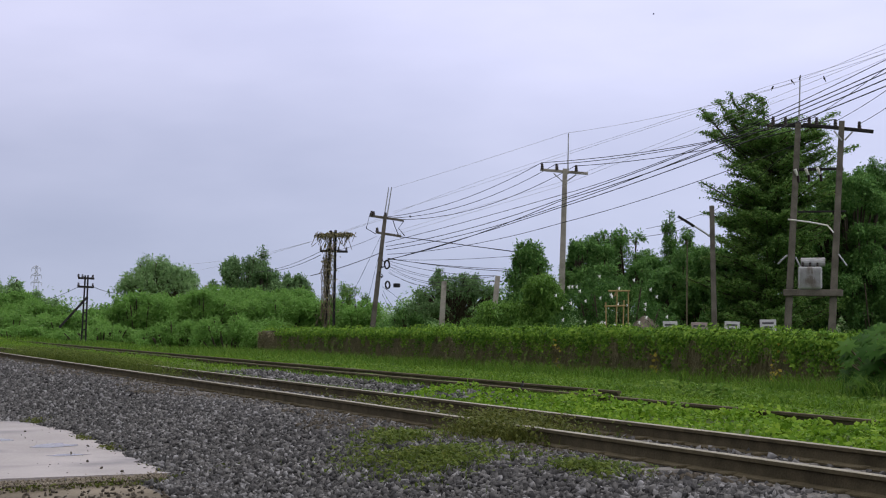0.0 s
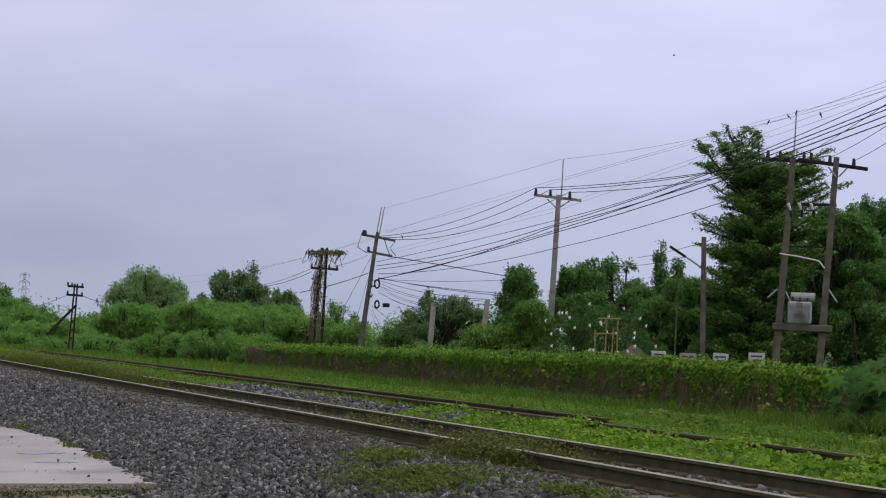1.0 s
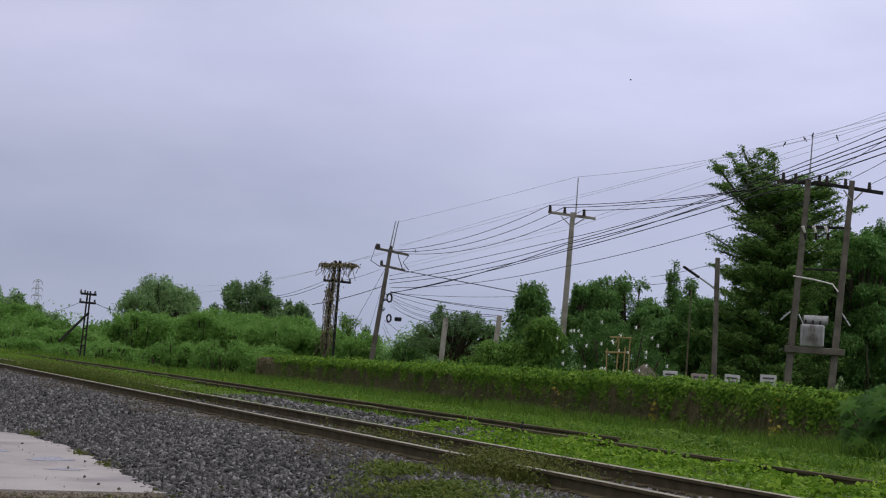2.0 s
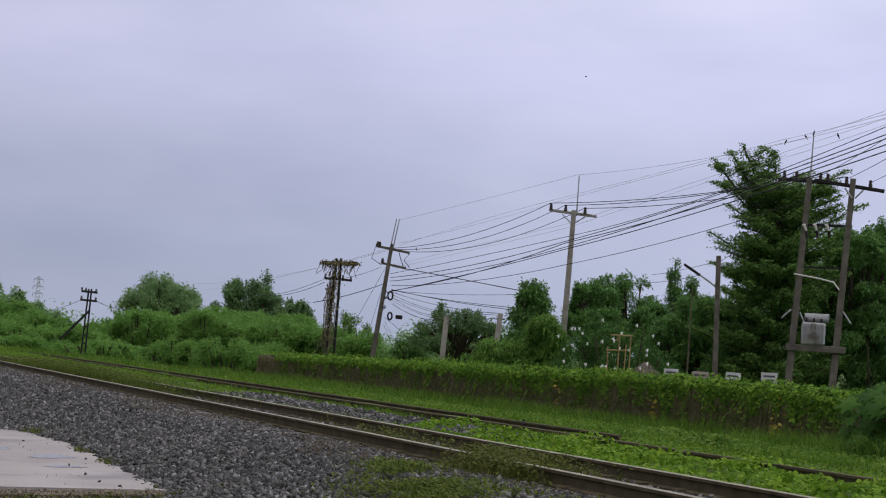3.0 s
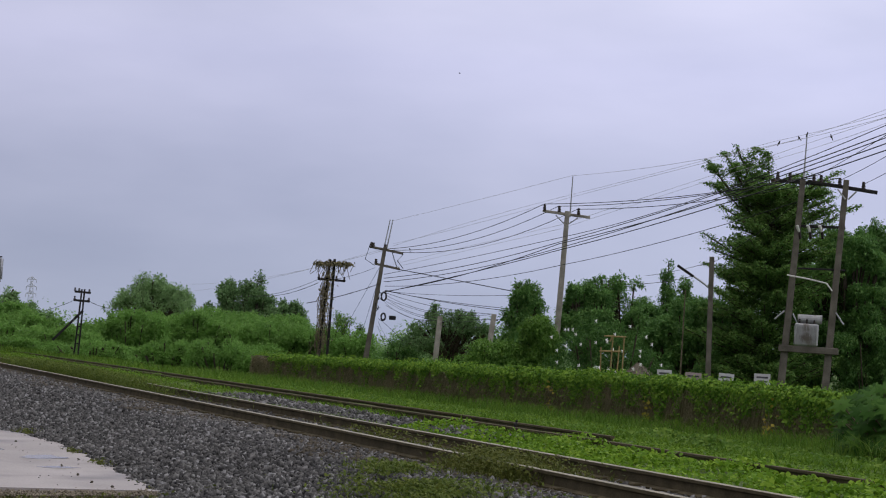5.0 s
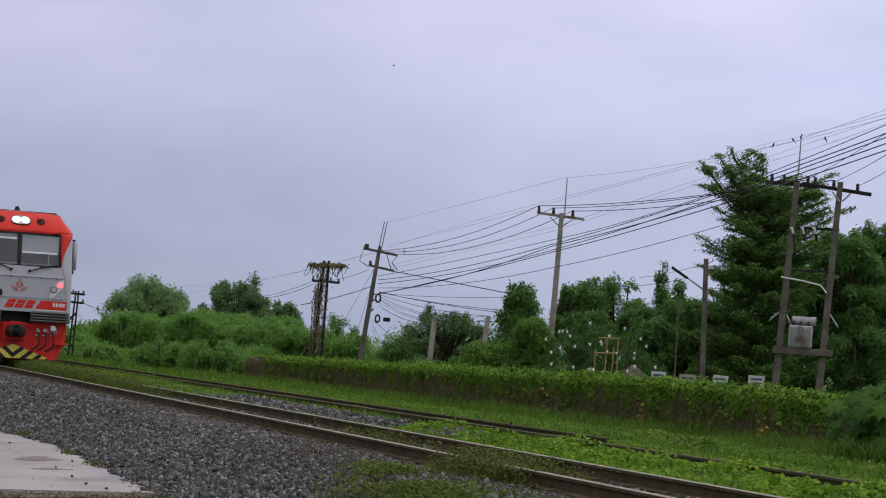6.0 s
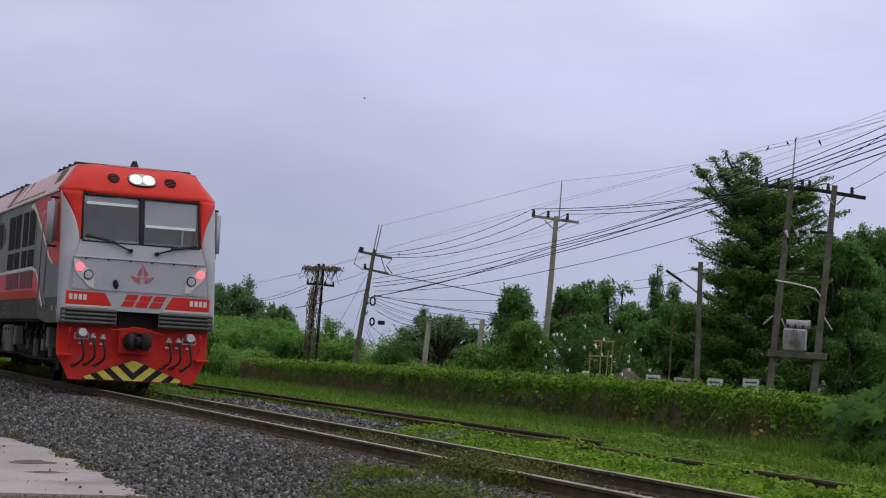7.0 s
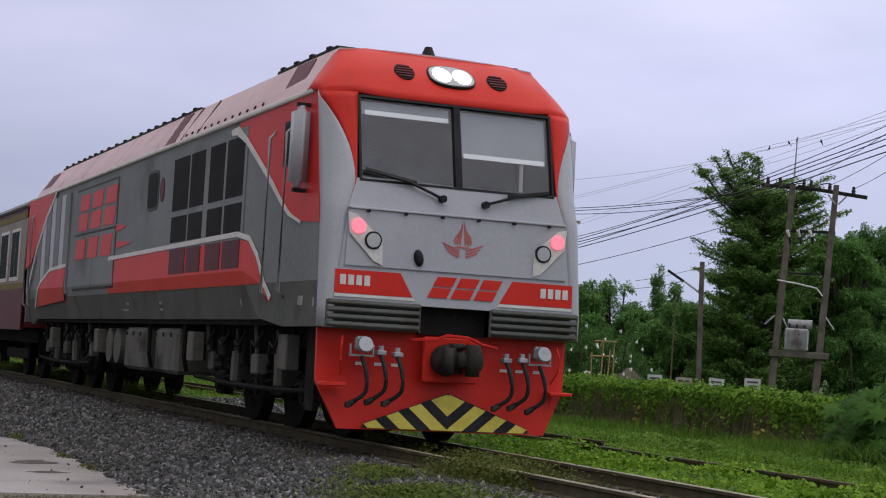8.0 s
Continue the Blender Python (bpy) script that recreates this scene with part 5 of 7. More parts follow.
def make_running_gear():
    bm = bmesh.new()
    box(bm, (0, 9.1, 0.98), (1.5, 16.6, 0.36))
    part("underframe", bm, M_UNDER, loco)
    for y0 in (2.95, 15.15):
        bm = bmesh.new()
        for s in (-1, 1):
            plate(bm, [(-2.35, 0.62), (-2.1, 0.36), (-1.3, 0.38), (-1.0, 0.52), (-0.5, 0.38), (0.5, 0.38), (1.0, 0.52), (1.3, 0.38), (2.1, 0.36), (2.35, 0.62), (2.3, 0.86), (-2.3, 0.86)], 0.09, lambda u, v, w: (s * (0.86 + w), y0 + u, v))
        box(bm, (0, y0, 0.66), (1.8, 0.5, 0.22))
        box(bm, (0, y0, 0.51), (0.86, 4.6, 0.42))
        for k in (-2.3, -0.85, 0.85, 2.3):
            for s in (-1, 1):
                box(bm, (s * 0.62, y0 + k, 0.58), (0.20, 0.40, 0.36), bevel=0.03)
        part("bogie_frame", bm, M_UNDER, loco)
        for s in (-1, 1):
            for k in (-1, 0, 1):
                bm = bmesh.new()
                box(bm, (s * 0.98, y0 + 1.70 * k, WHEEL), (0.16, 0.30, 0.30), bevel=0.03)
                rod(bm, (s * 1.05, y0 + 1.70 * k, WHEEL), (s * 1.09, y0 + 1.70 * k, WHEEL), 0.10, seg=12)
                part("axle_box", bm, M_UNDER, loco)
                for d in (-0.28, 0.28):
                    bm = bmesh.new()
                    tube(bm, [(s * 0.99 + 0.06 * math.cos(a), y0 + 1.70 * k + d + 0.06 * math.sin(a), 0.48 + 0.016 * a) for a in np.linspace(0, 25, 50)], 0.013, 4)
                    part("spring", bm, M_IRON, loco)
            for d in (-0.9, 0.9):
                bm = bmesh.new()
                rod(bm, (s * 1.08, y0 + d, 0.50), (s * 1.08, y0 + d * 0.9, 1.12), 0.045)
                rod(bm, (s * 1.08, y0 + d, 0.50), (s * 1.08, y0 + d * 0.96, 0.85), 0.07)
                part("damper", bm, M_TANK, loco)
            for d in (-1.67, 2.28) if y0 < 9 else (-3.77, 0.42):
                bm = bmesh.new()
                box(bm, (s * 1.24, y0 + d, 0.88), (0.16, 0.30, 0.38), bevel=0.015)
                part("sand_box", bm, M_TANK, loco, "dusty grey sandbox")
    for y in AXLES:
        make_wheelset(loco, y)
    for a, b in ((6.22, 7.46), (8.12, 9.46)):
        bm = bmesh.new()
        box(bm, (0, (a + b) / 2, 0.80), (2.5, b - a, 0.62), bevel=0.05)
        part("fuel_tank", bm, M_TANK, loco, "dusty grey fuel tank")
        for i in range(3):
            bm = bmesh.new()
            rod(bm, (-1.24, a + 0.3 + 0.45 * i, 1.02), (-1.27, a + 0.3 + 0.45 * i, 1.02), 0.03)
            part("tank_bolt", bm, M_BLACK, loco)
    for y in (10.25, 10.85):
        bm = bmesh.new()
        rod(bm, (-1.2, y, 0.82), (1.2, y, 0.82), 0.27, seg=20)
        part("air_reservoir", bm, M_TANK, loco, smooth=False)
    for y0 in (2.95, 15.15):
        for k in range(7):
            y = y0 - 2.2 + 0.72 * k
            bm = bmesh.new()
            box(bm, (-1.02 - 0.05 * (k % 2), y, 0.72 + 0.09 * (k % 3)), (0.14, 0.20 + 0.06 * (k % 2), 0.24), bevel=0.02)
            rod(bm, (-1.10, y, 0.84), (-1.10, y + 0.10, 1.16), 0.03, seg=6)
            part("brake_cylinder", bm, M_UNDER if k % 3 else M_TANK, loco)
            bm = bmesh.new()
            tube(bm, [(-1.12, y - 0.3, 1.12), (-1.16, y - 0.1, 0.92), (-1.14, y + 0.12, 0.98), (-1.08, y + 0.3, 0.72)], 0.02, 5)
            part("brake_pipe", bm, M_IRON, loco)
        bm = bmesh.new()
        tube(bm, [(-1.14, y0 - 2.5, 0.50), (-1.14, y0 - 1, 0.46), (-1.14, y0 + 1, 0.46), (-1.14, y0 + 2.5, 0.50)], 0.03, 6)
        part("brake_rod", bm, M_UNDER, loco)
    for y in (5.9, 7.95, 11.5):
        bm = bmesh.new()
        tube(bm, [(-1.22, y, 1.2), (-1.22, y, 0.75), (-1.15, y + 0.1, 0.55)], 0.03, 6)
        part("pipe", bm, M_UNDER, loco)
    for s in (-1, 1):
        bm = bmesh.new()
        box(bm, (s * 1.2, 0.55, 0.75), (0.06, 0.3, 0.9))
        part("ladder_plate", bm, M_UNDER, loco)


make_running_gear()


def make_coach(y0, length):
    c = thing("passenger_coach", "cream and maroon passenger coach coupled behind the locomotive", "railway coach", "coaches of the train", at=pose(TRACK, 142.6 + y0, 0))
    for s in (-1, 1):
        for z0, z1, m, name in ((1.0, 1.85, M_MAROON, "lower_side"), (1.85, 1.97, M_DULL, "waist_line"), (1.97, 3.28, M_CREAM, "upper_side"), (3.28, 3.55, M_MAROON, "cornice")):
            bm = bmesh.new()
            plate(bm, rect(0.0, length, z0, z1), 0.06, lambda u, v, w: (s * (1.38 - w), u, v))
            part(name, bm, m, c)
        bm = bmesh.new()
        plate(bm, rect(0.0, length, 3.30, 3.42), 0.01, lambda u, v, w: (s * (1.386 - w), u, v))
        part("cornice_line", bm, M_DULL, c)
        for i in range(11):
            y = 0.75 + 1.55 * i
            bm = bmesh.new()
            plate(bm, rect(y - 0.06, y + 1.06, 2.02, 3.12), 0.02, lambda u, v, w: (s * (1.40 - w), u, v))
            f = part("window_frame", bm, M_WHITE, c)
            for k in (0, 1):
                bm = bmesh.new()
                plate(bm, rect(y + 0.02 + 0.51 * k, y + 0.47 + 0.51 * k, 2.10, 3.05), 0.012, lambda u, v, w: (s * (1.407 - w), u, v))
                part("pane", bm, M_TINT, f)
    sec = [(-1.42, 3.52), (-1.2, 3.68), (-0.7, 3.82), (0, 3.87), (0.7, 3.82), (1.2, 3.68), (1.42, 3.52)]
    sheet("roof", [[[(x, y, z) for x, z in sec] for y in np.linspace(-0.1, length, 6)]], M_COACH_ROOF, "grey curved roof", 0.05, c)
    for y in (0.03, length - 0.03):
        bm = bmesh.new()
        box(bm, (0, y, 2.3), (2.7, 0.06, 2.5))
        part("end_wall", bm, M_MAROON, c)
    bm = bmesh.new()
    box(bm, (0, -0.35, 2.2), (1.1, 0.7, 2.0), bevel=0.05)
    part("gangway", bm, M_BLACK, c)
    bm = bmesh.new()
    box(bm, (0, length / 2, 0.88), (1.9, length - 0.6, 0.26))
    box(bm, (0, length / 2, 0.62), (2.2, 4.0, 0.4), bevel=0.04)
    for y in (2.8, length - 2.8):
        box(bm, (-0.92, y, 0.5), (0.1, 3.0, 0.22), bevel=0.03)
        box(bm, (0.92, y, 0.5), (0.1, 3.0, 0.22), bevel=0.03)
    part("underframe", bm, M_UNDER, c)
    for y in (1.8, 3.8, length - 3.8, length - 1.8):
        make_wheelset(c, y)
    return c


coaches = [(18.95, make_coach(18.95, 18.6)), (38.4, make_coach(38.4, 18.6))]


# ---- poles, wires and street furniture ----
def shaft(name, low, top, w0, w1, material, parent=None, foot=-0.75, bevel=0.02):
    """A square tapered post through two points, carried down into the ground."""
    low, top = Vector(low), Vector(top)
    low = low + (top - low) * ((foot - low.z) / (top.z - low.z))
    d = (top - low).normalized()
    q = d.to_track_quat("Z", "Y")
    bm = bmesh.new()
    rings = []
    for p, w in ((low, w0), (top, w1)):
        c = w * 0.14
        ring = [(-w + c, -w), (w - c, -w), (w, -w + c), (w, w - c), (w - c, w), (-w + c, w), (-w, w - c), (-w, -w + c)]
        rings.append([bm.verts.new(p + q @ Vector((u, v, 0))) for u, v in ring])
    for k in range(8):
        bm.faces.new((rings[0][k], rings[0][(k + 1) % 8], rings[1][(k + 1) % 8], rings[1][k]))
    bm.faces.new(rings[0][::-1]), bm.faces.new(rings[1])
    return part(name, bm, material, parent)


def bar(name, a, b, w, material, parent, label=""):
    a, b = Vector(a), Vector(b)
    bm = bmesh.new()
    q = (b - a).to_track_quat("X", "Z").to_matrix().to_4x4()
    box(bm, (a + b) / 2, ((b - a).length, w, w), q, w * 0.12)
    return part(name, bm, material, parent, label)


def insulator(at_, h, parent, r=0.06):
    at_ = Vector(at_)
    bm = bmesh.new()
    for i in range(3):
        rod(bm, at_ + Vector((0, 0, h * i / 3)), at_ + Vector((0, 0, h * (i + 0.9) / 3)), r * (1.15 - 0.15 * i), r * (0.75 - 0.1 * i), 8)
    part("insulator", bm, M_PORCELAIN, parent, "dark porcelain insulator")


def big_pole():
    p = thing("utility_pole", "tall pale concrete utility pole with one crossarm", "utility pole", "power line poles")
    shaft("pole", (33.22, 67.24, 0.40), (33.44, 67.13, 7.47), 0.155, 0.105, M_POLE, p)
    arm = bar("crossarm", (32.45, 67.62, 7.44), (34.35, 66.67, 7.24), 0.12, M_POLE, p)
    for at_ in ((32.52, 67.58, 7.44), (33.11, 67.30, 7.41), (33.88, 66.91, 7.34)):
        insulator(at_, 0.30, p, 0.085)
    bm = bmesh.new()
    rod(bm, (33.55, 67.08, 7.22), (33.58, 67.06, 9.05), 0.035, 0.022, 6)
    part("lightning_rod", bm, M_STEEL, p)
    for a, b in (((32.98, 67.36, 7.27), (33.38, 67.16, 6.86)), ((33.88, 66.91, 7.21), (33.45, 67.13, 6.86))):
        bm = bmesh.new()
        rod(bm, a, b, 0.025, seg=6)
        part("brace", bm, M_STEEL, p)


def leaning_pole():
    p = thing("utility_pole", "leaning dark concrete pole hung with cables", "utility pole", "power line poles")
    shaft("pole", (30.64, 84.62, 0.51), (31.27, 84.39, 6.32), 0.15, 0.10, M_POLE_DARK, p)
    bar("crossarm", (30.50, 84.67, 6.31), (32.19, 84.04, 6.04), 0.13, M_POLE_DARK, p)
    bar("crossarm", (30.81, 84.56, 5.42), (32.07, 84.09, 5.19), 0.12, M_POLE_DARK, p)
    for at_ in ((30.59, 84.64, 6.31), (30.68, 84.61, 6.29), (30.86, 84.54, 5.42), (31.28, 84.39, 6.23)):
        insulator(at_, 0.26, p, 0.10)
    for i in range(5):
        a, b = Vector((31.44, 84.33, 5.24)), Vector((32.01, 84.11, 5.15))
        insulator(a.lerp(b, i / 4), 0.14, p, 0.06)
    for a, b in (((31.22, 84.41, 6.26), (31.45, 84.33, 7.82)), ((31.36, 84.36, 6.27), (31.59, 84.27, 7.83))):
        bm = bmesh.new()
        rod(bm, a, b, 0.035, 0.025, 6)
        part("lightning_rod", bm, M_STEEL, p)
    for c, r in (((31.35, 84.36, 3.69), 0.22), ((31.38, 84.35, 2.60), 0.19)):
        c = Vector(c)
        bm = bmesh.new()
        tube(bm, [c + Vector((r * 0.75 * math.cos(a), 0.3 * r * math.cos(a), r * math.sin(a))) for a in np.linspace(0, 6.5, 18)], 0.05, 5)
        part("cable_coil", bm, M_WIRE, p, "coil of spare black cable")
    bm = bmesh.new()
    box(bm, (31.84, 84.18, 2.57), (0.35, 0.2, 0.22), bevel=0.03)
    part("splice_box", bm, M_WIRE, p)
    for a, m, b in (((30.52, 84.67, 6.46), (30.31, 84.74, 5.63), (30.81, 84.56, 5.32)), ((32.20, 84.04, 6.01), (31.93, 84.14, 5.63), (32.24, 84.03, 5.23)), ((31.62, 84.26, 6.16), (31.76, 84.21, 5.71), (31.95, 84.14, 5.21))):
        bm = bmesh.new()
        tube(bm, [a, m, b], 0.022, 5)
        part("jumper_wire", bm, M_WIRE, p)
    rng = np.random.default_rng(5)
    a, b = Vector((30.85, 84.55, 2.48)), Vector((31.21, 84.41, 4.17))
    for i in range(6):
        bm = bmesh.new()
        k = rng.uniform(0, 0.7)
        q = a.lerp(b, k)
        tube(bm, [q + Vector(rng.normal(0, 0.10, 3)) + (b - a) * 0.1 * j for j in range(5)], 0.03, 5)
        part("bundled_cable", bm, M_WIRE, p)


def nest_pole():
    p = thing("vine_covered_poles", "pair of old iron posts smothered in dry vines", "utility pole")
    shaft("post", (25.11, 75.96, 0.51), (25.37, 75.87, 5.01), 0.07, 0.06, M_IRON, p)
    shaft("post", (25.49, 75.83, 0.53), (25.58, 75.80, 5.02), 0.065, 0.06, M_IRON, p)
    bar("crossarm", (24.73, 76.08, 4.78), (26.27, 75.56, 4.82), 0.13, M_IRON, p)
    bar("crossarm", (24.87, 76.04, 4.04), (26.12, 75.62, 4.00), 0.11, M_IRON, p)
    bar("rung", (25.25, 75.91, 2.69), (25.55, 75.81, 2.68), 0.08, M_STEEL, p)
    bar("rung", (25.22, 75.92, 1.91), (25.52, 75.82, 1.90), 0.08, M_STEEL, p)
    for at_ in ((24.92, 76.02, 4.07), (26.06, 75.64, 4.03), (25.71, 75.76, 4.06)):
        insulator(at_, 0.18, p)
    rng = np.random.default_rng(7)
    a, b = Vector((24.80, 76.06, 4.76)), Vector((26.33, 75.54, 4.80))
    bm = bmesh.new()
    for i in range(40):
        q = a.lerp(b, rng.uniform(0, 1)) + Vector((0, rng.normal(0, 0.25), rng.uniform(-0.05, 0.22)))
        n = rng.uniform(0.08, 0.75) * (1.6 if i % 7 == 0 else 1)
        tube(bm, [q, q + Vector((rng.normal(0, 0.12), 0, -0.3 * n)), q + Vector((rng.normal(0, 0.2), 0, -n))], 0.016, 3)
    for i in range(48):
        k = rng.uniform(0, 1)
        q = Vector((25.32, 75.89, 4.66)).lerp(Vector((25.13, 75.95, 0.70)), k) + Vector((rng.normal(-0.05, 0.13), rng.normal(0, 0.15), 0))
        tube(bm, [q, q + Vector((rng.normal(0, 0.09), 0, -0.5)), q + Vector((rng.normal(0, 0.16), 0, -1.2))], 0.02, 3)
    tagged(part("dry_vines", bm, M_TWIG, p, "tangle of brown hanging vines"), kind="stuff")
    n = 800
    k = rng.uniform(0, 1, n)
    pts = np.array(a) + np.outer(k, np.array(b - a)) + rng.normal(0, 1, (n, 3)) * (0.1, 0.22, 0.055)
    m = 900
    low = np.array((25.37, 75.87, 4.61)) + np.outer(rng.uniform(0, 1, m), np.array((25.13, 75.95, 0.70)) - np.array((25.37, 75.87, 4.61))) + rng.normal(0, 1, (m, 3)) * (0.15, 0.2, 0.2)
    pts = np.concatenate([pts, low])
    bulk("vine_leaves", *leaf_quads(pts, np.tile([0, -0.5, 0.5], (len(pts), 1)), 0.055, rng), M_CREEPER_DRY, p)


def telegraph_pole():
    p = thing("telegraph_pole", "dark twin-post telegraph pole with a raking strut", "telegraph pole")
    shaft("post", (14.14, 78.74, 0.01), (14.29, 78.71, 2.88), 0.038, 0.038, M_IRON, p)
    shaft("post", (14.32, 78.71, -0.03), (14.41, 78.69, 2.89), 0.038, 0.038, M_IRON, p)
    bar("crossarm", (13.97, 78.77, 2.76), (14.70, 78.64, 2.73), 0.10, M_IRON, p)
    bar("crossarm", (13.94, 78.78, 2.36), (14.68, 78.64, 2.33), 0.10, M_IRON, p)
    bar("strut", (14.40, 78.69, 1.89), (13.13, 78.92, 0.45), 0.11, M_IRON, p)
    for at_ in ((13.99, 78.77, 2.79), (14.17, 78.74, 2.77), (14.63, 78.65, 2.75), (13.99, 78.77, 2.39), (14.63, 78.65, 2.35)):
        insulator(at_, 0.16, p)
    for a, b in (((14.22, 78.73, 1.14), (14.35, 78.70, 1.15)), ((14.22, 78.73, 0.75), (14.32, 78.71, 0.76)), ((14.20, 78.73, 0.35), (14.32, 78.71, 0.36))):
        bar("rung", a, b, 0.07, M_IRON, p)


def stub_post(low, top, w, label):
    p = thing("concrete_post", label, "post", "short posts by the wall")
    shaft("post", low, top, w, w * 0.9, M_POLE, p)
    t = Vector(top)
    bm = bmesh.new()
    rod(bm, t - Vector((0.2, 0, 0.25)), t + Vector((0.2, 0, -0.25)), 0.02, seg=6)
    part("bolt", bm, M_IRON, p)


def lamp_pole():
    p = thing("street_lamp", "slim grey street lamp pole with raised arm", "street lamp")
    shaft("pole", (33.40, 54.59, 0.69), (33.36, 54.62, 5.04), 0.10, 0.085, M_POLE_DARK, p)
    bm = bmesh.new()
    tube(bm, [(33.30, 54.66, 3.87), (33.15, 54.75, 4.01), (32.76, 54.98, 4.31)], 0.04, 6)
    part("arm", bm, M_STEEL, p)
    bar("lamp_head", (32.80, 54.96, 4.27), (32.27, 55.27, 4.66), 0.10, M_IRON, p, "dark tube lamp head")
    bm = bmesh.new()
    rod(bm, (33.54, 56.84, 0.62), (33.58, 56.82, 3.85), 0.035, 0.02, 6)
    rod(bm, (33.54, 56.84, 0.62), Vector((33.54, 56.84, 0.62)) - Vector((0, 0, 1.6)), 0.035, seg=6)
    tagged(part("thin_post", bm, M_TWIG), "thin bare pole standing behind the wall", "post")


def transformer():
    p = thing("transformer_structure", "pair of concrete poles carrying a transformer on a beam", "transformer")
    shaft("pole", (34.55, 51.48, 0.33), (34.94, 51.21, 7.88), 0.14, 0.10, M_POLE_DARK, p)
    shaft("pole", (35.83, 50.60, 0.32), (36.20, 50.34, 7.89), 0.14, 0.10, M_POLE_DARK, p)
    bar("crossarm", (35.08, 51.12, 7.80), (37.09, 49.69, 7.47), 0.13, M_IRON, p)
    bar("crossarm", (34.75, 52.55, 7.92), (36.26, 51.52, 7.81), 0.12, M_IRON, p)
    bar("crossarm", (34.84, 51.29, 6.17), (36.22, 50.32, 6.17), 0.10, M_IRON, p)
    bar("crossarm", (34.89, 51.25, 4.64), (36.27, 50.28, 4.63), 0.07, M_IRON, p)
    for at_ in ((34.47, 52.13, 7.89), (34.84, 51.89, 7.86), (35.26, 51.00, 7.79), (35.47, 50.85, 7.76), (36.01, 50.47, 7.67), (36.69, 49.98, 7.56)):
        insulator(at_, 0.30, p, 0.08)
    bm = bmesh.new()
    rod(bm, (34.96, 51.20, 7.88), (35.01, 51.17, 9.49), 0.035, 0.02, 6)
    part("lightning_rod", bm, M_STEEL, p)
    for at_ in ((34.71, 51.13, 6.17), (35.02, 50.92, 6.19), (35.36, 50.68, 6.20)):
        c = Vector(at_)
        bm = bmesh.new()
        rod(bm, c, c + Vector((0.12, 0, -0.22)), 0.06, 0.05)
        part("cutout_fuse", bm, M_WHITE, p, "white drop-out fuse")
        bm = bmesh.new()
        rod(bm, c + Vector((0.1, 0, -0.02)), c + Vector((0.16, 0, -0.48)), 0.05)
        part("surge_arrester", bm, M_PORCELAIN, p)
    bm = bmesh.new()
    a, b = Vector((34.44, 51.56, 1.73)), Vector((36.17, 50.36, 1.70))
    q = (b - a).to_track_quat("X", "Z").to_matrix().to_4x4()
    box(bm, (a + b) / 2, ((b - a).length, 0.5, 0.24), q, 0.02)
    part("beam", bm, M_POLE_DARK, p)
    bm = bmesh.new()
    box(bm, (35.23, 51.02, 2.25), (0.85, 0.6, 0.80), q, 0.05)
    part("transformer_tank", bm, M_TRAFO, p, "grey transformer tank with fins")
    for i in range(7):
        bm = bmesh.new()
        c = Vector((35.23, 51.02, 2.25)) + q.to_3x3() @ Vector((-0.36 + 0.12 * i, -0.34, 0))
        box(bm, c, (0.03, 0.12, 0.6), q)
        part("cooling_fin", bm, M_TRAFO, p)
    bm = bmesh.new()
    rod(bm, (34.96, 51.20, 2.82), (35.67, 50.71, 2.82), 0.16, seg=14)
    part("oil_conservator", bm, M_TRAFO, p)
    for at_ in ((34.91, 51.00, 2.60), (35.12, 50.85, 2.59), (35.33, 50.70, 2.58)):
        insulator(at_, 0.22, p, 0.05)
    bm = bmesh.new()
    tube(bm, [(34.43, 51.20, 4.36), (35.06, 50.77, 4.25), (35.58, 50.41, 4.12), (35.75, 50.29, 3.86)], 0.032, 6)
    part("lamp_arm", bm, M_WHITE, p, "pale curved lamp arm")
    for a, b in (((34.18, 51.49, 2.76), (34.46, 51.30, 3.08)), ((34.70, 51.14, 2.99), (34.86, 51.03, 2.59)), ((35.93, 50.28, 3.10), (36.17, 50.11, 2.67)), ((35.85, 50.34, 7.53), (36.07, 50.18, 7.17)), ((36.38, 49.96, 7.47), (36.15, 50.12, 7.17))):
        bm = bmesh.new()
        rod(bm, a, b, 0.03, seg=6)
        part("brace", bm, M_STEEL, p)


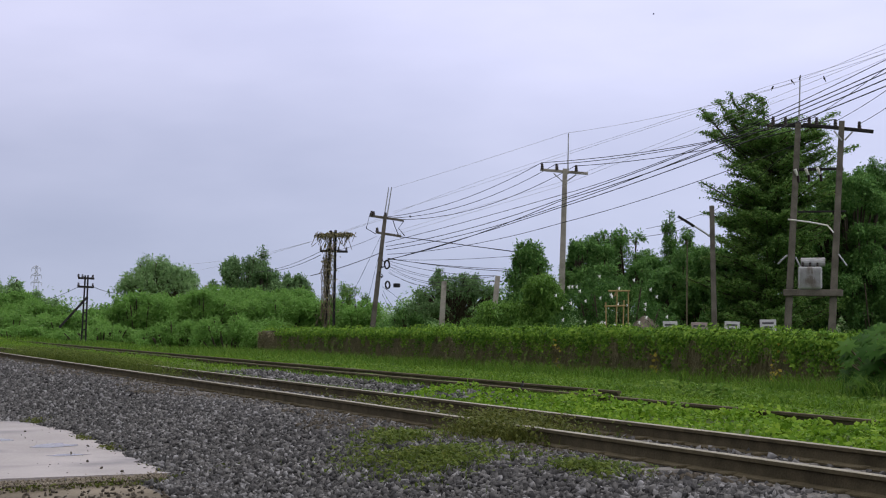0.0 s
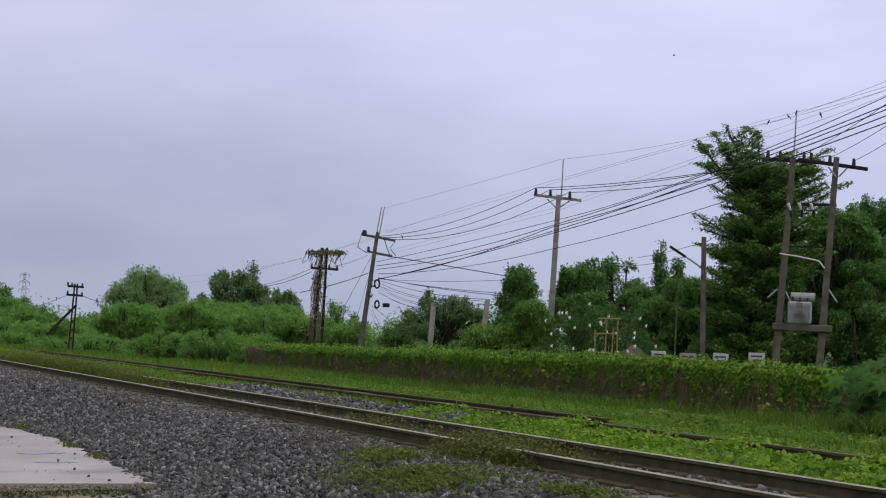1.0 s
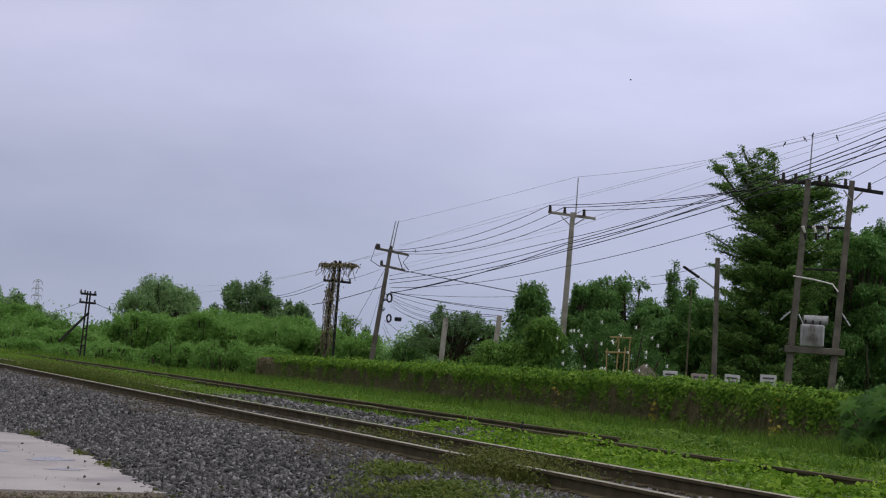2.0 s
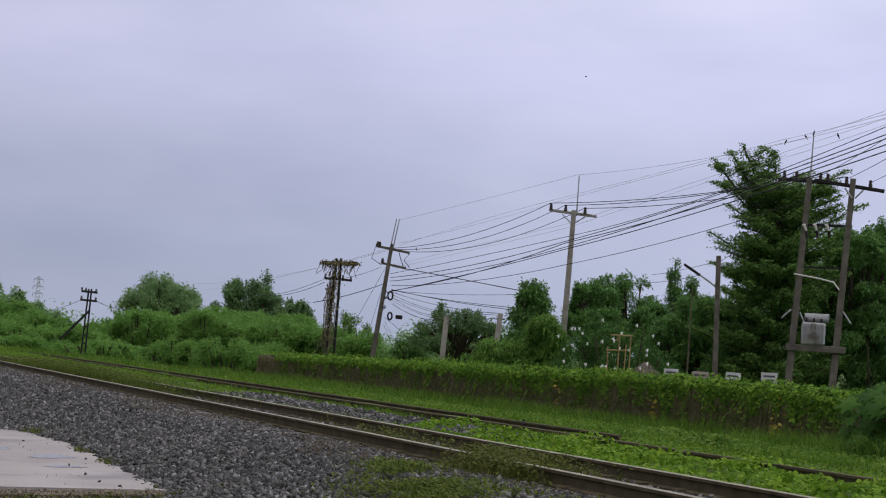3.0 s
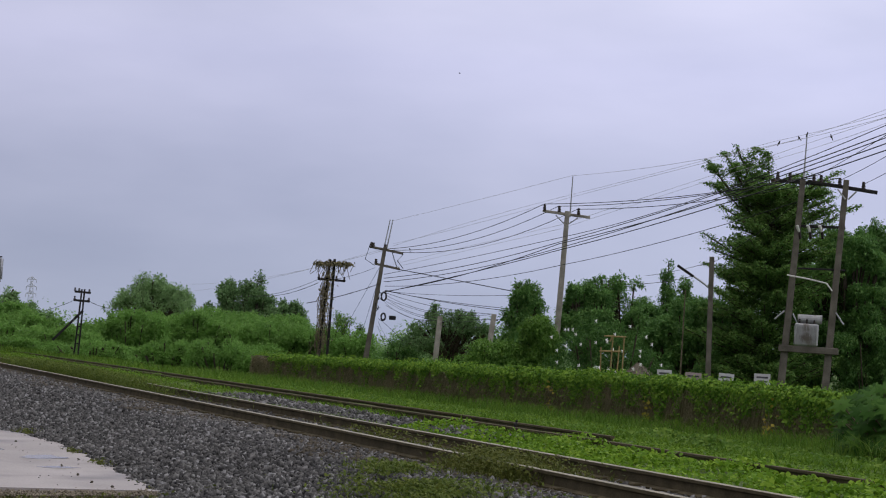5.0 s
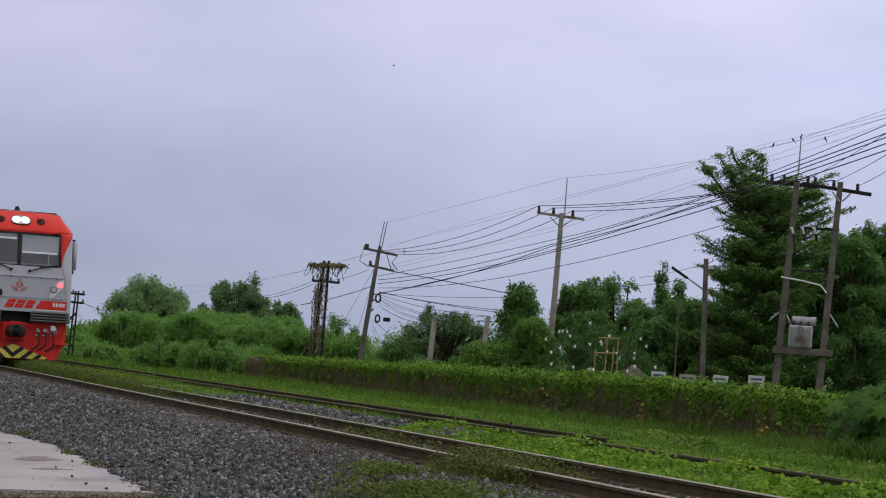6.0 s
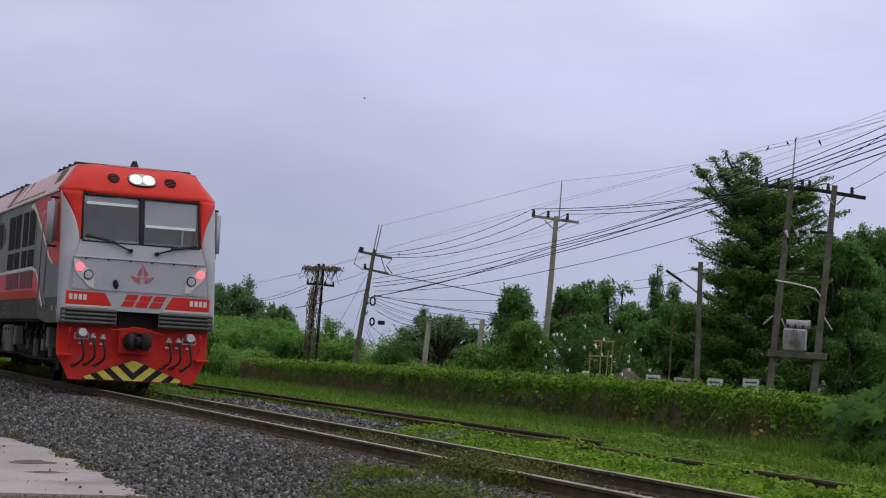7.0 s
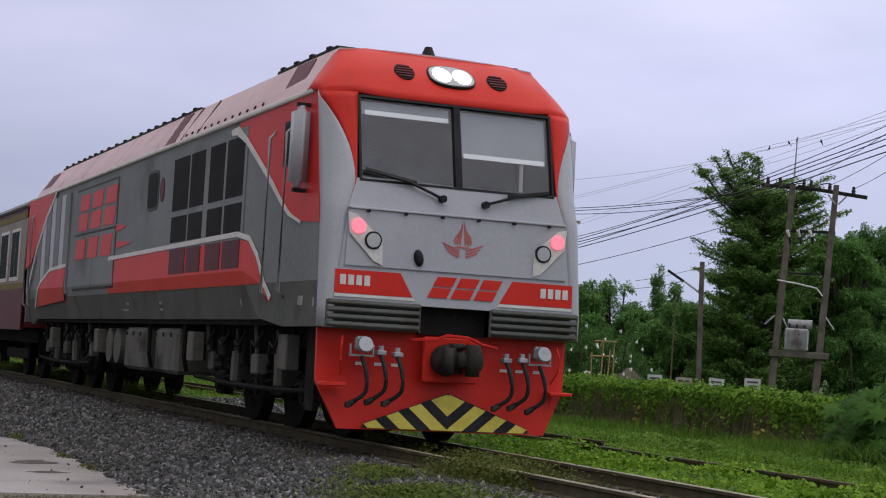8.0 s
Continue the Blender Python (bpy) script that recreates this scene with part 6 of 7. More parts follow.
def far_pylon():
    p = thing("lattice_pylon", "distant lattice transmission pylon with haze in its colour", "pylon")
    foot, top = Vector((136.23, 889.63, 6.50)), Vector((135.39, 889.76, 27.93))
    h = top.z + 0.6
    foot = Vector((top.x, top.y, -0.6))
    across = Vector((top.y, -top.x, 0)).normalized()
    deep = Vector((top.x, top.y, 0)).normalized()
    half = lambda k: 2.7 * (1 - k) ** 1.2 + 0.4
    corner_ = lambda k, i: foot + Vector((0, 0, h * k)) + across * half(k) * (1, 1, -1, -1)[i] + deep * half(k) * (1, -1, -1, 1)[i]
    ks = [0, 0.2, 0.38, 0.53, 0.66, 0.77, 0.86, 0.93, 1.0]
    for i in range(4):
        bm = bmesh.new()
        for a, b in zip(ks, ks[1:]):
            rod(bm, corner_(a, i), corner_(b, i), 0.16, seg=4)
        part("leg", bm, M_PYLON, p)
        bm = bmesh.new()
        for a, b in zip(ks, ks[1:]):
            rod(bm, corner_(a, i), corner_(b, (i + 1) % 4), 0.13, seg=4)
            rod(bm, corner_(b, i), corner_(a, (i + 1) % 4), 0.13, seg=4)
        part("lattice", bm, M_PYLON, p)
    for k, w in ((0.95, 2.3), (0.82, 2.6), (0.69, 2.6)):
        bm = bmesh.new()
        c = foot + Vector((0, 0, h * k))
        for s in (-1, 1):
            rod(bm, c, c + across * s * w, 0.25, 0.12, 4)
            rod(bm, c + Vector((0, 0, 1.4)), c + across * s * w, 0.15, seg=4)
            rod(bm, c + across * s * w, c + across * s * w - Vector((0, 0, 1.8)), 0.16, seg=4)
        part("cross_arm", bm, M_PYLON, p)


M_TRAFO = surface("grey_transformer_paint", (0.29, 0.295, 0.30), (0.40, 0.405, 0.41), 5, 0.6, fine=40, stain=(0.18, 0.16, 0.14), stain_scale=2)
# pylon steel paled and blued: distance haze painted into the colour
M_PYLON = surface("haze_paled_lattice", (0.46, 0.48, 0.54), (0.55, 0.57, 0.63), 2, 0.7, bump=0)
M_BAMBOO = surface("bamboo", (0.22, 0.165, 0.065), (0.32, 0.245, 0.11), 6, 0.7, bump=0.1)
M_SIGN = surface("sun_bleached_sign", (0.42, 0.42, 0.43), (0.54, 0.54, 0.55), 6, 0.6, bump=0)
M_SIGN_PINK = surface("faded_pink_sign", (0.30, 0.24, 0.24), (0.38, 0.31, 0.30), 6, 0.6, bump=0)
M_PRINT = surface("faded_print", (0.06, 0.06, 0.065), (0.11, 0.11, 0.12), 6, 0.7, bump=0)
M_THATCH = surface("grey_thatch", (0.10, 0.085, 0.065), (0.19, 0.165, 0.13), 8, 0.95, fine=60, bump=0.6)
big_pole()
leaning_pole()
nest_pole()
telegraph_pole()
stub_post((27.28, 66.63, 0.75), (27.37, 66.59, 2.42), 0.12, "short weathered concrete post by the wall")
stub_post((29.33, 65.75, 0.99), (29.48, 65.69, 2.64), 0.12, "short weathered concrete post by the wall")
stub_post((29.44, 116.33, 2.32), (29.58, 116.30, 3.17), 0.10, "thin distant post among the shrubs")
lamp_pole()
transformer()
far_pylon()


def wires():
    """Each span is a thing of its own, hung between two fixings."""
    def hang(spans):
        for a, b, drop, r, kind in spans:
            bm = bmesh.new()
            tube(bm, sag(a, b, drop), r * 0.8, 4)
            ob = part("overhead_wire" if kind else "overhead_cable", bm, M_WIRE_FAINT if kind else M_WIRE)
            tagged(ob, *(("thin pale overhead wire", "wire") if kind else ("black sagging overhead cable", "cable")), "overhead lines")

    # power conductors from the leaning pole to the tall pole, and on to the transformer poles
    hang([
        ((31.33, 84.37, 6.24), (32.50, 67.59, 7.75), 0.43, 0.018, 0),
        ((31.62, 84.26, 6.19), (33.07, 67.31, 7.68), 0.55, 0.018, 0),
        ((32.13, 84.07, 6.10), (33.84, 66.93, 7.59), 0.59, 0.018, 0),
        ((32.50, 67.59, 7.75), (34.94, 50.61, 7.88), 0.23, 0.018, 0),
        ((33.07, 67.31, 7.68), (35.16, 50.46, 8.01), 0.27, 0.018, 0),
        ((33.84, 66.93, 7.59), (35.68, 50.09, 7.90), 0.29, 0.018, 0)])
    hang([((35.25, 51.00, 7.97), (26.90, 34.82, 7.46), 0.06, 0.014, 0), ((36.01, 50.47, 7.88), (27.13, 34.64, 7.09), 0.07, 0.014, 0), ((36.68, 49.98, 7.76), (27.35, 34.46, 6.87), 0.07, 0.014, 0)])
    # communication bundle
    hang([
        ((31.29, 84.38, 4.87), (33.09, 66.91, 6.27), 0.05, 0.016, 0),
        ((33.09, 66.91, 6.27), (27.95, 35.27, 8.00), 0.36, 0.016, 0),
        ((31.30, 84.38, 4.66), (33.06, 66.93, 6.07), 0.22, 0.020, 0),
        ((33.06, 66.93, 6.07), (27.96, 35.26, 7.72), 0.18, 0.020, 0),
        ((31.31, 84.38, 4.47), (33.07, 66.93, 5.81), 0.22, 0.020, 0),
        ((33.07, 66.93, 5.81), (27.96, 35.26, 7.61), 0.16, 0.020, 0),
        ((31.40, 84.35, 3.96), (33.04, 66.94, 5.99), 0.24, 0.022, 0),
        ((33.04, 66.94, 5.99), (27.96, 35.26, 7.43), 0.22, 0.022, 0),
        ((31.40, 84.35, 3.93), (33.05, 66.93, 5.71), 0.07, 0.022, 0),
        ((33.05, 66.93, 5.71), (27.97, 35.25, 7.24), 0.16, 0.022, 0),
        ((31.38, 84.35, 4.24), (33.15, 66.89, 5.04), 0.26, 0.016, 0),
        ((33.15, 66.89, 5.04), (34.24, 50.48, 6.95), 0.16, 0.016, 0)])
    # heavy cable and the tangle of telephone drops from the leaning pole
    hang([
        ((31.98, 84.12, 5.18), (33.80, 72.51, 3.92), -0.01, 0.026, 0),
        ((31.39, 84.35, 4.03), (33.35, 72.72, 3.03), 0.10, 0.018, 0),
        ((31.39, 84.35, 4.00), (34.01, 72.41, 3.12), 0.12, 0.016, 0),
        ((31.40, 84.35, 3.96), (33.85, 72.48, 3.81), 0.11, 0.012, 0),
        ((31.40, 84.35, 3.90), (31.45, 70.28, 2.76), 0.20, 0.014, 0),
        ((31.41, 84.34, 3.78), (29.32, 65.76, 2.61), 0.39, 0.013, 0),
        ((31.41, 84.34, 3.66), (27.38, 66.59, 2.37), 0.26, 0.013, 0),
        ((31.42, 84.34, 3.48), (29.33, 65.75, 2.44), 0.53, 0.010, 0)])
    hang([
        ((31.43, 84.33, 3.36), (27.38, 66.59, 2.28), 0.34, 0.010, 0),
        ((31.43, 84.33, 3.24), (31.65, 71.29, 2.17), 0.44, 0.010, 0),
        ((31.42, 84.34, 3.60), (34.02, 72.40, 2.75), 0.49, 0.010, 0),
        ((31.13, 84.44, 2.50), (31.72, 82.09, 1.36), -0.05, 0.014, 0),
        ((31.14, 84.44, 2.32), (31.23, 82.27, 1.09), 0.12, 0.012, 0),
        ((31.10, 84.46, 2.13), (30.91, 82.39, 0.95), -0.01, 0.012, 0)])
    # guys
    hang([((31.05, 84.48, 5.22), (29.46, 85.04, 1.80), 0.0, 0.011, 0), ((31.12, 84.45, 4.98), (30.33, 84.73, 1.54), 0.0, 0.010, 0)])
    # between the leaning pole and the vine-covered posts, and away to the far line
    hang([((30.82, 84.56, 5.20), (25.76, 75.74, 4.09), 0.06, 0.014, 0), ((30.98, 84.50, 4.30), (25.06, 78.08, 2.91), 0.09, 0.024, 0), ((24.90, 76.03, 4.01), (33.72, 120.37, 4.22), 0.3, 0.014, 0), ((24.90, 76.02, 3.85), (34.91, 120.03, 4.30), 0.24, 0.018, 0), ((31.17, 84.43, 6.13), (35.38, 145.77, 5.58), 0.48, 0.011, 1), ((31.27, 84.39, 6.26), (36.01, 155.90, 4.93), 0.48, 0.011, 1)])
    hang([((13.97, 78.77, 2.34), (19.49, 128.53, 2.05), 0.12, 0.015, 0), ((14.68, 78.64, 2.33), (23.84, 117.61, 2.59), 0.09, 0.018, 0)])
    # earth and bare wires
    hang([
        ((31.59, 84.27, 7.77), (33.51, 67.10, 9.07), 0.03, 0.009, 1),
        ((33.51, 67.10, 9.07), (34.61, 50.83, 9.30), 0.19, 0.009, 1),
        ((31.67, 84.25, 6.41), (33.12, 67.29, 8.08), -0.08, 0.008, 1),
        ((33.12, 67.29, 8.08), (32.96, 50.13, 8.96), 0.03, 0.008, 1),
        ((31.66, 84.25, 6.53), (33.13, 67.29, 7.96), 0.07, 0.008, 1),
        ((33.13, 67.29, 7.96), (33.13, 50.02, 8.87), -0.02, 0.008, 1),
        ((31.73, 84.22, 5.26), (33.19, 67.26, 6.67), 0.00, 0.008, 1)])
    hang([
        ((33.19, 67.26, 6.67), (33.31, 49.91, 8.44), -0.02, 0.008, 1),
        ((31.72, 84.23, 5.44), (33.18, 67.26, 6.85), -0.01, 0.008, 1),
        ((33.18, 67.26, 6.85), (33.30, 49.91, 8.64), 0.01, 0.008, 1),
        ((32.96, 50.13, 8.96), (27.32, 34.49, 7.96), 0.05, 0.008, 1),
        ((33.13, 50.02, 8.87), (27.33, 34.49, 7.87), 0.04, 0.008, 1),
        ((33.31, 49.91, 8.44), (27.33, 34.48, 7.83), 0.06, 0.008, 1),
        ((33.30, 49.91, 8.64), (27.33, 34.49, 7.90), -0.01, 0.008, 1)])
    # low spans by the street lamp
    hang([((39.03, 69.83, 5.02), (33.35, 54.62, 4.85), 0.06, 0.012, 0), ((38.81, 69.95, 4.63), (32.80, 54.96, 4.29), 0.06, 0.014, 0), ((33.35, 54.62, 4.79), (34.81, 51.31, 7.05), 0.12, 0.012, 0), ((35.01, 51.17, 9.45), (26.89, 34.83, 7.95), 0.03, 0.008, 1)])


wires()


def bird(at_, turn, size=1.0):
    b = thing("bird", "small dark bird perched still", "bird", "perched birds", at=pose(*at_, 0, 0, turn) @ Matrix.Diagonal((size, size, size, 1)))
    bm = bmesh.new()
    bmesh.ops.create_uvsphere(bm, u_segments=10, v_segments=6, radius=0.10, matrix=pose(0, 0, 0.12, 0, -50, 0) @ Matrix.Diagonal((1.25, 0.75, 0.75, 1)))
    part("body", bm, M_IRON, b, smooth=True)
    bm = bmesh.new()
    bmesh.ops.create_uvsphere(bm, u_segments=8, v_segments=6, radius=0.055, matrix=pose(0.08, 0, 0.26))
    rod(bm, (0.11, 0, 0.26), (0.18, 0, 0.25), 0.015, 0.003, 5)
    part("head", bm, M_IRON, b, smooth=True)
    bm = bmesh.new()
    box(bm, (-0.13, 0, -0.03), (0.05, 0.05, 0.2), Matrix.Rotation(radians(30), 4, "Y"))
    part("tail", bm, M_IRON, b)


for at_, turn in (((34.19, 51.72, 9.11), 20), ((34.78, 51.33, 9.32), 160), ((35.01, 51.17, 9.47), 30), ((33.99, 48.23, 8.98), 200), ((32.16, 82.99, 6.16), 90)):
    bird(at_, turn, 0.45)
bird((9.70, 20.7, -0.04), 40, 0.32)



def flying_bird():
    b = thing("flying_bird", "small dark bird gliding across the sky", "bird", at=pose(0, 0, 30))
    bm = bmesh.new()
    bmesh.ops.create_uvsphere(bm, u_segments=8, v_segments=6, radius=0.06, matrix=Matrix.Diagonal((2.2, 0.8, 0.8, 1)))
    part("body", bm, M_IRON, b, smooth=True)
    for s in (-1, 1):
        bm = bmesh.new()
        plate(bm, [(0.07, 0.0), (0.02, s * 0.26), (-0.05, s * 0.24), (-0.07, 0.0)], 0.012, lambda u, v, w: (u, v, 0.25 * abs(v) + w))
        part("wing", bm, M_IRON, b)
    return b


gliding_bird = flying_bird()
FLIGHT = [(0.0, (93.51, 165.40, 34.84)), (0.5, (96.38, 163.74, 34.27)), (1.0, (95.71, 164.13, 33.61)), (1.5, (92.73, 165.83, 32.93)), (3.0, (85.25, 169.80, 32.79)), (3.5, (82.79, 171.01, 31.27)), (4.5, (76.70, 173.83, 32.02)), (6.0, (66.41, 178.02, 33.32)), (7.0, (64.03, 178.89, 29.74)), (8.0, (58.87, 180.65, 26.75))]


def bamboo_frame():
    f = thing("bamboo_frame", "open yellowish bamboo frame behind the wall", "frame")
    for a, b in (((24.30, 45.97, 0.55), (24.29, 45.98, 1.33)), ((24.57, 45.83, 0.57), (24.60, 45.81, 1.73)), ((24.89, 45.66, 0.59), (24.90, 45.65, 1.70)), ((25.23, 46.61, 0.57), (25.26, 46.60, 1.41))):
        bm = bmesh.new()
        rod(bm, a, Vector(a) - Vector((0, 0, 0.9)), 0.021, seg=6)
        rod(bm, a, b, 0.021, seg=6)
        part("upright", bm, M_BAMBOO, f)
    for a, b in (((24.36, 45.94, 1.68), (24.95, 45.62, 1.68)), ((24.25, 46.00, 1.21), (24.83, 45.69, 1.23)), ((24.52, 45.86, 1.52), (24.60, 45.81, 1.70))):
        bm = bmesh.new()
        rod(bm, a, b, 0.025, seg=6)
        part("crossbar", bm, M_BAMBOO, f)


bamboo_frame()


def sign(l, r, low, material):
    """A board on two legs: its top corners l and r, and its height."""
    l, r = Vector(l), Vector(r)
    s = thing("sign_board", "small pale board with unreadable print behind the wall", "sign", "boards behind the wall")
    d = (r - l).normalized()
    q = d.to_track_quat("X", "Z").to_matrix().to_4x4()
    bm = bmesh.new()
    box(bm, (l + r) / 2 - Vector((0, 0, low / 2)), ((r - l).length, 0.03, low), q, 0.004)
    part("board", bm, material, s)
    n = Vector((d.y, -d.x, 0))
    for k, w in ((0.2, 0.7), (0.42, 0.45), (0.60, 0.6)):
        bm = bmesh.new()
        box(bm, l.lerp(r, 0.5) - Vector((0, 0, low * k)) + n * 0.02, ((r - l).length * w, 0.006, low * 0.1), q)
        part("print_bar", bm, M_PRINT, s)
    for k in (0.1, 0.9):
        bm = bmesh.new()
        p = l.lerp(r, k) - n * 0.03
        rod(bm, p, (p.x, p.y, -0.7), 0.02, seg=6)
        part("leg", bm, M_STEEL, s)


sign((23.83, 41.67, 0.76), (24.18, 41.46, 0.76), 0.5, M_SIGN)
sign((24.51, 41.27, 0.73), (24.90, 41.03, 0.72), 0.5, M_SIGN_PINK)
sign((25.30, 40.79, 0.76), (25.66, 40.56, 0.74), 0.5, M_SIGN)
sign((26.13, 40.26, 0.80), (26.51, 40.02, 0.80), 0.5, M_SIGN)


def hut():
    h = thing("thatched_shelter", "small shelter with a grey thatched roof", "hut")
    c = Vector((29.22, 52.40, 0.92))
    bm = bmesh.new()
    rod(bm, c - Vector((0, 0, 0.75)), c, 1.0, 0.06, 10)
    part("roof", bm, M_THATCH, h)
    for i in range(4):
        a = 0.8 + 1.5708 * i
        bm = bmesh.new()
        rod(bm, (c.x + 0.7 * math.cos(a), c.y + 0.7 * math.sin(a), -0.7), (c.x + 0.7 * math.cos(a), c.y + 0.7 * math.sin(a), c.z - 0.6), 0.05, seg=6)
        part("post", bm, M_BARK, h)


hut()


# ---- trees and shrubs ----
def shrub(base, width, height, seed, label, leaves=4000, leaf=0.14, material=None, depth=None, group="shrubs", slim=0.38, droop=0.4):
    """A low mass of stems and leaf clumps."""
    rng = np.random.default_rng(seed)
    t = thing("shrub", label, "shrub", group, at=pose(*base))
    depth = depth or width * 0.6
    blobs = []
    for i in range(max(16, int(26 * width / max(height, 0.5)))):
        r = min(width, height) * rng.uniform(0.07, 0.24)
        x, y = rng.uniform(-0.5, 0.5) * (width - r), rng.uniform(-0.5, 0.5) * (depth - r)
        z = rng.uniform(0.1, 0.95) ** 0.7 * (height - 0.8 * r) * (1 - 0.35 * (2 * x / width) ** 2)
        blobs.append(((x, y, max(z, r * 0.4)), (r * 1.2, r * 1.2, r * 0.85)))
    bm = bmesh.new()
    for (x, y, z), r in blobs:
        tube(bm, [(x * 0.4, y * 0.4, -0.2), (x * 0.8, y * 0.8, z * 0.5), (x, y, z)], 0.03, 4)
    part("stem", bm, M_BARK, t)
    pts, faces = sprays(blobs, int(leaves * 1.5 / 8), 8, leaf * 1.05, rng, slim, droop)
    pts[:, 2] = np.maximum(pts[:, 2], 0.02)
    ang = math.atan2(base[1], base[0]) - math.pi / 2
    c, s = math.cos(ang), math.sin(ang)
    pts = pts @ np.array([[c, s, 0], [-s, c, 0], [0, 0, 1]])
    bulk("leaves", pts, faces, material or M_LEAF, t)
    return t


M_LEAF_DOME = foliage("small_grey_green_leaves", (0.080, 0.155, 0.060), (0.125, 0.225, 0.085), (0.195, 0.310, 0.125), patch=0.4)
BACK = "trees beyond the track"
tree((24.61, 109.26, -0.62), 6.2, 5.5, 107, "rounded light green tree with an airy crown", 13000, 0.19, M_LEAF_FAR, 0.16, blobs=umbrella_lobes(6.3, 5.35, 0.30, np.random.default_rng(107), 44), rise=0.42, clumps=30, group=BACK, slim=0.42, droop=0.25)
tree((33.33, 119.44, -0.62), 5.2, 5.9, 2, "dull green broad tree behind shrubs", 17000, 0.19, M_LEAF_DOME, 0.12, rise=0.12, clumps=34, group=BACK, slim=0.5, droop=0.12)
tree((33.91, 116.15, -0.62), 3.0, 5.3, 7, "dull green broad tree behind shrubs", 9000, 0.19, M_LEAF_DOME, 0.12, rise=0.12, clumps=20, group=BACK, slim=0.5, droop=0.12)
tree((34.24, 110.83, -0.62), 3.0, 4.9, 3, "dull green tree behind shrubs", 10000, 0.18, M_LEAF_DOME, 0.12, rise=0.10, clumps=22, group=BACK, slim=0.5, droop=0.12)
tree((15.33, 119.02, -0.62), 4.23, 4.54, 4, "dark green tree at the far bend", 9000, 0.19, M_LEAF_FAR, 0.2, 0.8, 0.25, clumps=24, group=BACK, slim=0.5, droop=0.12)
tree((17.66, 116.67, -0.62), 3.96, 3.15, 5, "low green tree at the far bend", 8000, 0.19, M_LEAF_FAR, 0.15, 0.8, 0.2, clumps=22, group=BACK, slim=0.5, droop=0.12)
tree((35.84, 104.00, -0.62), 2.59, 3.78, 6, "sparse young tree behind the posts", 2600, 0.16, M_LEAF, 0.08, 0.7, 0.3, clumps=12, group=BACK)
tree((34.70, 83.04, -0.62), 4.72, 3.78, 8, "dense small-leaved dark tree", 15000, 0.13, M_LEAF_DOME, 0.16, 0.8, 0.25, clumps=34, slim=0.5, droop=0.1)
spot, wide, tall = (31.59, 66.92, -0.62), 2.39, 5.03
tree(spot, wide, tall, 9, "upright leafy tree behind the wall", 15000, 0.17, M_LEAF_DARK, 0.12, rise=0.2, slim=0.45, droop=0.2, clumps=24, blobs=cone_lobes(wide * 1.65, tall, np.random.default_rng(9), 40))
tree((38.53, 74.64, -0.62), 2.82, 5.65, 10, "dense dark green garden tree", 22000, 0.16, M_LEAF_DARK, 0.16, 0.8, 0.25, clumps=26)
tree((41.80, 77.44, -0.62), 3.90, 6.28, 11, "spreading tree with tufted branch ends", 11000, 0.17, M_LEAF_DARK, 0.16, 0.6, 0.35, clumps=26)
tree((43.98, 73.90, -0.62), 1.79, 5.26, 13, "rounded dark green garden tree", 6000, 0.16, M_LEAF_DARK, 0.12, 0.9, 0.2, clumps=16)
tree((44.32, 58.56, -0.62), 4.6, 8.3, 15, "large tree with dense glossy leaves", 52000, 0.15, M_LEAF_DARK, 0.2, 0.8, 0.2, clumps=44)
tree((41.34, 55.25, -0.62), 2.78, 5.58, 16, "leafy garden tree in front of taller ones", 26000, 0.12, M_LEAF_DARK, 0.14, 0.8, 0.1, clumps=30)


def pointed_tree(base, width, height, seed, label):
    blobs = [((0, 0, height * k), (width * 0.5 * (1.06 - k) + 0.12, width * 0.5 * (1.06 - k) + 0.12, height * 0.12)) for k in np.linspace(0.12, 0.96, 10)]
    tree(base, width, height, seed, label, 12000, 0.14, M_LEAF_DARK, 0.1, blobs=blobs, rise=0.15, clumps=8)


pointed_tree((44.03, 76.19, -0.62), 2.5, 6.2, 12, "narrow pointed dark tree")
pointed_tree((43.71, 74.06, -0.62), 2.6, 5.6, 17, "narrow pointed dark tree")


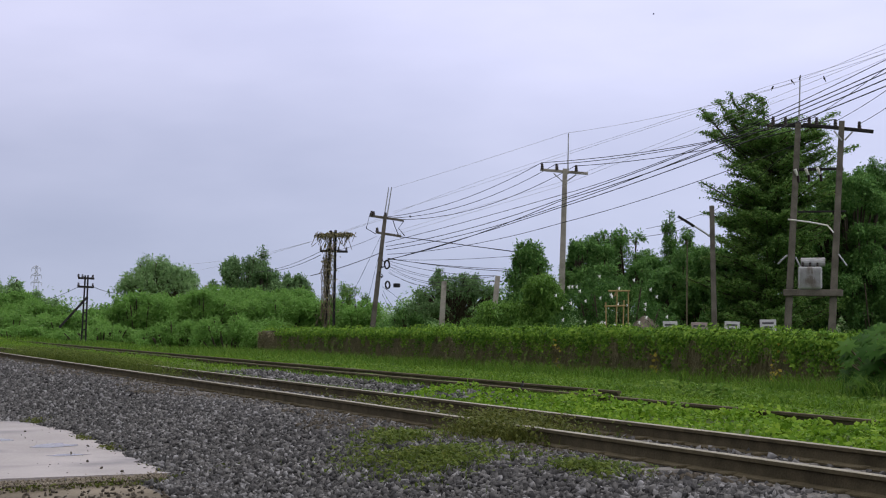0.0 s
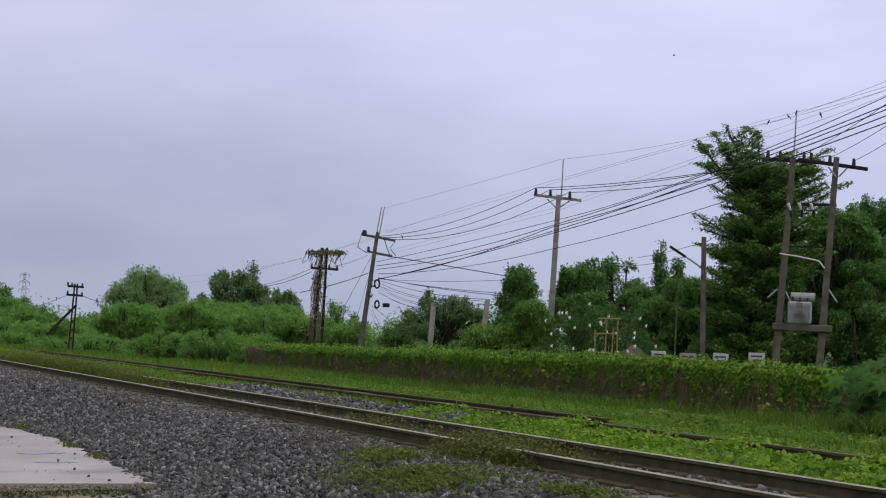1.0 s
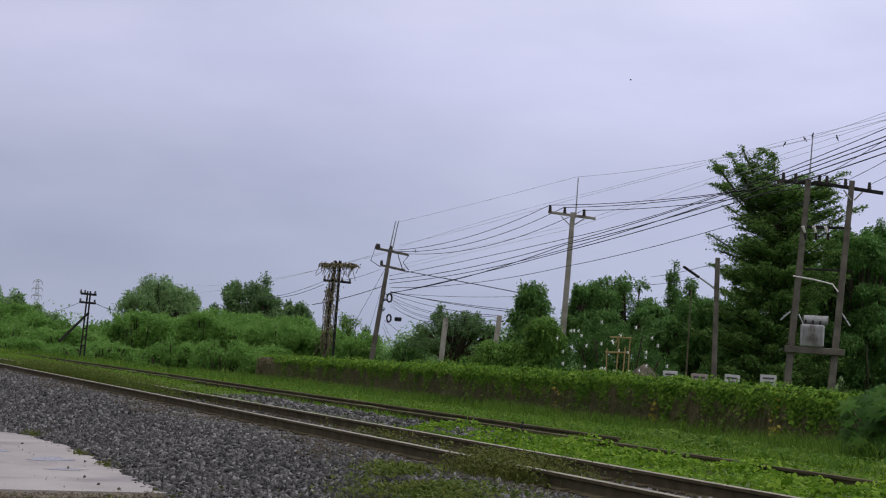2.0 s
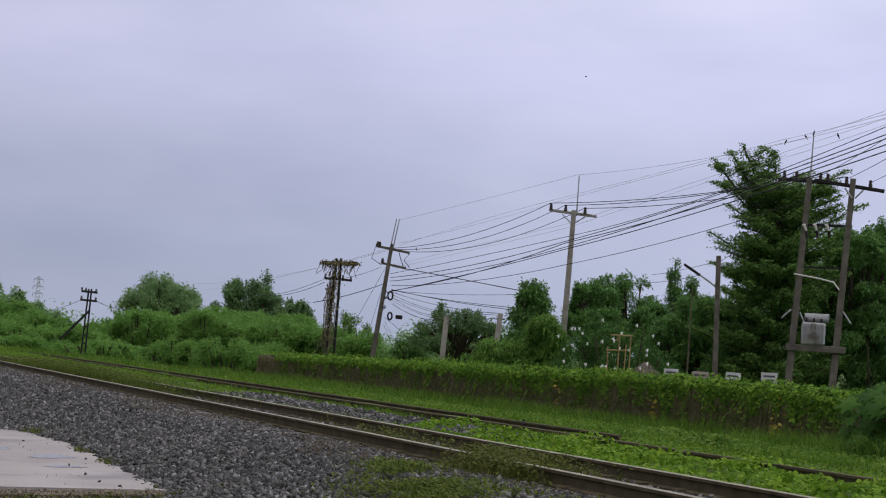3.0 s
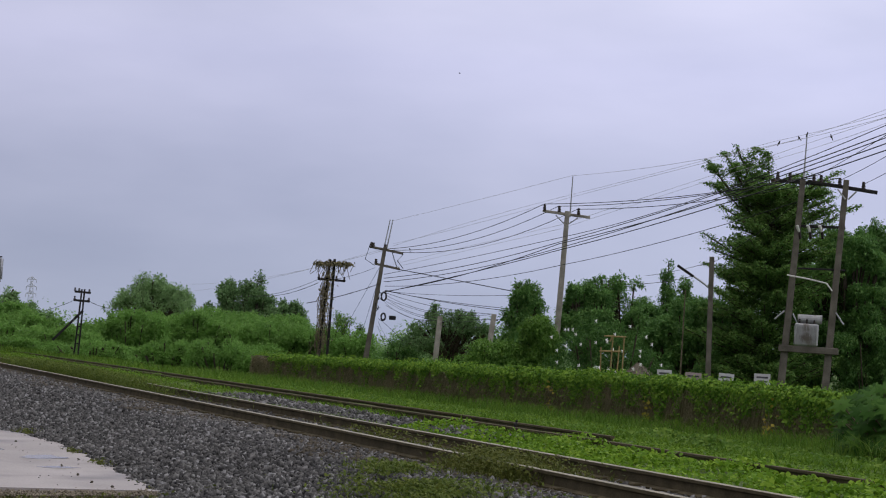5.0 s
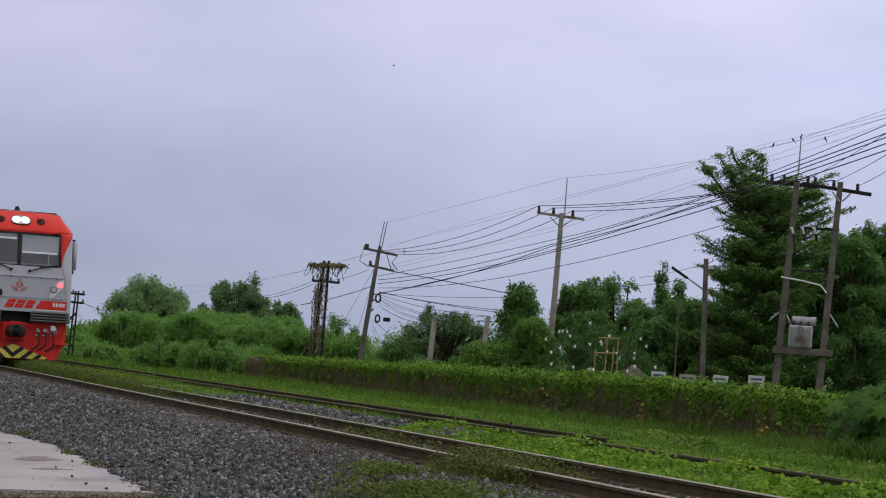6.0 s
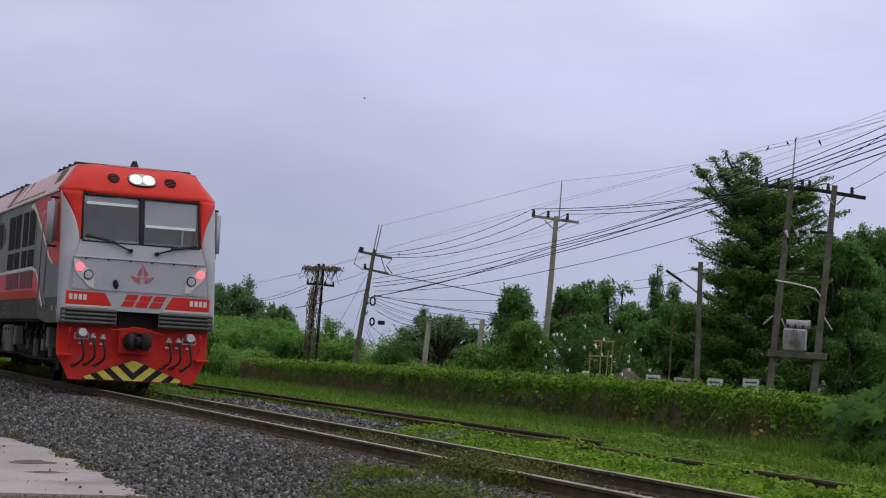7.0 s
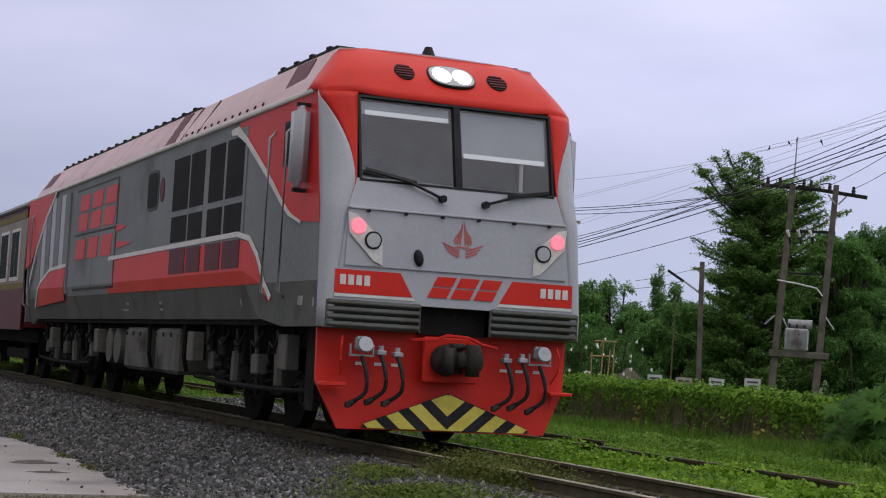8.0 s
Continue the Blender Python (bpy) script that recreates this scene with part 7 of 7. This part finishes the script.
def layered_tree():
    """The tall tree with rising tiers of feathery branches and a forked, tufted top."""
    base = (36.72, 56.05, -0.62)
    rng = np.random.default_rng(21)
    t = thing("tall_tree", "tall dark tree with rising feathery tiers and a forked top", "tree", at=pose(*base))
    right = Vector((base[1], -base[0], 0)).normalized()
    bm = bmesh.new()
    spine = lambda z: right * 0.02 * z + Vector((0, 0, z))
    tube(bm, [spine(0) - Vector((0, 0, 0.3)), spine(3.5), spine(6.5), spine(9.0)], 0.15, 8)
    pts, nrm = [], []

    def branch(p0, tip, thick, dense, wide):
        reach = (tip - p0).length
        mid = p0.lerp(tip, 0.55) - Vector((0, 0, 0.05 * reach))
        tube(bm, [p0, mid, tip], thick, 4)
        n = int(40 + dense * reach)
        u = rng.uniform(0.12, 1.04, n) ** 0.75
        line = np.outer((1 - u) ** 2, p0) + np.outer(2 * u * (1 - u), mid) + np.outer(u ** 2, tip)
        broad = (0.05 + wide * np.sin(np.clip(u, 0, 1) * 2.8))[:, None]
        pts.append(line + rng.normal(0, 1, (n, 3)) * broad * np.array([1, 1, 0.30]))
        nrm.append(np.tile([0.15 * (tip.x - p0.x) / reach, 0.15 * (tip.y - p0.y) / reach, 1.0], (n, 1)))

    rise = [1.0, 3.0, 4.6, 5.2, 6.2, 7.4, 8.2, 8.8]
    for i in range(500):
        z, a = 0.6 + 7.7 * rng.uniform(0, 1) ** 0.92, rng.uniform(0, 6.2832)
        d = Vector((math.cos(a), math.sin(a), 0))
        k = d.dot(right)
        most = float(np.interp(z, rise, [2.8, 2.95, 3.1, 2.9, 2.3, 2.0, 1.9, 2.0] if k < 0 else [2.8, 2.8, 2.9, 2.9, 2.9, 2.8, 2.6, 2.2]))
        most *= 0.78 + 0.22 * math.sin(5.2 * z + 1.4 * math.sin(a) + 0.9 * a)
        reach = most * (rng.uniform(0.45, 1.0) if i % 9 else rng.uniform(1.0, 1.16))
        branch(spine(z), spine(z) + d * reach + Vector((0, 0, reach * rng.uniform(0.14, 0.46))), 0.024, 125, 0.17)
    # two leaders that fork from the trunk, each with a fan of upright sprays
    for side, up, start in ((-1.40, 10.25, 7.3), (-2.65, 9.6, 6.9), (-2.0, 9.85, 7.2), (0.30, 10.1, 7.5), (-0.4, 9.35, 7.5), (0.9, 9.0, 7.4), (1.6, 8.9, 7.2), (-1.0, 9.1, 7.4), (-1.8, 8.8, 6.8)):
        top = right * side + Vector((rng.normal(0, 0.15), rng.normal(0, 0.4), up))
        root = spine(start)
        branch(root, top, 0.035, 120, 0.12)
        for j in range(8):
            q = root.lerp(top, rng.uniform(0.35, 0.98))
            out = Vector((rng.normal(0, 0.42), rng.normal(0, 0.42), rng.uniform(0.12, 0.55)))
            branch(q, q + out, 0.014, 170, 0.10)
    part("trunk", bm, M_BARK, t)
    bulk("crown", *leaf_quads(np.concatenate(pts), np.concatenate(nrm), 0.062, rng, 0.42), M_LEAF_TALL, t)


M_LEAF_TALL = foliage("feathery_leaves", (0.062, 0.138, 0.034), (0.116, 0.228, 0.055), (0.215, 0.340, 0.088), patch=0.35)
layered_tree()

WILD = "wild shrubs beyond the track"
shrub((12.66, 91.12, -0.62), 6.18, 2.04, 31, "tall wild green shrubs by the track", 12000, 0.17, M_LEAF_WILD, group=WILD, slim=0.5, droop=0.2)
shrub((15.37, 88.68, -0.62), 3.93, 1.84, 32, "tall wild green shrubs by the track", 9000, 0.17, M_LEAF_WILD, group=WILD, slim=0.5, droop=0.2)
shrub((20.06, 93.88, -0.62), 5.32, 3.00, 33, "tall wild green shrubs by the track", 13000, 0.17, M_LEAF_WILD, group=WILD, slim=0.5, droop=0.2)
shrub((24.14, 94.98, -0.62), 4.28, 3.18, 34, "tall wild green shrubs by the track", 12000, 0.17, M_LEAF_WILD, group=WILD, slim=0.5, droop=0.2)
shrub((27.74, 93.99, -0.62), 5.27, 3.16, 35, "tall wild green shrubs by the track", 12000, 0.17, M_LEAF_WILD, group=WILD, slim=0.5, droop=0.2)
shrub((31.04, 92.96, -0.62), 3.62, 2.89, 36, "wild green shrubs behind the posts", 9000, 0.16, M_LEAF_WILD, group=WILD, slim=0.5, droop=0.2)
shrub((32.24, 90.42, -0.62), 2.90, 2.59, 37, "wild green shrubs behind the posts", 6000, 0.16, M_LEAF_WILD, group=WILD, slim=0.5, droop=0.2)
shrub((33.80, 87.71, -0.62), 2.53, 2.32, 38, "low dark shrubs behind the wall", 5000, 0.15, M_LEAF_DARK, group=WILD)
shrub((16.49, 70.09, -0.62), 3.02, 1.55, 39, "low bluish-green shrub beside the siding", 9000, 0.11, M_LEAF_WILD, group=WILD, slim=0.5, droop=0.2)
shrub((18.20, 67.59, -0.62), 3.06, 1.67, 40, "low bluish-green shrub beside the siding", 9000, 0.11, M_LEAF_WILD, group=WILD, slim=0.5, droop=0.2)
shrub((12.16, 85.14, -0.62), 3.47, 1.18, 41, "low grassy shrub beside the track", 7000, 0.13, M_LEAF_WILD, group=WILD, slim=0.5, droop=0.2)
shrub((16.09, 84.48, -0.62), 4.91, 1.18, 42, "low grassy shrub beside the track", 8000, 0.13, M_LEAF_WILD, group=WILD, slim=0.5, droop=0.2)
shrub((20.90, 70.99, -0.62), 2.24, 1.57, 43, "low shrub by the end of the wall", 4000, 0.11, M_LEAF_WILD, group=WILD, slim=0.5, droop=0.2)
shrub((19.86, 99.03, -0.62), 4.20, 2.50, 140, "tangled wild green shrubs by the track", 15000, 0.17, M_LEAF_WILD, group=WILD, slim=0.5, droop=0.2)
shrub((22.11, 100.60, -0.62), 4.60, 3.10, 141, "tangled wild green shrubs by the track", 15000, 0.17, M_LEAF_WILD, group=WILD, slim=0.5, droop=0.2)
shrub((23.71, 99.21, -0.62), 4.40, 2.90, 142, "tangled wild green shrubs by the track", 15000, 0.17, M_LEAF_WILD, group=WILD, slim=0.5, droop=0.2)
shrub((25.72, 99.74, -0.62), 4.60, 3.60, 143, "tangled wild green shrubs by the track", 15000, 0.17, M_LEAF_WILD, group=WILD, slim=0.5, droop=0.2)
shrub((27.72, 100.24, -0.62), 4.80, 3.90, 144, "tangled wild green shrubs by the track", 15000, 0.17, M_LEAF_WILD, group=WILD, slim=0.5, droop=0.2)
shrub((29.58, 98.66, -0.62), 4.60, 3.60, 145, "tangled wild green shrubs by the track", 15000, 0.17, M_LEAF_WILD, group=WILD, slim=0.5, droop=0.2)
shrub((15.70, 102.81, -0.62), 5.00, 2.70, 146, "tangled wild green shrubs by the track", 15000, 0.17, M_LEAF_WILD, group=WILD, slim=0.5, droop=0.2)
shrub((14.35, 105.02, -0.62), 5.00, 3.40, 147, "tangled wild green shrubs by the track", 15000, 0.17, M_LEAF_WILD, group=WILD, slim=0.5, droop=0.2)
GARDEN = "garden shrubs behind the wall"
shrub((27.08, 60.19, -0.62), 2.04, 2.28, 44, "light green garden tree with long drooping leaves", 10000, 0.18, M_LEAF, group=GARDEN, slim=0.27, droop=0.5)
shrub((28.36, 59.60, -0.62), 2.22, 3.29, 45, "light green garden tree with long drooping leaves", 14000, 0.19, M_LEAF, group=GARDEN, slim=0.27, droop=0.5)
shrub((26.69, 62.54, -0.62), 2.51, 1.73, 46, "low garden shrub behind the wall", 5000, 0.11, M_LEAF, group=GARDEN)
shrub((38.24, 65.68, -0.62), 3.57, 3.57, 47, "dark garden shrub behind the boards", 20000, 0.13, M_LEAF_DARK, group=GARDEN)
shrub((36.62, 57.30, -0.62), 3.43, 2.83, 48, "dark undergrowth below the tall tree", 20000, 0.12, M_LEAF_DARK, group=GARDEN)
shrub((40.02, 57.43, -0.62), 3.29, 3.35, 49, "dark undergrowth below the tall tree", 20000, 0.12, M_LEAF_DARK, group=GARDEN)
tree((43.53, 62.30, -0.62), 3.06, 7.14, 18, "dense dark tree behind the transformer", 36000, 0.14, M_LEAF_DARK, 0.16, 0.8, 0.1, clumps=24)
tree((39.18, 69.75, -0.62), 2.42, 4.69, 19, "dense dark garden tree behind others", 18000, 0.14, M_LEAF_DARK, 0.12, 0.8, 0.1, clumps=20)
tree((40.11, 66.89, -0.62), 2.62, 4.20, 20, "dense dark garden tree behind others", 20000, 0.14, M_LEAF_DARK, 0.12, 0.8, 0.1, clumps=20)
shrub((40.79, 54.41, -0.62), 3.65, 3.75, 50, "dark undergrowth beside the transformer", 20000, 0.12, M_LEAF_DARK, group=GARDEN)

tree((36.78, 61.90, -0.62), 3.6, 4.5, 55, "dark spreading tree behind the boards", 26000, 0.16, M_LEAF_DARK, 0.12, 0.8, 0.1, clumps=26)
tree((37.46, 60.32, -0.62), 3.2, 5.0, 56, "dark spreading tree behind the street lamp", 26000, 0.16, M_LEAF_DARK, 0.12, 0.8, 0.1, clumps=26)
tree((41.17, 56.62, -0.62), 3.4, 8.0, 57, "tall dense tree behind the transformer", 34000, 0.16, M_LEAF_DARK, 0.14, 0.8, 0.15, clumps=30)


M_LEAF_DEEP = foliage("deep_green_leaves", (0.030, 0.080, 0.020), (0.055, 0.135, 0.030), (0.105, 0.210, 0.048))


def flowering_shrub():
    base, width, height = (28.28, 52.92, -0.62), 4.23, 3.19
    t = shrub(base, width, height, 51, "dark shrub dotted with white flowers", 15000, 0.10, M_LEAF_DEEP, group=GARDEN)
    rng = np.random.default_rng(52)
    ang = math.atan2(base[1], base[0]) - math.pi / 2
    across = Vector((math.cos(ang), math.sin(ang), 0))
    toward = -Vector((base[0], base[1], 0)).normalized()
    for i in range(38):
        k = rng.uniform(-0.48, 0.48)
        c = across * k * width + toward * (width * 0.30 + rng.uniform(-0.1, 0.25)) + Vector((0, 0, height * (0.25 + 0.68 * rng.uniform(0, 1)) * (1 - 0.5 * k * k * 4 * 0.5)))
        bm = bmesh.new()
        for j in range(5):
            a = 1.2566 * j
            d = (across * math.cos(a) + Vector((0, 0, math.sin(a)))) * 0.055
            v = [bm.verts.new(c + p) for p in (Vector(), d * 0.9 + across * 0.02 + toward * 0.03, d * 1.35 + toward * 0.01, d * 0.9 - across * 0.02 + toward * 0.03)]
            bm.faces.new(v)
        bmesh.ops.create_icosphere(bm, subdivisions=1, radius=0.035, matrix=Matrix.Translation(c + toward * 0.03))
        part("flower", bm, M_PETAL, t, "white flower")


flowering_shrub()


def castor_shrub(base, height, seed):
    """A big-leaved weed: stems that end in starry hand-wide leaves."""
    rng = np.random.default_rng(seed)
    t = thing("big_leaved_shrub", "dark shrub with large starry leaves by the wall", "shrub", "big-leaved shrubs by the wall", at=pose(*base))
    stems, leaves_ = bmesh.new(), bmesh.new()
    for i in range(120):
        a, k = rng.uniform(0, 6.2832), math.sqrt(rng.uniform(0, 1))
        tip = Vector((0.75 * k * math.cos(a), 0.95 * k * math.sin(a), height * rng.uniform(0.08, 1.0) * (1.05 - 0.35 * k)))
        tube(stems, [(tip.x * 0.3, tip.y * 0.3, 0), tip * 0.6, tip], 0.012, 4)
        up = Vector((0.45 * math.cos(a) - 0.50, 0.45 * math.sin(a) - 0.65, 0.9)).normalized()
        q = up.to_track_quat("Z", "Y")
        r = rng.uniform(0.15, 0.25)
        ring = []
        for j in range(14):
            w = 6.2832 * j / 14
            rr = r * (1 - 0.22 * math.cos(w)) if j % 2 == 0 else r * 0.50
            ring.append(leaves_.verts.new(tip + q @ Vector((rr * math.cos(w), rr * math.sin(w), -0.18 * rr))))
        mid = leaves_.verts.new(tip)
        for j in range(14):
            leaves_.faces.new((mid, ring[j], ring[(j + 1) % 14]))
    part("stem", stems, M_TWIG, t)
    part("leaves", leaves_, M_LEAF_STAR, t)


M_LEAF_STAR = foliage("starry_leaves", (0.022, 0.066, 0.010), (0.044, 0.118, 0.017), (0.085, 0.180, 0.030), patch=1.5)
castor_shrub((18.08, 23.70, -0.46), 1.25, 61)
castor_shrub((18.65, 24.30, -0.48), 1.40, 64)
castor_shrub((18.90, 24.60, -0.50), 1.40, 62)
castor_shrub((18.15, 23.20, -0.46), 1.25, 63)


def far_woods():
    rng = np.random.default_rng(71)
    blobs = []
    for i in range(520):
        a = radians(rng.uniform(-62, 30))
        d = rng.uniform(150, 320)
        r = rng.uniform(1.4, 2.8)
        blobs.append(((-d * math.sin(a), d * math.cos(a), rng.uniform(-0.5, 0.8) * r), (r * 1.3, r * 1.3, r)))
    blobs = [b for b in blobs if b[0][0] > 14]
    pts, nrm = clusters(blobs, 2600, 36, rng, 0.36)
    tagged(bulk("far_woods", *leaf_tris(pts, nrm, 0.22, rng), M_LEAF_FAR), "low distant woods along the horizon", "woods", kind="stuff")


far_woods()


# ---- grass and weeds ----
def scatter(n, xr, yr, rng, near=1.0, keep=None):
    """Points on the ground, denser towards the near end where near > 1."""
    x = rng.uniform(*xr, n)
    y = yr[0] + (yr[1] - yr[0]) * rng.uniform(0, 1, n) ** near
    if keep is not None:
        ok = keep(x, y)
        x, y = x[ok], y[ok]
    return np.stack([x, y, ground_z(x, y) - 0.01], 1)


def patchy(x, y, rng, cover=0.0, scale=1.0):
    f = np.sin(1.3 * scale * x + 0.7 * scale * y) + np.sin(0.5 * scale * x - 1.1 * scale * y + 2) + np.sin(2.3 * scale * y + 1.7 * scale * x)
    return f + rng.normal(0, 0.7, len(x)) > -cover


def make_grass():
    rng = np.random.default_rng(81)
    clear = lambda x, y: ((np.abs(x - 9.7) > 0.09) & (np.abs(x - 10.7) > 0.09)) | (y < 13)
    p = scatter(140000, (9.3, 20.5), (11, 66), rng, 1.5, lambda x, y: patchy(x, y, rng, 1.7, 0.6) & clear(x, y) & (x < 21.9 - 0.07 * (y - 17)))
    low = p[:, 0] < 11.15
    p[low, 2] -= 0.03
    h = np.where(low, 0.05, 0.10 + 0.05 * np.sin(p[:, 0] * 1.9 + p[:, 1]) * np.sin(p[:, 1] * 0.8))
    tagged(bulk("grass", *blades(p, h, rng, 0.009, 0.8), M_GRASS), "rough green grass between siding and wall", "grass", kind="stuff")
    q = p[~low][::4].copy()
    q[:, 2] += 0.03 + 0.10 * rng.uniform(0, 1, len(q))
    tagged(bulk("low_weeds", *leaf_quads(q, np.tile([-0.3, -0.4, 1.0], (len(q), 1)), 0.032, rng, 0.6), M_GRASS_LONG), "leafy weeds among the grass", "weeds", kind="stuff")
    p = scatter(60000, (15.5, 21.5), (14, 66), rng, 1.3, lambda x, y: (x > 21.6 - 0.07 * (y - 17) - 2.2) & (x < 21.9 - 0.07 * (y - 17) - 0.1) & patchy(x, y, rng, 1.0, 0.9))
    tagged(bulk("long_grass", *blades(p, 0.34, rng, 0.009, 0.55), M_GRASS_LONG), "long soft grass along the foot of the wall", "grass", kind="stuff")
    p = scatter(700, (16.9, 18.4), (21.6, 24.2), rng)
    tagged(bulk("tall_grass", *blades(p, 0.50, rng, 0.011, 0.9), M_GRASS_LONG), "tall arching grass before the big-leaved shrubs", "grass", kind="stuff")
    p = scatter(34000, (7.5, 9.6), (19, 110), rng, 1.8, lambda x, y: patchy(x, y, rng, 1.0, 0.8) & ((y > 33) | (x > 9.2) | (x < 8.2)))
    tagged(bulk("grass", *blades(p, 0.09, rng, 0.010, 0.8), M_GRASS), "short bright grass beside the main track", "grass", kind="stuff")
    p = scatter(26000, (11.2, 30), (45, 110), rng, 1.2)
    tagged(bulk("long_grass", *blades(p, 0.26, rng, 0.018, 0.6), M_GRASS_LONG), "long grass before the wild shrubs", "grass", kind="stuff")
    edge = lambda y: np.interp(y, [8, 11, 12.2, 12.6, 14.4, 14.8, 17, 21], [11.3, 10.9, 10.6, 9.7, 9.7, 10.7, 9.75, 9.4])
    p = scatter(42000, (7.6, 11.5), (8.5, 22), rng, 1.2, lambda x, y: patchy(x, y, rng, 1.3, 0.9) & (x < edge(y) + 0.12 * np.sin(5 * y)))
    swell = np.clip(np.sin(3 * p[:, 0] + 2 * p[:, 1]) + np.sin(5.3 * p[:, 1] - 2.1 * p[:, 0]) + 0.6 * np.sin(9 * p[:, 0] + 4 * p[:, 1]), -0.6, 2.4) + 0.7
    p[:, 2] += 0.01 + 0.055 * rng.uniform(0.2, 1, len(p)) * swell
    tagged(bulk("ground_creeper", *leaf_quads(p, np.tile([-0.2, -0.4, 1.0], (len(p), 1)), 0.031, rng, 0.70), M_WEED), "bright yellow-green creeping weeds between the tracks", "weeds", kind="stuff")

    p = scatter(16000, (9.8, 11.6), (8.5, 21), rng, 1.1, lambda x, y: (np.abs(x - 10.7) > 0.08) | (y < 19))
    p[:, 2] += 0.03 * rng.uniform(0, 1, len(p))
    tagged(bulk("ground_creeper", *leaf_quads(p, np.tile([-0.2, -0.4, 1.0], (len(p), 1)), 0.024, rng, 0.6), M_GRASS), "low green weeds inside the siding", "weeds", kind="stuff")

    mounds = []
    for x, y, w, h in ((12.58, 21.58, 1.10, 0.42), (12.21, 19.73, 0.90, 0.30), (12.48, 22.68, 0.80, 0.22), (12.44, 18.65, 0.90, 0.25)):
        n = int(2000 * w)
        a, k = rng.uniform(0, 6.2832, n), np.sqrt(rng.uniform(0, 1, n))
        q = np.stack([x + 0.6 * w * k * np.cos(a), y + w * k * np.sin(a), 0 * a], 1)
        q[:, 2] = ground_z(q[:, 0], q[:, 1]) + 0.62 * h * (1 - k ** 1.5) * rng.uniform(0.2, 1.1, n)
        mounds.append(q)
    q = np.concatenate(mounds)
    tagged(bulk("leafy_mounds", *leaf_quads(q, np.tile([-0.4, -0.5, 0.9], (len(q), 1)), 0.042, rng, 0.6), M_GRASS_LONG), "green creeper heaped in mounds before the wall", "weeds", kind="stuff")

    def weeds(name, label, spots, n, h, look_, seed, cover=1.3):
        r = np.random.default_rng(seed)
        pts = []
        for cx, cy, rx, ry, share in spots:
            m = int(n * share)
            a, k = r.uniform(0, 6.2832, m), np.abs(r.normal(0, 0.55, m)) ** 0.8
            pts.append(np.stack([cx + rx * k * np.cos(a), cy + ry * k * np.sin(a), 0 * a], 1))
        q = np.concatenate(pts)
        q = q[patchy(q[:, 0], q[:, 1], r, cover, 3.0)]
        q[:, 2] = ground_z(q[:, 0], q[:, 1])
        v, f = blades(q, h * r.uniform(0.4, 1.0, len(q)), r, 0.0045, 0.6)
        lp = q + np.stack([0 * q[:, 0], 0 * q[:, 0], h * r.uniform(0.1, 1.1, len(q))], 1)
        lv, lf = leaf_quads(lp, np.tile([0, -0.3, 1.0], (len(lp), 1)), 0.02, r, 0.6)
        tagged(bulk(name, np.concatenate([v, lv]), np.concatenate([f, lf + len(v)]), look_), label, "weeds", kind="stuff")

    weeds("weeds", "dull brownish weeds grown over the rails", [(6.15, 13.5, 0.35, 0.95, 0.4), (6.75, 14.5, 0.42, 1.35, 0.5), (6.70, 17.6, 0.3, 2.2, 0.1)], 9000, 0.17, M_WEED_DRY, 82, 0.9)
    weeds("weeds", "low green weeds on the ballast shoulder", [(5.05, 12.6, 0.55, 1.5, 0.6), (5.5, 10.6, 0.3, 0.9, 0.2), (5.35, 14.0, 0.35, 0.9, 0.2)], 7500, 0.08, M_WEED_GREEN, 83, 0.4)
    weeds("weeds", "dull weeds covering the far rail", [(7.12, 40.5, 0.34, 9.6, 1.0)], 26000, 0.27, M_WEED_GREEN, 84, 3.0)
    weeds("weeds", "tall bright grass tufts hiding the far siding", [(8.6, 62, 0.8, 12, 0.5), (8.4, 45, 0.8, 10, 0.5)], 30000, 0.15, M_GRASS, 86, 2.0)
    weeds("weeds", "tall grass tufts over the far end of the siding", [(9.3, 82, 0.45, 18, 1.0)], 22000, 0.26, M_GRASS, 87, 3.0)
    weeds("weeds", "weeds at the edge of the slab", [(3.7, 23.9, 0.2, 0.5, 0.2), (2.6, 15.2, 1.4, 0.25, 0.4), (3.72, 24.4, 0.15, 0.4, 0.12), (3.74, 20.5, 0.1, 0.5, 0.12), (3.72, 18.7, 0.12, 0.4, 0.08), (3.62, 16.2, 0.1, 0.5, 0.12)], 1300, 0.05, M_WEED_DRY, 85)


make_grass()


# ---- motion ----
RUN = [(0.0, 142.6), (1.0, 126.0), (2.0, 109.5), (3.0, 93.2), (4.0, 77.1), (5.0, 61.2), (5.5, 53.42), (6.0, 45.71), (6.5, 38.02), (7.0, 30.48), (7.5, 23.14), (8.0, 15.98)]


def motions():
    """The train rolls in along the main track and its wheels turn."""
    walk(loco, [(t, pose(TRACK, s, 0)) for t, s in RUN])
    for y0, coach in coaches:
        walk(coach, [(t, pose(TRACK, s + y0, 0)) for t, s in RUN])
    walk(gliding_bird, [(t, pose(*p, 0, 0, 150)) for t, p in FLIGHT])
    times, places = [r[0] for r in RUN], [r[1] for r in RUN]
    for ob, y in wheelsets:
        rows = []
        for i in range(241):
            gone = RUN[0][1] - float(np.interp(i / 30, times, places))
            rows.append((i / 30, pose(0, y, WHEEL, math.degrees(gone / WHEEL) % 360)))
        walk(ob, rows)


motions()
